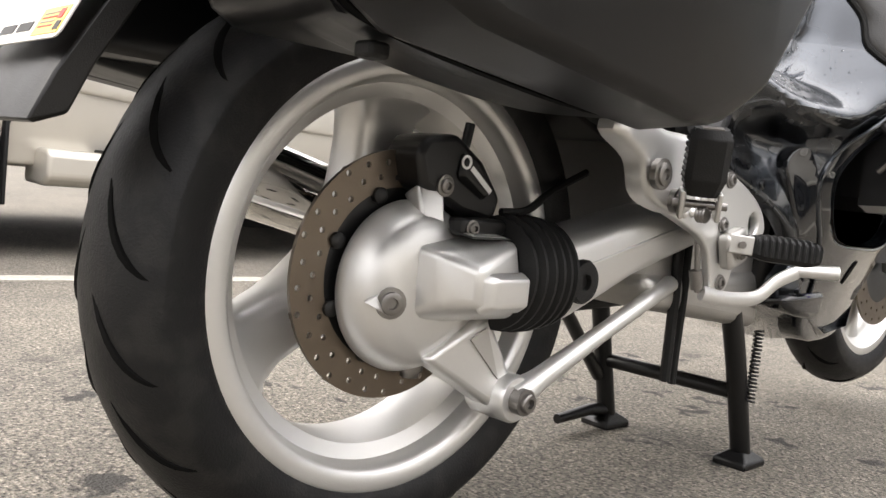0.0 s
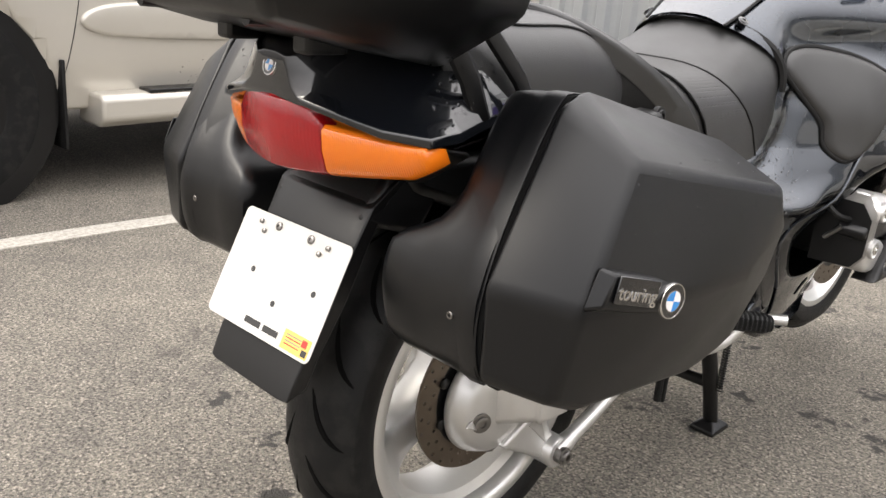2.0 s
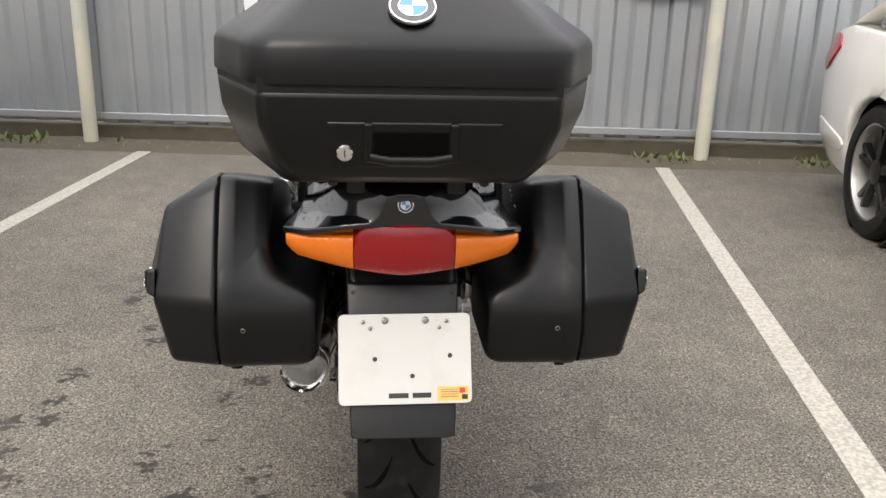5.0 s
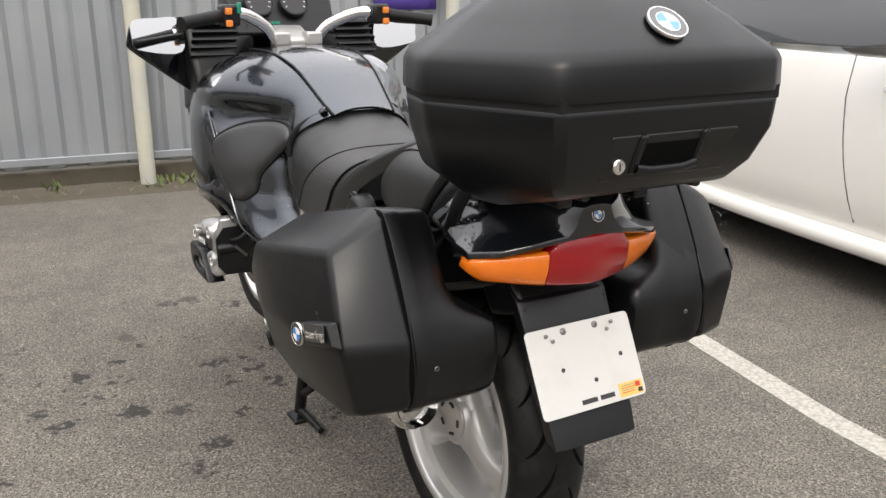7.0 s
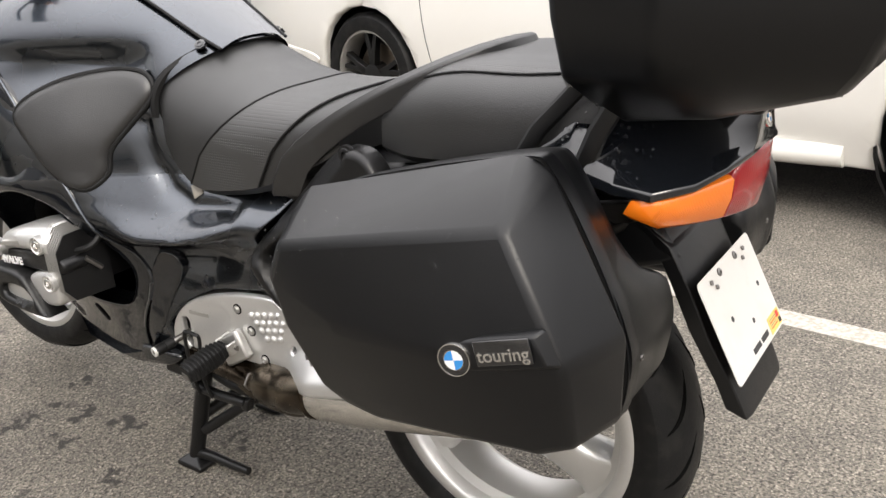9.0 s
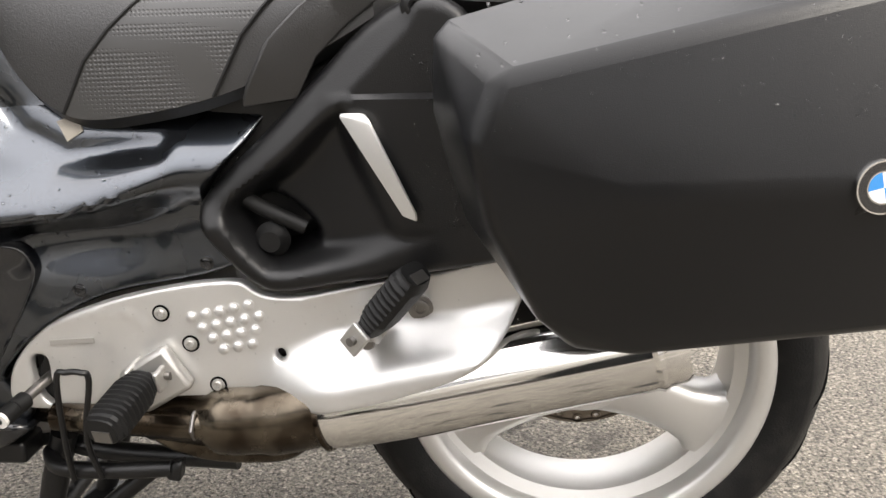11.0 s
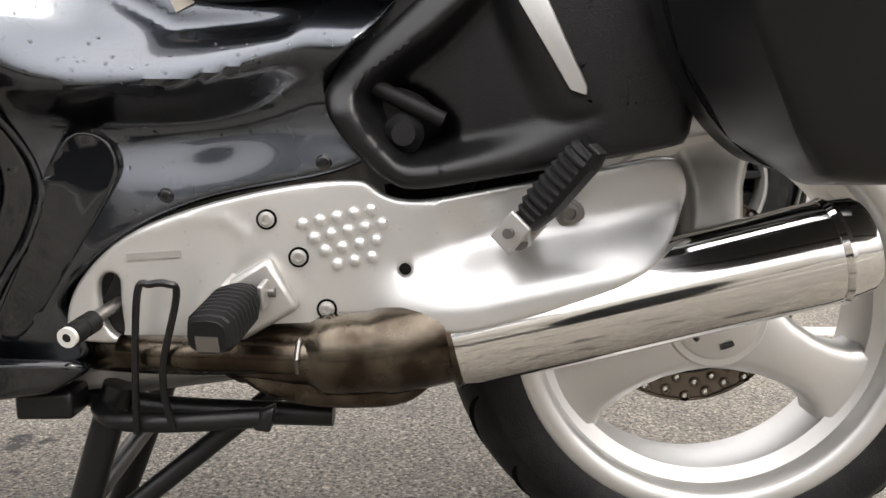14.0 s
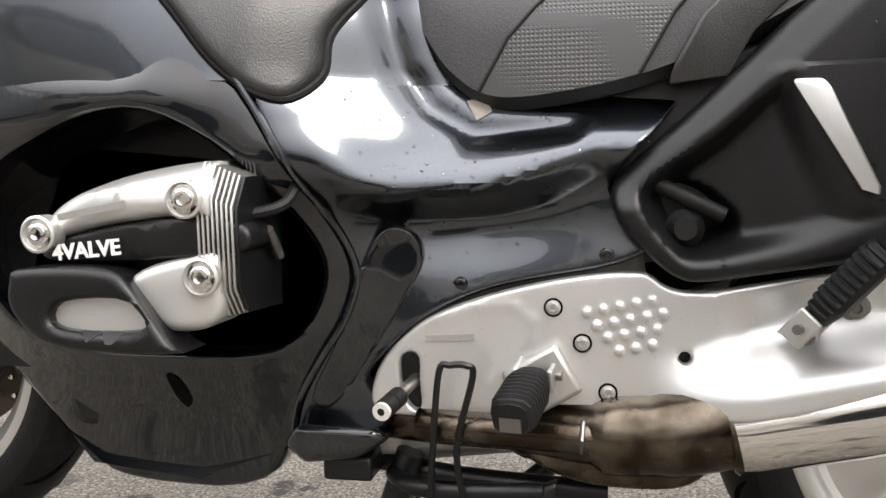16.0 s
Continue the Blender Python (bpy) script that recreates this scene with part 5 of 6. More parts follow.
def tail():
    # glossy tail cowl
    rows = []
    for y, w, zt, zb in ((-0.09, 0.165, 0.88, 0.80), (-0.17, 0.182, 0.905, 0.79), (-0.24, 0.198, 0.905, 0.778), (-0.295, 0.206, 0.895, 0.778), (-0.335, 0.165, 0.885, 0.786), (-0.36, 0.115, 0.875, 0.80), (-0.374, 0.06, 0.866, 0.81)):
        g = max(0.0, min(1.0, (-0.17 - y) / 0.11))
        shape = [(a + (c - a) * g, h + (e - h) * g) for (a, h), (c, e) in zip(((1.0, 0.0), (1.0, 0.12), (0.96, 0.3), (0.88, 0.55), (0.74, 0.8), (0.5, 0.95), (0.2, 1.0)), ((1.0, 0.0), (1.0, 0.10), (0.88, 0.17), (0.70, 0.32), (0.56, 0.62), (0.46, 0.92), (0.2, 1.0)))]
        rows.append([(q * w * a, y, zb + (zt - zb) * h) for q, pts in ((1, shape), (-1, shape[::-1])) for a, h in pts])
    cowl = part("tail_cowl", loft(bmesh.new(), rows), GLOSS, bike, "glossy black tail cowl", sharp=50, bevel=0.006)
    roundel((0, 0, 0), 0.013, pose(0, -0.374, 0.848) @ pose(0, 0, 0, 75, 0, 0), cowl)
    # tail light wraps round the cowl: red centre, amber ends
    def yl(x):
        return -0.372 + 0.075 * min(1, abs(x) / 0.2) ** 1.6
    def lens_mesh(xs, top, bot):
        bm = bmesh.new()
        loft(bm, [[(x, yl(x) + 0.03, top(x) - 0.004), (x, yl(x) - 0.001, top(x)), (x, yl(x) - 0.007, top(x) - 0.006), (x, yl(x) - 0.005 + 0.01 * 0, (top(x) + bot(x)) / 2), (x, yl(x) + 0.004, bot(x) + 0.005), (x, yl(x) + 0.012, bot(x)), (x, yl(x) + 0.04, bot(x) + 0.006)] for x in xs])
        return bm
    top_red = lambda x: 0.815 - 0.024 * max(0.0, min(1.0, (abs(x) - 0.062) / 0.02))
    top_amb = lambda x: 0.790 - 0.010 * (abs(x) - 0.08) / 0.12
    bot = lambda x: 0.722 + 0.018 * (abs(x) / 0.2) ** 1.5 + 0.012 * max(0, (abs(x) - 0.185) / 0.015)
    rl = part("tail_light", lens_mesh([-0.084 + 0.168 * k / 16 for k in range(17)], top_red, bot), RED_LENS, bike, "red ribbed tail light lens", sharp=70)
    for s in (-1, 1):
        part("indicator", lens_mesh([s * (0.0855 + 0.1145 * k / 12) for k in range(13)], top_amb, bot), AMBER_LENS, bike, "amber ribbed indicator lens", sharp=70)
    part("light_housing", hull([(x, y, z) for x, y, z in ((0.19, -0.28, 0.775), (-0.19, -0.28, 0.775), (0.19, -0.2, 0.76), (-0.19, -0.2, 0.76), (0.08, -0.33, 0.73), (-0.08, -0.33, 0.73), (0.1, -0.2, 0.70), (-0.1, -0.2, 0.70), (0.08, -0.34, 0.80), (-0.08, -0.34, 0.80))]), TRIM, bike, bevel=0.01)
    # mudguard and plate
    prof = [(-0.10, 0.75, 0.10), (-0.22, 0.73, 0.10), (-0.285, 0.68, 0.098), (-0.315, 0.62, 0.096), (-0.345, 0.55, 0.094), (-0.385, 0.48, 0.092), (-0.402, 0.44, 0.090)]
    bm = bmesh.new()
    loft(bm, [[(w, y + 0.03, z + 0.01), (w, y, z), (w * 0.8, y - 0.004, z), (-w * 0.8, y - 0.004, z), (-w, y, z), (-w, y + 0.03, z + 0.01), (-w + 0.006, y + 0.03, z + 0.008), (-w + 0.006, y + 0.008, z), (w - 0.006, y + 0.008, z), (w - 0.006, y + 0.03, z + 0.008)] for y, z, w in prof])
    part("mudguard", bm, TRIM, bike, "black plastic rear mudguard", bevel=0.003)
    part("mudguard_hood", hull([(x * w, y, z) for x in (-1, 1) for w, y, z in ((0.098, -0.30, 0.66), (0.09, -0.25, 0.73), (0.10, -0.14, 0.72), (0.10, -0.2, 0.63))]), TRIM, bike, bevel=0.01)
    # the plate, hung a little askew
    m = pose(0.003, -0.3545, 0.5675) @ pose(0, 0, 0, 90 - 26, 0, 0) @ pose(0, 0, 0.006, 0, 0, 0.6)
    bm = bmesh.new()
    out = []
    w, h, r = 0.1145, 0.0775, 0.009
    for cx, cy, a0 in ((w - r, h - r, 0), (-w + r, h - r, 90), (-w + r, -h + r, 180), (w - r, -h + r, 270)):
        out += [(cx + r * math.cos(radians(a0 + 18 * i)), cy + r * math.sin(radians(a0 + 18 * i))) for i in range(6)]
    loft(bm, [[Vector((x, y, 0)) for x, y in out], [Vector((x, y, 0.0016)) for x, y in out]])
    pl = part("plate", bm, PLATE, bike, "blank white plate with drilled holes", bevel=0.0005)
    pl.data.transform(m)

    def on(name, ob_m, bmx, material):
        o = part(name, bmx, material, pl)
        o.data.transform(m @ ob_m)
    for x, y in ((-0.052, 0.0), (0.078, 0.004), (0.012, -0.03)):
        on("drilled_hole", pose(x, y, 0.0018), lathe([(0.0042, -0.001), (0.0042, 0.0004), (0.001, 0.0004)], (0, 0, 0), 12, "z"), INK)
    for x, y in ((-0.034, 0.066), (0.036, 0.066)):
        on("plate_screw", pose(x, y, 0.0018), lathe([(0.006, 0), (0.006, 0.002), (0.0045, 0.003), (0.002, 0.003), (0.002, 0.001)], (0, 0, 0), 14, "z"), BOLT)
    for x, y in ((-0.072, 0.064), (0.073, 0.064), (-0.06, 0.053), (0.06, 0.053)):
        on("plate_stud", pose(x, y, 0.0018), lathe([(0.0035, 0), (0.0035, 0.003), (0.001, 0.004)], (0, 0, 0), 10, "z"), BOLT)
    for x, w2 in ((-0.012, 0.034), (0.028, 0.032)):
        on("printed_bar", pose(x, -0.063, 0.0018), block((0, 0, 0), (w2, 0.0085, 0.0006)), INK)
    on("sticker", pose(0.082, -0.061, 0.0019), block((0, 0, 0), (0.054, 0.025, 0.0006)), YELLOW)
    on("sticker_patch", pose(0.098, -0.056, 0.0024), block((0, 0, 0), (0.010, 0.009, 0.0005)), REDINK)
    on("sticker_patch", pose(0.102, -0.067, 0.0024), block((0, 0, 0), (0.010, 0.008, 0.0005)), INK)
    for k in range(4):
        on("sticker_bar", pose(0.076, -0.054 - 0.004 * k, 0.0024), block((0, 0, 0), (0.030, 0.0014, 0.0004)), REDINK if k % 2 else OLDPAINT)


tail()


# ---- wheels ----
def tyre_mesh(c, rim, out, half):
    prof = [(rim, -half * 0.86), (rim + 0.006, -half * 0.92), (rim + (out - rim) * 0.30, -half), (rim + (out - rim) * 0.52, -half * 0.985)]
    for k in range(-8, 9):
        a = k / 8
        prof.append((out - (out - rim) * 0.44 * abs(a) ** 2.3, half * 0.97 * a))
    prof += [(rim + (out - rim) * 0.52, half * 0.985), (rim + (out - rim) * 0.30, half), (rim + 0.006, half * 0.92), (rim, half * 0.86)]
    return lathe(prof, c, 96, close=True)


# tread is not cut: near-black bars carry the shade of the grooves
def grooves(c, rim, out, half, n, depth=0.0):
    bm = bmesh.new()
    for k in range(n):
        for s in (-1, 1):
            a0 = 2 * math.pi * (k + (0.5 if s > 0 else 0)) / n
            pts, rad = [], []
            for i in range(9):
                t = i / 8
                w = 0.10 + 0.76 * t
                r = out - (out - rim) * 0.44 * w ** 2.3 + depth
                a = a0 + 0.34 * t ** 0.8 + 0.05 * math.sin(3 * t)
                pts.append((c[0] + s * half * 0.97 * w, c[1] + r * math.cos(a), c[2] + r * math.sin(a)))
                rad.append(0.0064 * (0.35 + 0.65 * math.sin(math.pi * min(1, t * 0.9 + 0.08))))
            tube(pts, rad, 6, bm)
    return bm


def rear_wheel():
    R = 0.2415
    c = AXLE
    prof = [(R, -0.072), (R - 0.004, -0.0745), (R - 0.020, -0.073), (R - 0.026, -0.066), (R - 0.030, -0.048), (R - 0.046, -0.040), (R - 0.050, 0.0), (R - 0.046, 0.040), (R - 0.030, 0.048), (R - 0.026, 0.066), (R - 0.020, 0.073), (R - 0.004, 0.0745), (R, 0.072), (R - 0.008, 0.06), (R - 0.02, 0.0), (R - 0.008, -0.06)]
    rim = part("rear_wheel", lathe(prof, c, 96, close=True), SILVER, bike, "silver cast three-spoke rear wheel", sharp=50)
    part("hub", lathe([(0.060, -0.062), (0.064, -0.055), (0.066, -0.03), (0.07, 0.03), (0.06, 0.04)], c, 48), SILVER, rim)
    cap = part("hub_cap", lathe([(0.052, -0.060), (0.052, -0.064), (0.048, -0.066), (0.010, -0.067)], c, 48), SILVER, rim)
    for k in range(5):
        a = radians(-36 + 72 * k)
        pts = [(c[0] - 0.0672, c[1] + 0.036 * math.cos(a + d), c[2] + 0.036 * math.sin(a + d)) for d in (-0.22, -0.1, 0, 0.1, 0.22)]
        part("slot", tube(pts, 0.0035, 6), INK, rim)
    for ang in (89, 209, 329):
        a = radians(ang)
        u, v = Vector((0, math.cos(a), math.sin(a))), Vector((0, -math.sin(a), math.cos(a)))
        rows = []
        for r, w, t, x in ((0.035, 0.062, 0.046, -0.010), (0.06, 0.050, 0.046, -0.012), (0.09, 0.040, 0.042, -0.016), (0.12, 0.036, 0.038, -0.018), (0.15, 0.037, 0.036, -0.016), (0.175, 0.044, 0.036, -0.010), (0.19, 0.058, 0.040, -0.004), (0.203, 0.088, 0.044, 0.0)):
            cen = Vector(c) + u * r + Vector((x, 0, 0))
            ring = []
            for i in range(20):
                an = 2 * math.pi * i / 20
                ca, sa = math.cos(an), math.sin(an)
                ring.append(cen + v * w * math.copysign(abs(ca) ** 0.5, ca) + Vector((t * math.copysign(abs(sa) ** 0.5, sa), 0, 0)))
            rows.append(ring)
        part("spoke", loft(bmesh.new(), rows), SILVER, rim, "broad hollow cast spoke", sharp=60)
    ty = part("tyre", tyre_mesh(c, R - 0.003, 0.3215, 0.081), TYRE, rim, "black road tyre with slanting grooves", sharp=50)
    part("tread_groove", grooves(c, R, 0.3215, 0.081, 19, -0.0042), SHADE_BLACK, ty, kind="stuff")
    # brake disc with drilled ring
    holes = []
    for k in range(30):
        for j in range(2):
            a = 2 * math.pi * (k + 0.5 * j) / 30
            rr = (0.112, 0.130)[j] + 0.004 * math.sin(k * 2.1)
            holes.append(ring2((c[1] + rr * math.cos(a), c[2] + rr * math.sin(a)), 0.0036, 8))
    outer = ring2(c[1:], 0.1395, 72)
    dsk = part("brake_disc", panel(outer, lambda y, z: 0.0545, 1, 0.005, 0.012, holes=[ring2(c[1:], 0.098, 60)] + holes), DISC, rim, "drilled worn steel brake disc")
    md = dsk.modifiers.new("thick", "SOLIDIFY")
    md.thickness, md.offset = 0.004, -1
    part("disc_carrier", lathe([(0.101, 0.052), (0.101, 0.048), (0.085, 0.042), (0.06, 0.015)], (0, *c[1:]), 48), TRIM, rim)
    for k in range(8):
        a = radians(22 + 45 * k)
        part("disc_button", lathe([(0.009, 0.04), (0.009, 0.055), (0.006, 0.057), (0.002, 0.057)], (0.004, c[1] + 0.094 * math.cos(a), c[2] + 0.094 * math.sin(a)), 14), TRIM, rim)


rear_wheel()


def front_wheel():
    c, R = FRONT, 0.228
    prof = [(R, -0.05), (R - 0.004, -0.052), (R - 0.018, -0.05), (R - 0.026, -0.035), (R - 0.042, -0.02), (R - 0.042, 0.02), (R - 0.026, 0.035), (R - 0.018, 0.05), (R - 0.004, 0.052), (R, 0.05)]
    rim = part("front_wheel", lathe(prof, c, 72, close=True), SILVER, bike, "silver cast front wheel", sharp=50)
    part("hub", lathe([(0.045, -0.06), (0.05, -0.05), (0.05, 0.05), (0.045, 0.06)], c, 32), SILVER, rim)
    for ang in (30, 150, 270):
        a = radians(ang)
        u, v = Vector((0, math.cos(a), math.sin(a))), Vector((0, -math.sin(a), math.cos(a)))
        rows = []
        for r, w in ((0.03, 0.035), (0.08, 0.026), (0.14, 0.026), (0.17, 0.034), (0.19, 0.055)):
            cen = Vector(c) + u * r
            rows.append([cen + v * w * math.copysign(abs(math.cos(q)) ** 0.6, math.cos(q)) + Vector((0.024 * math.copysign(abs(math.sin(q)) ** 0.6, math.sin(q)), 0, 0)) for q in (2 * math.pi * i / 14 for i in range(14))])
        part("spoke", loft(bmesh.new(), rows), SILVER, rim)
    ty = part("tyre", tyre_mesh(c, R - 0.003, 0.300, 0.062), TYRE, rim, "black road tyre with slanting grooves", sharp=50)
    part("tread_groove", grooves(c, R, 0.300, 0.062, 14, -0.0042), SHADE_BLACK, ty, kind="stuff")
    for s in (-1, 1):
        holes = [ring2(((0.118 + 0.022 * (k % 2)) * math.cos(2 * math.pi * k / 40), (0.118 + 0.022 * (k % 2)) * math.sin(2 * math.pi * k / 40)), 0.004, 7) for k in range(40)]
        holes = [[(y + c[1], z + c[2]) for y, z in h] for h in holes]
        d = part("brake_disc", panel(ring2(c[1:], 0.152, 60), lambda y, z: 0.066, s, 0.005, 0.02, holes=[ring2(c[1:], 0.10, 40)] + holes), DISC, rim, "drilled steel brake disc")
        part("disc_carrier", lathe([(0.104, s * 0.064), (0.10, s * 0.060), (0.04, s * 0.056)], c, 40), TRIM, rim)
        part("fork_leg", rod((s * 0.095, 1.46, 0.34), (s * 0.095, 1.16, 0.98), 0.027), CAST, bike, "cast fork leg")
    part("front_mudguard", lathe([(0.318, -0.068), (0.322, -0.05), (0.325, 0.0), (0.322, 0.05), (0.318, 0.068), (0.314, 0.05), (0.319, 0), (0.314, -0.05)], c, 64, close=True), GLOSS, bike, "glossy black front mudguard")


front_wheel()


def keep_top(ob, c, z0):
    """Trims a turned ring to the part above a height."""
    bm = bmesh.new()
    bm.from_mesh(ob.data)
    bmesh.ops.bisect_plane(bm, geom=bm.verts[:] + bm.edges[:] + bm.faces[:], plane_co=(0, c[1], z0), plane_no=(0, -0.35, 1), clear_inner=True)
    bm.to_mesh(ob.data)
    bm.free()


keep_top(bpy.data.objects["front_mudguard"], FRONT, 0.45)


# ---- rear drive, right side ----
def final_drive():
    c = (0.0, 0.016, 0.309)
    body = part("final_drive", lathe([(0.092, 0.058), (0.096, 0.062), (0.0965, 0.068), (0.094, 0.076), (0.086, 0.094), (0.076, 0.104), (0.05, 0.110), (0.001, 0.113)], c, 64), SILVER, bike, "silver painted shaft drive housing", sharp=50)
    snout = hull([(x, y, z) for x, y, z in ((0.07, -0.02, 0.365), (0.135, -0.005, 0.355), (0.14, 0.0, 0.30), (0.08, -0.02, 0.27), (0.055, 0.105, 0.375), (0.15, 0.10, 0.37), (0.16, 0.105, 0.315), (0.15, 0.105, 0.285), (0.06, 0.105, 0.275), (0.165, 0.03, 0.34), (0.167, 0.03, 0.30))])
    part("snout", snout, SILVER, body, bevel=0.014, seg=4)
    part("snout_rib", hull([(0.160, 0.028, 0.338), (0.160, 0.103, 0.340), (0.160, 0.103, 0.292), (0.160, 0.028, 0.290), (0.172, 0.045, 0.330), (0.174, 0.102, 0.332), (0.174, 0.102, 0.302), (0.172, 0.045, 0.300)]), SILVER, body, bevel=0.006, seg=3)
    part("data_plate", block((0.122, 0.063, 0.3752), (0.045, 0.06, 0.001), turn(ry=8)), INK, body, "dark stamped data patch")
    part("data_patch", block((0.121, 0.063, 0.3760), (0.038, 0.052, 0.001), turn(ry=8)), SILVER, body)
    arm = hull([(x, y, z) for x in (0.075, 0.115) for y, z in ((0.01, 0.235), (0.105, 0.285), (0.165, 0.192), (0.15, 0.160), (0.13, 0.168))])
    part("torque_arm_lug", arm, SILVER, body, bevel=0.008, seg=3)
    part("lug_web", hull([(0.118, 0.075, 0.255), (0.118, 0.10, 0.268), (0.118, 0.128, 0.205), (0.112, 0.075, 0.255), (0.112, 0.10, 0.268), (0.112, 0.128, 0.205)]), CAST, body)
    part("lug_boss", lathe([(0.027, 0.07), (0.029, 0.074), (0.029, 0.128), (0.026, 0.132)], (0, 0.150, 0.182), 28), SILVER, body)
    bolt("link_bolt", (0.146, 0.150, 0.182), 0.012, body, (1, 0, 0), BOLT, 0.007)
    part("plug_recess", hull([(0.108, -0.085, 0.30), (0.108, -0.01, 0.288), (0.104, -0.045, 0.312), (0.112, -0.045, 0.284), (0.09, -0.04, 0.30)]), SILVER, body, bevel=0.003)
    bolt("filler_plug", (0.112, -0.044, 0.298), 0.0125, body, (1, -0.35, 0), BOLT, 0.004)
    bolt("drain_plug", (0.07, 0.03, 0.213), 0.011, body, (0, 0, -1), BOLT, 0.008)
    part("stay_rib", hull([(0.085, 0.0, 0.425), (0.095, 0.03, 0.425), (0.10, 0.0, 0.38), (0.105, 0.03, 0.38), (0.06, 0.0, 0.41), (0.06, 0.03, 0.41)]), SILVER, body, bevel=0.005)
    # rubber bellows
    prof = []
    for k in range(6):
        y = 0.103 + 0.015 * k
        r = 0.058 + 0.004 * math.sin(k / 5 * math.pi)
        prof += [(r, y), (r + 0.008, y + 0.005), (r + 0.008, y + 0.009), (r, y + 0.013)]
    part("bellows", lathe(prof, (0.108, 0.0, 0.330), 36, "y"), RUBBER, bike, "black rubber drive shaft bellows")
    # swing arm
    rows = []
    for y, z, hh, w in ((0.190, 0.324, 0.052, 0.046), (0.212, 0.332, 0.052, 0.048), (0.34, 0.372, 0.041, 0.044), (0.50, 0.412, 0.036, 0.04), (0.60, 0.43, 0.034, 0.036)):
        rows.append([(0.108 + w * math.copysign(abs(math.cos(q)) ** 0.45, math.cos(q)), y, z + hh * math.copysign(abs(math.sin(q)) ** 0.45, math.sin(q))) for q in (2 * math.pi * i / 20 for i in range(20))])
    arm = part("swing_arm", loft(bmesh.new(), rows), SILVER, bike, "silver cast swing arm", sharp=50)
    part("arm_rib", hull([(0.15, 0.20, 0.344), (0.15, 0.20, 0.336), (0.158, 0.21, 0.343), (0.148, 0.52, 0.424), (0.148, 0.52, 0.416)]), SILVER, arm, bevel=0.002)
    part("pivot_plug", lathe([(0.027, 0.14), (0.027, 0.16), (0.024, 0.164), (0.010, 0.164), (0.009, 0.158)], (0, 0.214, 0.327), 28), RUBBER, arm, "black plastic pivot plug")
    # torque link
    part("torque_link", tube([(0.125, 0.150, 0.182), (0.128, 0.19, 0.203), (0.13, 0.30, 0.252), (0.13, 0.46, 0.320)], [0.021, 0.014, 0.0115, 0.012], 14), SILVER, bike, "polished aluminium torque link")
    part("brake_line", tube(cr([(0.10, 0.12, 0.40), (0.105, 0.16, 0.405), (0.09, 0.22, 0.43), (0.08, 0.3, 0.46)], 5), 0.005, 8), RUBBER, bike)
    # caliper
    cal = part("brake_caliper", hull([(x, y, z) for x in (0.035, 0.095) for y, z in ((-0.012, 0.455), (0.0, 0.475), (0.045, 0.482), (0.090, 0.455), (0.125, 0.415), (0.115, 0.385), (0.06, 0.395), (0.0, 0.420))]), TRIM, bike, "black two-piston brake caliper", bevel=0.008, seg=3)
    part("caliper_face", hull([(0.096, 0.05, 0.465), (0.096, 0.105, 0.425), (0.096, 0.09, 0.41), (0.096, 0.045, 0.435), (0.103, 0.055, 0.457), (0.103, 0.097, 0.424), (0.103, 0.088, 0.416), (0.103, 0.052, 0.439)]), TRIM, cal, bevel=0.003)
    part("maker_mark", block((0.1035, 0.078, 0.434), (0.0012, 0.042, 0.006), turn(rx=-36)), WHITE, cal)
    part("maker_mark", lathe([(0.008, 0.0), (0.008, 0.001), (0.005, 0.001), (0.005, 0)], (0.1032, 0.052, 0.452), 20, close=True), WHITE, cal)
    bolt("caliper_bolt", (0.098, 0.03, 0.424), 0.009, cal, (1, 0, 0))
    part("bleed_nipple", rod((0.075, 0.075, 0.47), (0.075, 0.08, 0.497), 0.006), TRIM, cal)
    part("speed_sensor", hull([(x, y, z) for x in (0.10, 0.125) for y, z in ((0.035, 0.372), (0.035, 0.392), (0.10, 0.392), (0.11, 0.38), (0.09, 0.366))]), TRIM, cal, bevel=0.004)
    bolt("sensor_bolt", (0.126, 0.05, 0.381), 0.007, cal, (1, 0, 0))
    part("overflow_hose", tube([(0.13, 0.47, 0.40), (0.128, 0.478, 0.30), (0.125, 0.485, 0.175)], 0.008, 8), RUBBER, bike)
    part("overflow_hose", tube([(0.13, 0.495, 0.40), (0.13, 0.50, 0.30), (0.128, 0.50, 0.17)], 0.006, 8), RUBBER, bike)


final_drive()


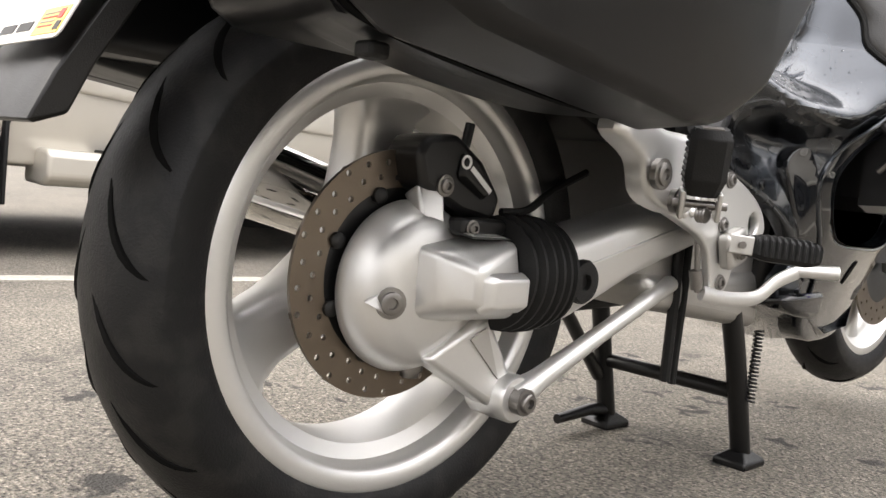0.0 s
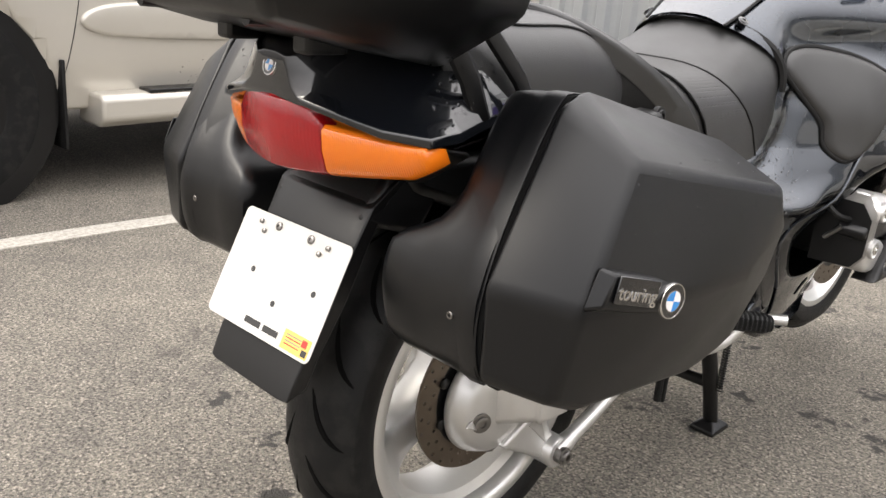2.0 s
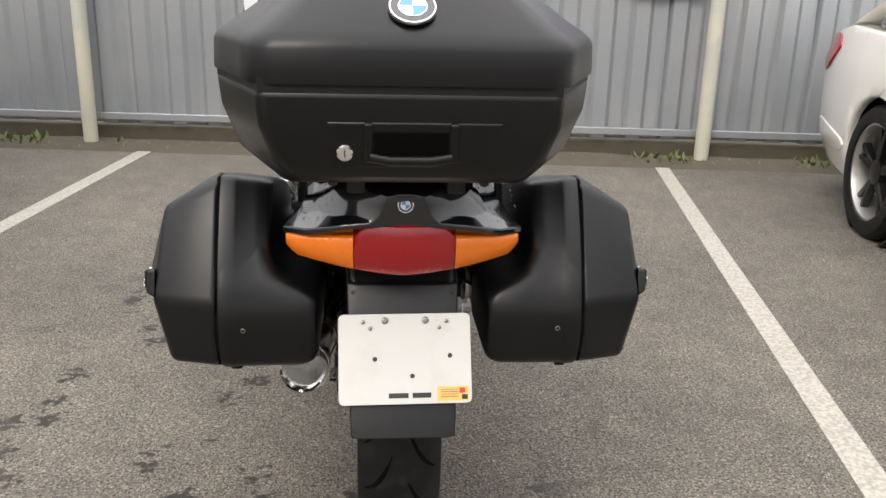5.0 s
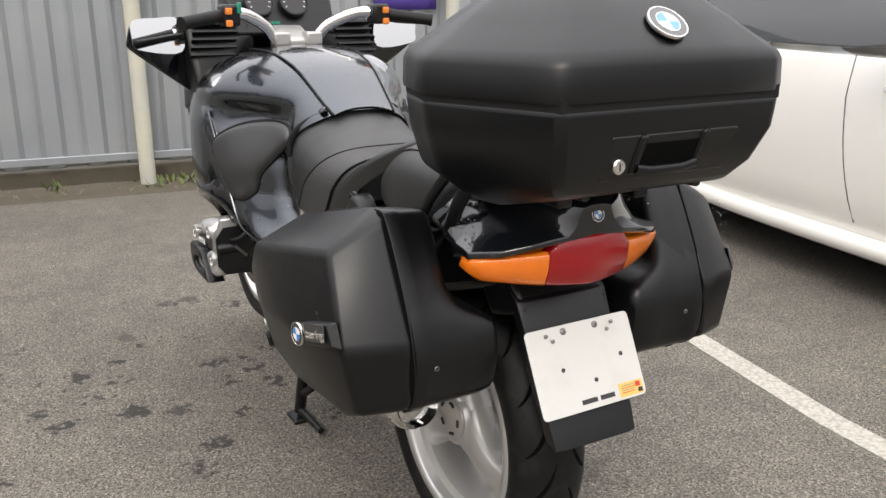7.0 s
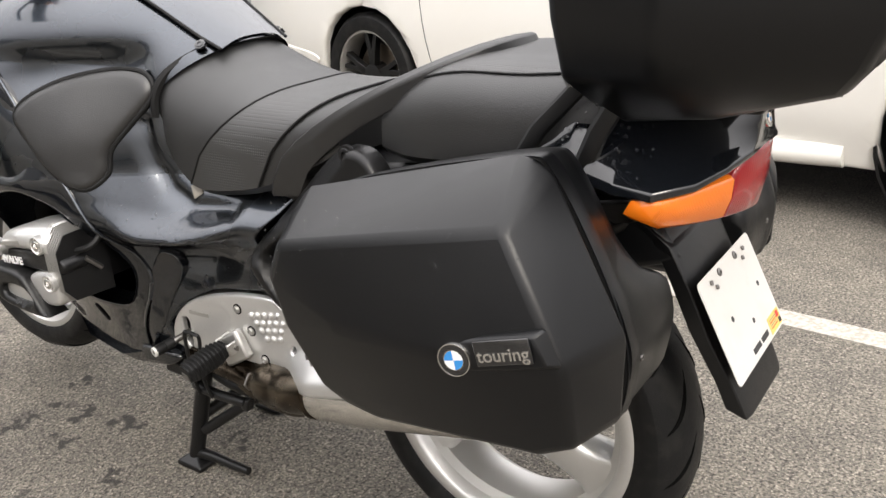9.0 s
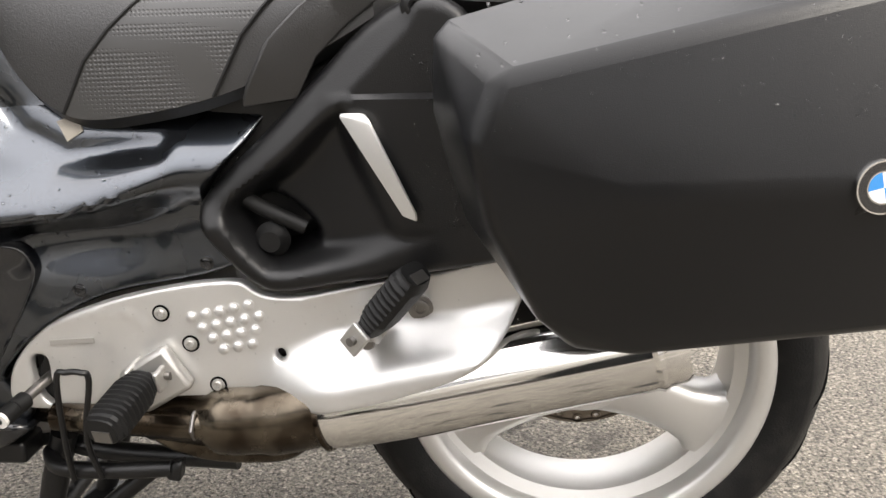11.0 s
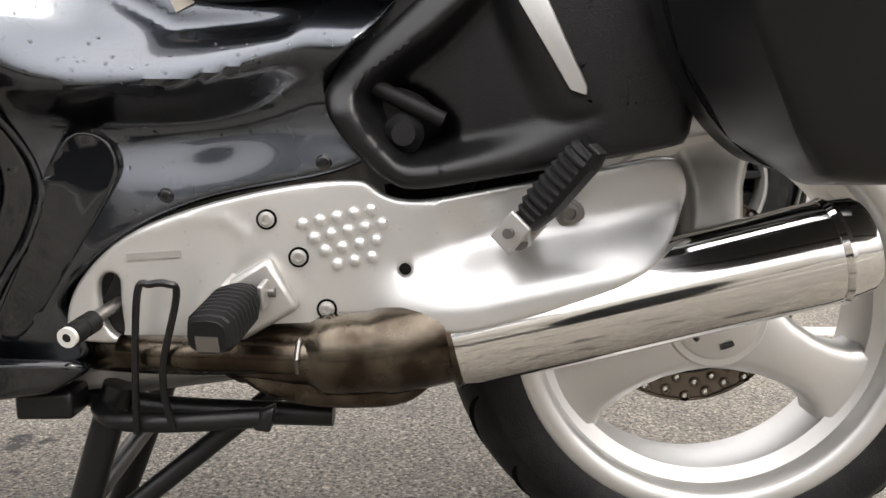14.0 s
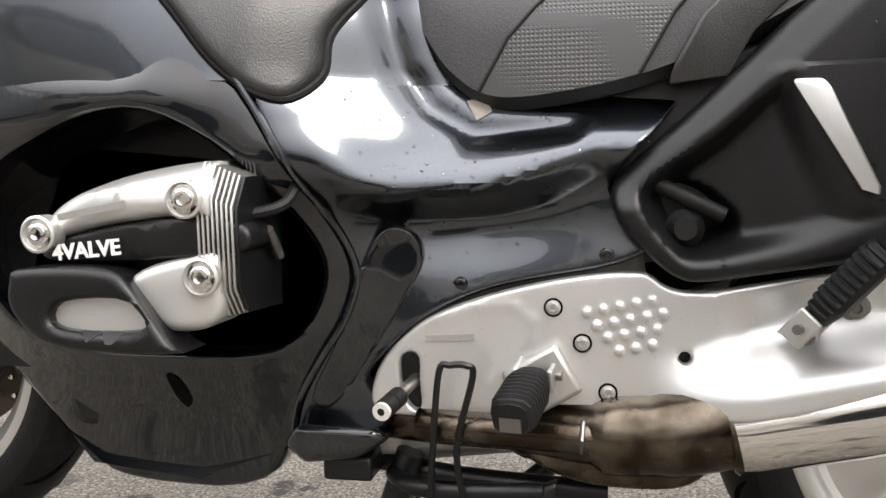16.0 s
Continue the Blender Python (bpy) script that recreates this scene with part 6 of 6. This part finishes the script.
# ---- silencer, left side ----
def exhaust():
    a, b = Vector((-0.186, 0.325, 0.322)), Vector((-0.195, -0.054, 0.414))
    def oval(p, d, r, k=1.0):
        up = Vector((0, 0, 1))
        up = (up - d * up.dot(d)).normalized()
        sd = d.cross(up)
        return [p + r * (math.cos(q) * sd * k + math.sin(q) * up) for q in (2 * math.pi * i / 40 for i in range(40))]
    d = (b - a).normalized()
    can = part("silencer", loft(bmesh.new(), [oval(a, d, 0.043), oval(a + d * 0.02, d, 0.047), oval(a + d * 0.12, d, 0.052), oval(b - d * 0.02, d, 0.0535), oval(b, d, 0.0525)]), CHROME, bike, "chrome silencer with bright reflections", sharp=50)
    part("end_band", loft(bmesh.new(), [oval(b - d * 0.002, d, 0.0535), oval(b + d * 0.004, d, 0.0555), oval(b + d * 0.009, d, 0.0535)]), CHROME, can)
    part("end_cap", loft(bmesh.new(), [oval(b + d * 0.009, d, 0.0525), oval(b + d * 0.030, d, 0.050), oval(b + d * 0.036, d, 0.046), oval(b + d * 0.032, d, 0.042), oval(b - d * 0.01, d, 0.038)]), CHROME, can)
    part("outlet", loft(bmesh.new(), [oval(b - d * 0.005, d, 0.037), oval(b + d * 0.0, d, 0.036)]), INK, can)
    part("weld_bead", loft(bmesh.new(), [oval(a - d * 0.004, d, 0.043), oval(a, d, 0.0475), oval(a + d * 0.005, d, 0.046)]), PIPE, can, "rusty weld bead")
    part("collector", tube(cr([(-0.187, 0.328, 0.328), (-0.188, 0.39, 0.316), (-0.185, 0.45, 0.312), (-0.17, 0.54, 0.312), (-0.16, 0.62, 0.312), (-0.13, 0.72, 0.31)], 5), [0.046] * 6 + [0.043] * 5 + [0.034] * 5 + [0.027] * 10, 20), PIPE, bike, "heat-stained steel collector pipe")
    part("heat_shield", panel(smooth2([(0.340, 0.295), (0.352, 0.309), (0.42, 0.306), (0.50, 0.303), (0.60, 0.304), (0.60, 0.298), (0.548, 0.290), (0.515, 0.270), (0.461, 0.256), (0.385, 0.256), (0.350, 0.272)], 4), lambda y, z: 0.20, -1, 0.02, 0.02, edge=0.014), PIPE, bike, "stained exhaust cover plate")
    part("header_pipe", tube(cr([(-0.196, 0.345, 0.317), (-0.203, 0.39, 0.316), (-0.202, 0.46, 0.313), (-0.196, 0.54, 0.314), (-0.186, 0.66, 0.316)], 5), 0.0185, 18), PIPE, bike, "heat-stained steel header pipe")
    for y0 in (0.375, 0.475):
        part("pipe_clamp", tube([(-0.1845, y0, 0.335), (-0.212, y0 + 0.001, 0.331), (-0.2225, y0 + 0.002, 0.316), (-0.212, y0 + 0.003, 0.300)], 0.0028, 8), BOLT, bike)
    part("sump", hull([(x, y, z) for x in (-0.13, 0.13) for y, z in ((0.40, 0.33), (0.42, 0.28), (0.62, 0.255), (0.75, 0.24), (0.75, 0.34))]), CAST, bike, bevel=0.02, seg=3)
    part("gearbox", hull([(x, y, z) for x in (-0.12, 0.12) for y, z in ((0.38, 0.34), (0.42, 0.55), (1.0, 0.60), (1.05, 0.30), (0.5, 0.28))]), CAST, bike, bevel=0.03, seg=3)
    part("frame_box", hull([(x, y, z) for x in (-0.14, 0.14) for y, z in ((-0.1, 0.78), (0.10, 0.60), (0.36, 0.52), (0.56, 0.55), (0.56, 0.72), (0.2, 0.74))]), TRIM, bike, bevel=0.02)
    part("inner_guard", hull([(x, y, z) for x in (-0.11, 0.11) for y, z in ((-0.24, 0.74), (-0.22, 0.69), (0.05, 0.685), (0.25, 0.62), (0.33, 0.5), (0.36, 0.52), (0.2, 0.74))]), TRIM, bike, bevel=0.02)
    part("engine_block", hull([(x, y, z) for x in (-0.15, 0.15) for y, z in ((0.72, 0.30), (0.72, 0.62), (1.12, 0.66), (1.2, 0.45), (1.12, 0.28))]), TRIM, bike, bevel=0.02)
    part("shock_spring", tube([(0.02 + 0.03 * math.cos(k * 0.7), 0.22 + 0.03 * math.sin(k * 0.7), 0.42 + 0.0035 * k) for k in range(64)], 0.006, 6), BOLT, bike)


exhaust()


# ---- cylinder heads ----
def head(s):
    base = [(0.825, 0.47), (0.82, 0.555), (0.828, 0.607), (0.85, 0.615), (0.93, 0.602), (0.995, 0.578), (1.022, 0.555), (1.03, 0.50), (1.012, 0.46), (0.97, 0.448), (0.88, 0.445)]
    ctr = Vector((0.91, 0.53))
    def ring(x, k, pts=base):
        return [Vector((s * x, ctr.x + (y - ctr.x) * k, ctr.y + (z - ctr.y) * k)) for y, z in pts]
    hd = part("cylinder_head", loft(bmesh.new(), [ring(0.15, 0.9), ring(0.29, 0.92), ring(0.292, 0.97), ring(0.30, 0.97)]), TRIM, bike, "dark cast cylinder head with silver covers")
    # cooling fins at the rear end
    for k in range(9):
        y = 0.806 + 0.0050 * k
        lo, hi = 0.462 - 0.0012 * k, 0.598 + 0.002 * k
        # rearmost fin is black: the dark between fins is put into its colour
        part("fin", hull([(s * x, y + d, z) for d in (0, 0.0022) for x, z in ((0.24, lo), (0.325, lo + 0.004), (0.345, lo + 0.03), (0.347, hi - 0.03), (0.325, hi), (0.24, hi + 0.004))]), CAST if k else TRIM, hd)
    up = [(0.832, 0.56), (0.836, 0.606), (0.85, 0.615), (0.93, 0.602), (0.995, 0.578), (1.026, 0.553), (1.026, 0.535), (0.95, 0.553), (0.86, 0.562)]
    dn = [(0.828, 0.462), (0.826, 0.525), (0.86, 0.523), (0.905, 0.512), (0.925, 0.495), (0.90, 0.462), (0.875, 0.447)]
    f1 = lambda y, z: 0.352 - 0.9 * max(0.0, z - 0.585) - 0.15 * max(0, y - 0.93)
    part("head_cover", panel(smooth2(up, 3), f1, s, 0.05, 0.08, edge=0.016), SILVER, hd, "silver valve cover")
    part("head_cover", panel(smooth2(dn, 3), lambda y, z: 0.348, s, 0.05, 0.08, edge=0.012), SILVER, hd, "silver valve cover")
    mid = [(0.795, 0.524), (0.795, 0.555), (0.86, 0.563), (0.95, 0.553), (1.03, 0.533), (1.03, 0.515), (0.94, 0.516), (0.86, 0.522)]
    part("cover_band", panel(mid, lambda y, z: 0.345 - 0.1 * max(0, y - 0.9), s, 0.05, 0.015, edge=0.006), TRIM, hd, "black rubber cover band")
    guard = [(1.032, 0.512), (0.94, 0.512), (0.91, 0.49), (0.875, 0.44), (0.86, 0.43), (0.93, 0.428), (1.01, 0.437), (1.045, 0.47), (1.045, 0.50)]
    slot = smooth2([(0.99, 0.478), (0.93, 0.482), (0.905, 0.468), (0.905, 0.452), (0.97, 0.45), (1.0, 0.458)], 3)
    part("head_guard", panel(smooth2(guard, 3), lambda y, z: 0.366, s, 0.04, 0.08, holes=[slot], edge=0.01), TRIM, hd, "black plastic valve cover guard")
    part("guard_fill", panel(slot, lambda y, z: 0.352, s, 0.01, 0.03), SILVER, hd)
    for y, z in ((0.858, 0.578), (0.844, 0.503), (1.016, 0.545)):
        part("bolt_recess", lathe([(0.019, 0.335 * s), (0.019, 0.3535 * s), (0.0165, 0.355 * s), (0.0145, 0.349 * s)], (0, y, z), 24), SILVER, hd)
        bolt("head_bolt", (s * 0.3515, y, z), 0.011, hd, (s, 0, 0), CHROME, 0.005)
    m = side_pose(s, 0.3485, 0.966, 0.5285, 0, 0)
    words("lettering", "4VALVE", 0.022, m @ pose(0, 0, 0, 0, 0, 5 if s < 0 else -5), WHITE, hd, 0.0008, bold=0.0006)
    words_bar = block((s * 0.3535, 0.955, 0.568), (0.001, 0.075, 0.007), turn(rx=-10))
    part("cast_bar", words_bar, CAST, hd)
    part("cable", tube(cr([(s * 0.31, 0.80, 0.56), (s * 0.29, 0.77, 0.57), (s * 0.25, 0.77, 0.60), (s * 0.20, 0.80, 0.61)], 5), 0.006, 8), RUBBER, bike)
    part("fuel_rail", rod((s * 0.27, 0.785, 0.515), (s * 0.30, 0.785, 0.545), 0.005), BOLT, bike)
    hd.location = (s * 0.003, -0.011, -0.001)
    part("cylinder", lathe([(0.062, s * (0.13 + 0.012 * k) + s * (0.004 if j else 0)) if j < 2 else (0.055, s * (0.13 + 0.012 * k + 0.006)) for k in range(10) for j in range(3)], (0, 0.92, 0.53), 32), CAST, bike)


head(-1)
head(1)


# ---- stands ----
def stands():
    st = part("centre_stand", tube(cr([(0.115, 0.68, 0.27), (0.115, 0.72, 0.18), (0.112, 0.785, 0.02)], 4), 0.017, 14), TRIM, bike, "black steel centre stand on the ground")
    part("leg", tube(cr([(-0.145, 0.68, 0.27), (-0.148, 0.71, 0.18), (-0.15, 0.76, 0.02)], 4), 0.017, 14), TRIM, st)
    part("cross_tube", rod((0.114, 0.742, 0.13), (-0.149, 0.727, 0.13), 0.013), TRIM, st)
    part("brace", rod((-0.15, 0.715, 0.10), (-0.10, 0.52, 0.245), 0.012), TRIM, st)
    for x, y in ((0.112, 0.785), (-0.15, 0.76)):
        part("foot", hull([(x + a, y + b, z) for a in (-0.03, 0.03) for b in (-0.04, 0.035) for z in (0.0, 0.012)] + [(x, y, 0.035)]), TRIM, st, bevel=0.003)
    part("tang", tube([(-0.15, 0.76, 0.03), (-0.15, 0.70, 0.035), (-0.145, 0.60, 0.030)], [0.014, 0.011, 0.009], 10), TRIM, st)
    part("foot_lever", tube(cr([(-0.15, 0.70, 0.245), (-0.185, 0.67, 0.243), (-0.19, 0.60, 0.242), (-0.19, 0.52, 0.246)], 4), 0.0105, 12), TRIM, st, "black foot lever bar")
    part("lever_end", hull([(-0.20, 0.528, 0.235), (-0.18, 0.528, 0.235), (-0.20, 0.505, 0.26), (-0.18, 0.505, 0.26), (-0.20, 0.51, 0.232), (-0.18, 0.51, 0.232), (-0.19, 0.53, 0.252)]), TRIM, st, bevel=0.003)
    part("stand_spring", tube([(0.135 + 0.007 * math.cos(k * 1.1), 0.745 + 0.007 * math.sin(k * 1.1), 0.24 - 0.0011 * k) for k in range(110)], 0.002, 5), TRIM, st)
    part("wire_loop", tube(cr([(-0.20, 0.645, 0.235), (-0.215, 0.638, 0.30), (-0.225, 0.628, 0.385), (-0.225, 0.615, 0.393), (-0.225, 0.598, 0.393), (-0.22, 0.592, 0.38), (-0.212, 0.612, 0.30), (-0.20, 0.608, 0.238)], 5), 0.0038, 8), TRIM, bike, "bent black wire loop of the side stand")
    part("side_stand", tube(cr([(-0.12, 0.72, 0.25), (-0.14, 0.62, 0.24), (-0.15, 0.45, 0.235)], 4), 0.013, 12), TRIM, bike, "folded black side stand")
    part("stand_bracket", block((-0.15, 0.75, 0.255), (0.05, 0.06, 0.03)), TRIM, bike, bevel=0.005)


stands()


# ---- cockpit ----
def cockpit():
    for s in (-1, 1):
        bar = part("handlebar", tube(cr([(s * 0.06, 1.06, 1.075), (s * 0.10, 1.04, 1.12), (s * 0.18, 0.99, 1.155), (s * 0.25, 0.95, 1.15)], 5), 0.017, 12), CHROME, bike, "polished handlebar half")
        part("clamp", hull([(s * 0.05 + a, 1.06 + b, 1.06 + c) for a in (-0.025, 0.025) for b in (-0.03, 0.02) for c in (0.0, 0.04)]), CAST, bar, bevel=0.006)
        part("grip", tube([(s * 0.25, 0.95, 1.15), (s * 0.30, 0.925, 1.143), (s * 0.36, 0.895, 1.134), (s * 0.372, 0.889, 1.132)], [0.018, 0.017, 0.017, 0.019], 14), RUBBER, bar, "black rubber grip")
        part("lever", tube(cr([(s * 0.24, 0.985, 1.14), (s * 0.30, 0.985, 1.13), (s * 0.37, 0.95, 1.125)], 4), 0.007, 8), TRIM, bar)
        part("switch_box", hull([(s * 0.225 + a, 0.96 + b, 1.15 + c) for a in (-0.025, 0.025) for b in (-0.03, 0.03) for c in (-0.028, 0.03)]), TRIM, bar, bevel=0.008)
        for dz, mt in ((0.012, ORANGE), (-0.02, ORANGE)):
            part("switch", block((s * 0.235, 0.925, 1.15 + dz), (0.018, 0.012, 0.018)), mt, bar, "orange rocker switch", bevel=0.003)
        if s < 0:
            part("switch", block((-0.205, 0.93, 1.17), (0.012, 0.012, 0.03)), GREEN, bar, "green switch", bevel=0.003)
        # fairing shoulder with louvres and mirror
        part("cockpit_shoulder", hull([(s * x, y, z) for x, y, z in ((0.10, 1.14, 1.13), (0.10, 1.14, 0.98), (0.30, 1.17, 1.00), (0.30, 1.19, 1.14), (0.28, 1.10, 0.90), (0.20, 1.45, 1.15), (0.10, 1.5, 0.9), (0.28, 1.35, 0.85))]), TRIM, bike, "matt black cockpit panel with louvres", bevel=0.015, seg=3)
        for k in range(5):
            part("louvre", block((s * (0.215 + 0.004 * k), 1.148 - 0.002 * k, 1.12 - 0.022 * k), (0.13, 0.03, 0.006), turn(rx=-25, rz=s * 6)), TRIM, bike)
        pod = part("mirror_pod", hull([(s * x, y, z) for x, y, z in ((0.30, 1.19, 1.15), (0.30, 1.20, 1.02), (0.455, 1.18, 1.13), (0.47, 1.19, 1.06), (0.44, 1.19, 1.035), (0.36, 1.32, 1.12), (0.30, 1.35, 1.0), (0.26, 1.22, 0.90), (0.43, 1.28, 1.08))]), GLOSS, bike, "glossy black mirror pod", bevel=0.012, seg=3)
        m = Matrix.Translation((s * 0.383, 1.166, 1.090)) @ turn(rz=-s * 4) @ turn(rx=82)
        bm = bmesh.new()
        o = [Vector((x, y, 0)) for x, y in smooth2([(-0.068, -0.045), (0.055, -0.036), (0.070, 0.0), (0.064, 0.044), (0.0, 0.052), (-0.066, 0.046)] if s > 0 else [(0.068, -0.045), (-0.055, -0.036), (-0.070, 0.0), (-0.064, 0.044), (0.0, 0.052), (0.066, 0.046)], 5)]
        loft(bm, [o, [v + Vector((0, 0, 0.004)) for v in o]])
        g = part("mirror", bm, MIRROR, pod, "mirror glass reflecting the bright sky")
        g.data.transform(m)
        # windscreen foot shroud
    dash = part("dashboard", hull([(x, y, z) for x, y, z in ((-0.16, 1.13, 1.09), (0.16, 1.13, 1.09), (-0.17, 1.20, 1.22), (0.17, 1.20, 1.22), (-0.15, 1.35, 1.22), (0.15, 1.35, 1.22), (-0.15, 1.35, 1.0), (0.15, 1.35, 1.0))]), TRIM, bike, "black instrument panel", bevel=0.01)
    for x in (-0.075, 0.035):
        dm = Matrix.Translation((x, 1.158, 1.185)) @ turn(rx=90 - 28)
        o = part("dial", lathe([(0.045, -0.01), (0.045, 0.004), (0.040, 0.005), (0.039, 0.0)], (0, 0, 0), 32, "z"), TRIM, dash, "round instrument dial")
        o.data.transform(dm)
        o = part("dial_face", lathe([(0.039, 0.0), (0.039, 0.001)], (0, 0, 0), 32, "z"), INK, dash)
        o.data.transform(dm)
        for k in range(9):
            o = part("dial_tick", block((0, 0.032, 0.0015), (0.002, 0.007, 0.0006), None), WHITE, dash)
            o.data.transform(dm @ turn(rz=120 - 30 * k))
    for x, mt in ((-0.06, REDINK), (-0.045, GREEN), (-0.03, GREEN)):
        part("warning_lamp", block((x, 1.128, 1.125), (0.012, 0.006, 0.008)), mt, dash)
    part("ignition_column", hull([(x, y, z) for x in (-0.05, 0.05) for y, z in ((1.05, 1.05), (1.05, 1.08), (1.15, 1.12), (1.15, 1.05))]), CAST, bike, bevel=0.008)
    part("nose_fairing", hull([(x * w, y, z) for x in (-1, 1) for w, y, z in ((0.24, 1.40, 0.62), (0.28, 1.36, 0.85), (0.22, 1.45, 1.10), (0.12, 1.60, 0.95), (0.10, 1.60, 0.75))]), GLOSS, bike, "glossy black nose fairing", bevel=0.03, seg=3)


cockpit()


# ---- rain drops left on the bodywork ----
def drops():
    water = bpy.data.materials.new("water")
    water.use_nodes = True
    wb = water.node_tree.nodes["Principled BSDF"]
    wb.inputs["Transmission Weight"].default_value, wb.inputs["Roughness"].default_value, wb.inputs["IOR"].default_value = 1.0, 0.02, 1.33
    rng = random.Random(11)
    bm = bmesh.new()

    def drop(c, nrm, r):
        nrm = nrm.normalized()
        a = nrm.orthogonal().normalized()
        b = nrm.cross(a)
        st = rng.uniform(0.85, 1.3)
        rows = []
        for h, k in ((-0.1, 1.0), (0.35, 0.85), (0.6, 0.5)):
            rows.append([bm.verts.new(c + nrm * r * h + r * k * (math.cos(q) * a * st + math.sin(q) * b)) for q in (2 * math.pi * i / 7 for i in range(7))])
        for p, q in zip(rows, rows[1:]):
            for i in range(7):
                bm.faces.new((p[i], p[(i + 1) % 7], q[(i + 1) % 7], q[i]))
        bm.faces.new(rows[-1])

    for s in (-1, 1):
        for _ in range(330):
            y, z = rng.uniform(0.36, 0.72), rng.uniform(0.46, 0.70)
            if z < 0.50 + 0.0 * y or rng.random() < 0.3 * (z < 0.58):
                continue
            e = 0.002
            x = flank_cut(y, z)
            nrm = Vector((s, -(flank_cut(y + e, z) - x) / e, -(flank_cut(y, z + e) - x) / e))
            drop(Vector((s * x, y, z)), nrm, rng.choice((0.0008, 0.001, 0.0013, 0.0019)))
        for _ in range(130):
            y, z = rng.uniform(0.11, 0.20), rng.uniform(0.56, 0.74)
            x = 0.205 + 0.03 * max(0.0, (0.30 - y) / 0.2) * (1 if z < 0.7 else 0.3)
            drop(Vector((s * x, y, z)), Vector((s, 0, 0)), rng.choice((0.0012, 0.0016, 0.0022)))
        for _ in range(160):
            y, z = rng.uniform(-0.25, 0.12), rng.uniform(0.70, 0.80)
            drop(Vector((s * (0.452 - 0.25 * max(0, z - 0.75)), y, z)), Vector((s, 0, 0.3)), rng.choice((0.0008, 0.0011, 0.0015)))
        for _ in range(90):
            y, z = rng.uniform(-0.29, -0.12), rng.uniform(0.80, 0.89)
            w = spline(-y, (0.09, 0.17, 0.24, 0.295), (0.165, 0.182, 0.198, 0.206))
            drop(Vector((s * w * (0.97 - 1.1 * max(0, z - 0.80)), y, z)), Vector((s, 0, 0.6)), rng.choice((0.001, 0.0016, 0.0024)))
    for _ in range(140):
        y, z = rng.uniform(0.08, 0.68), rng.uniform(0.36, 0.47)
        if z < 0.515 - 0.1 * (y - 0.1) - 0.09 * 0:
            drop(Vector((-0.1875, y, z)), Vector((-1, 0, 0)), rng.choice((0.0006, 0.0009, 0.0013)))
    part("water_drop", bm, water, bike, "small clear rain drops", kind="stuff")


drops()
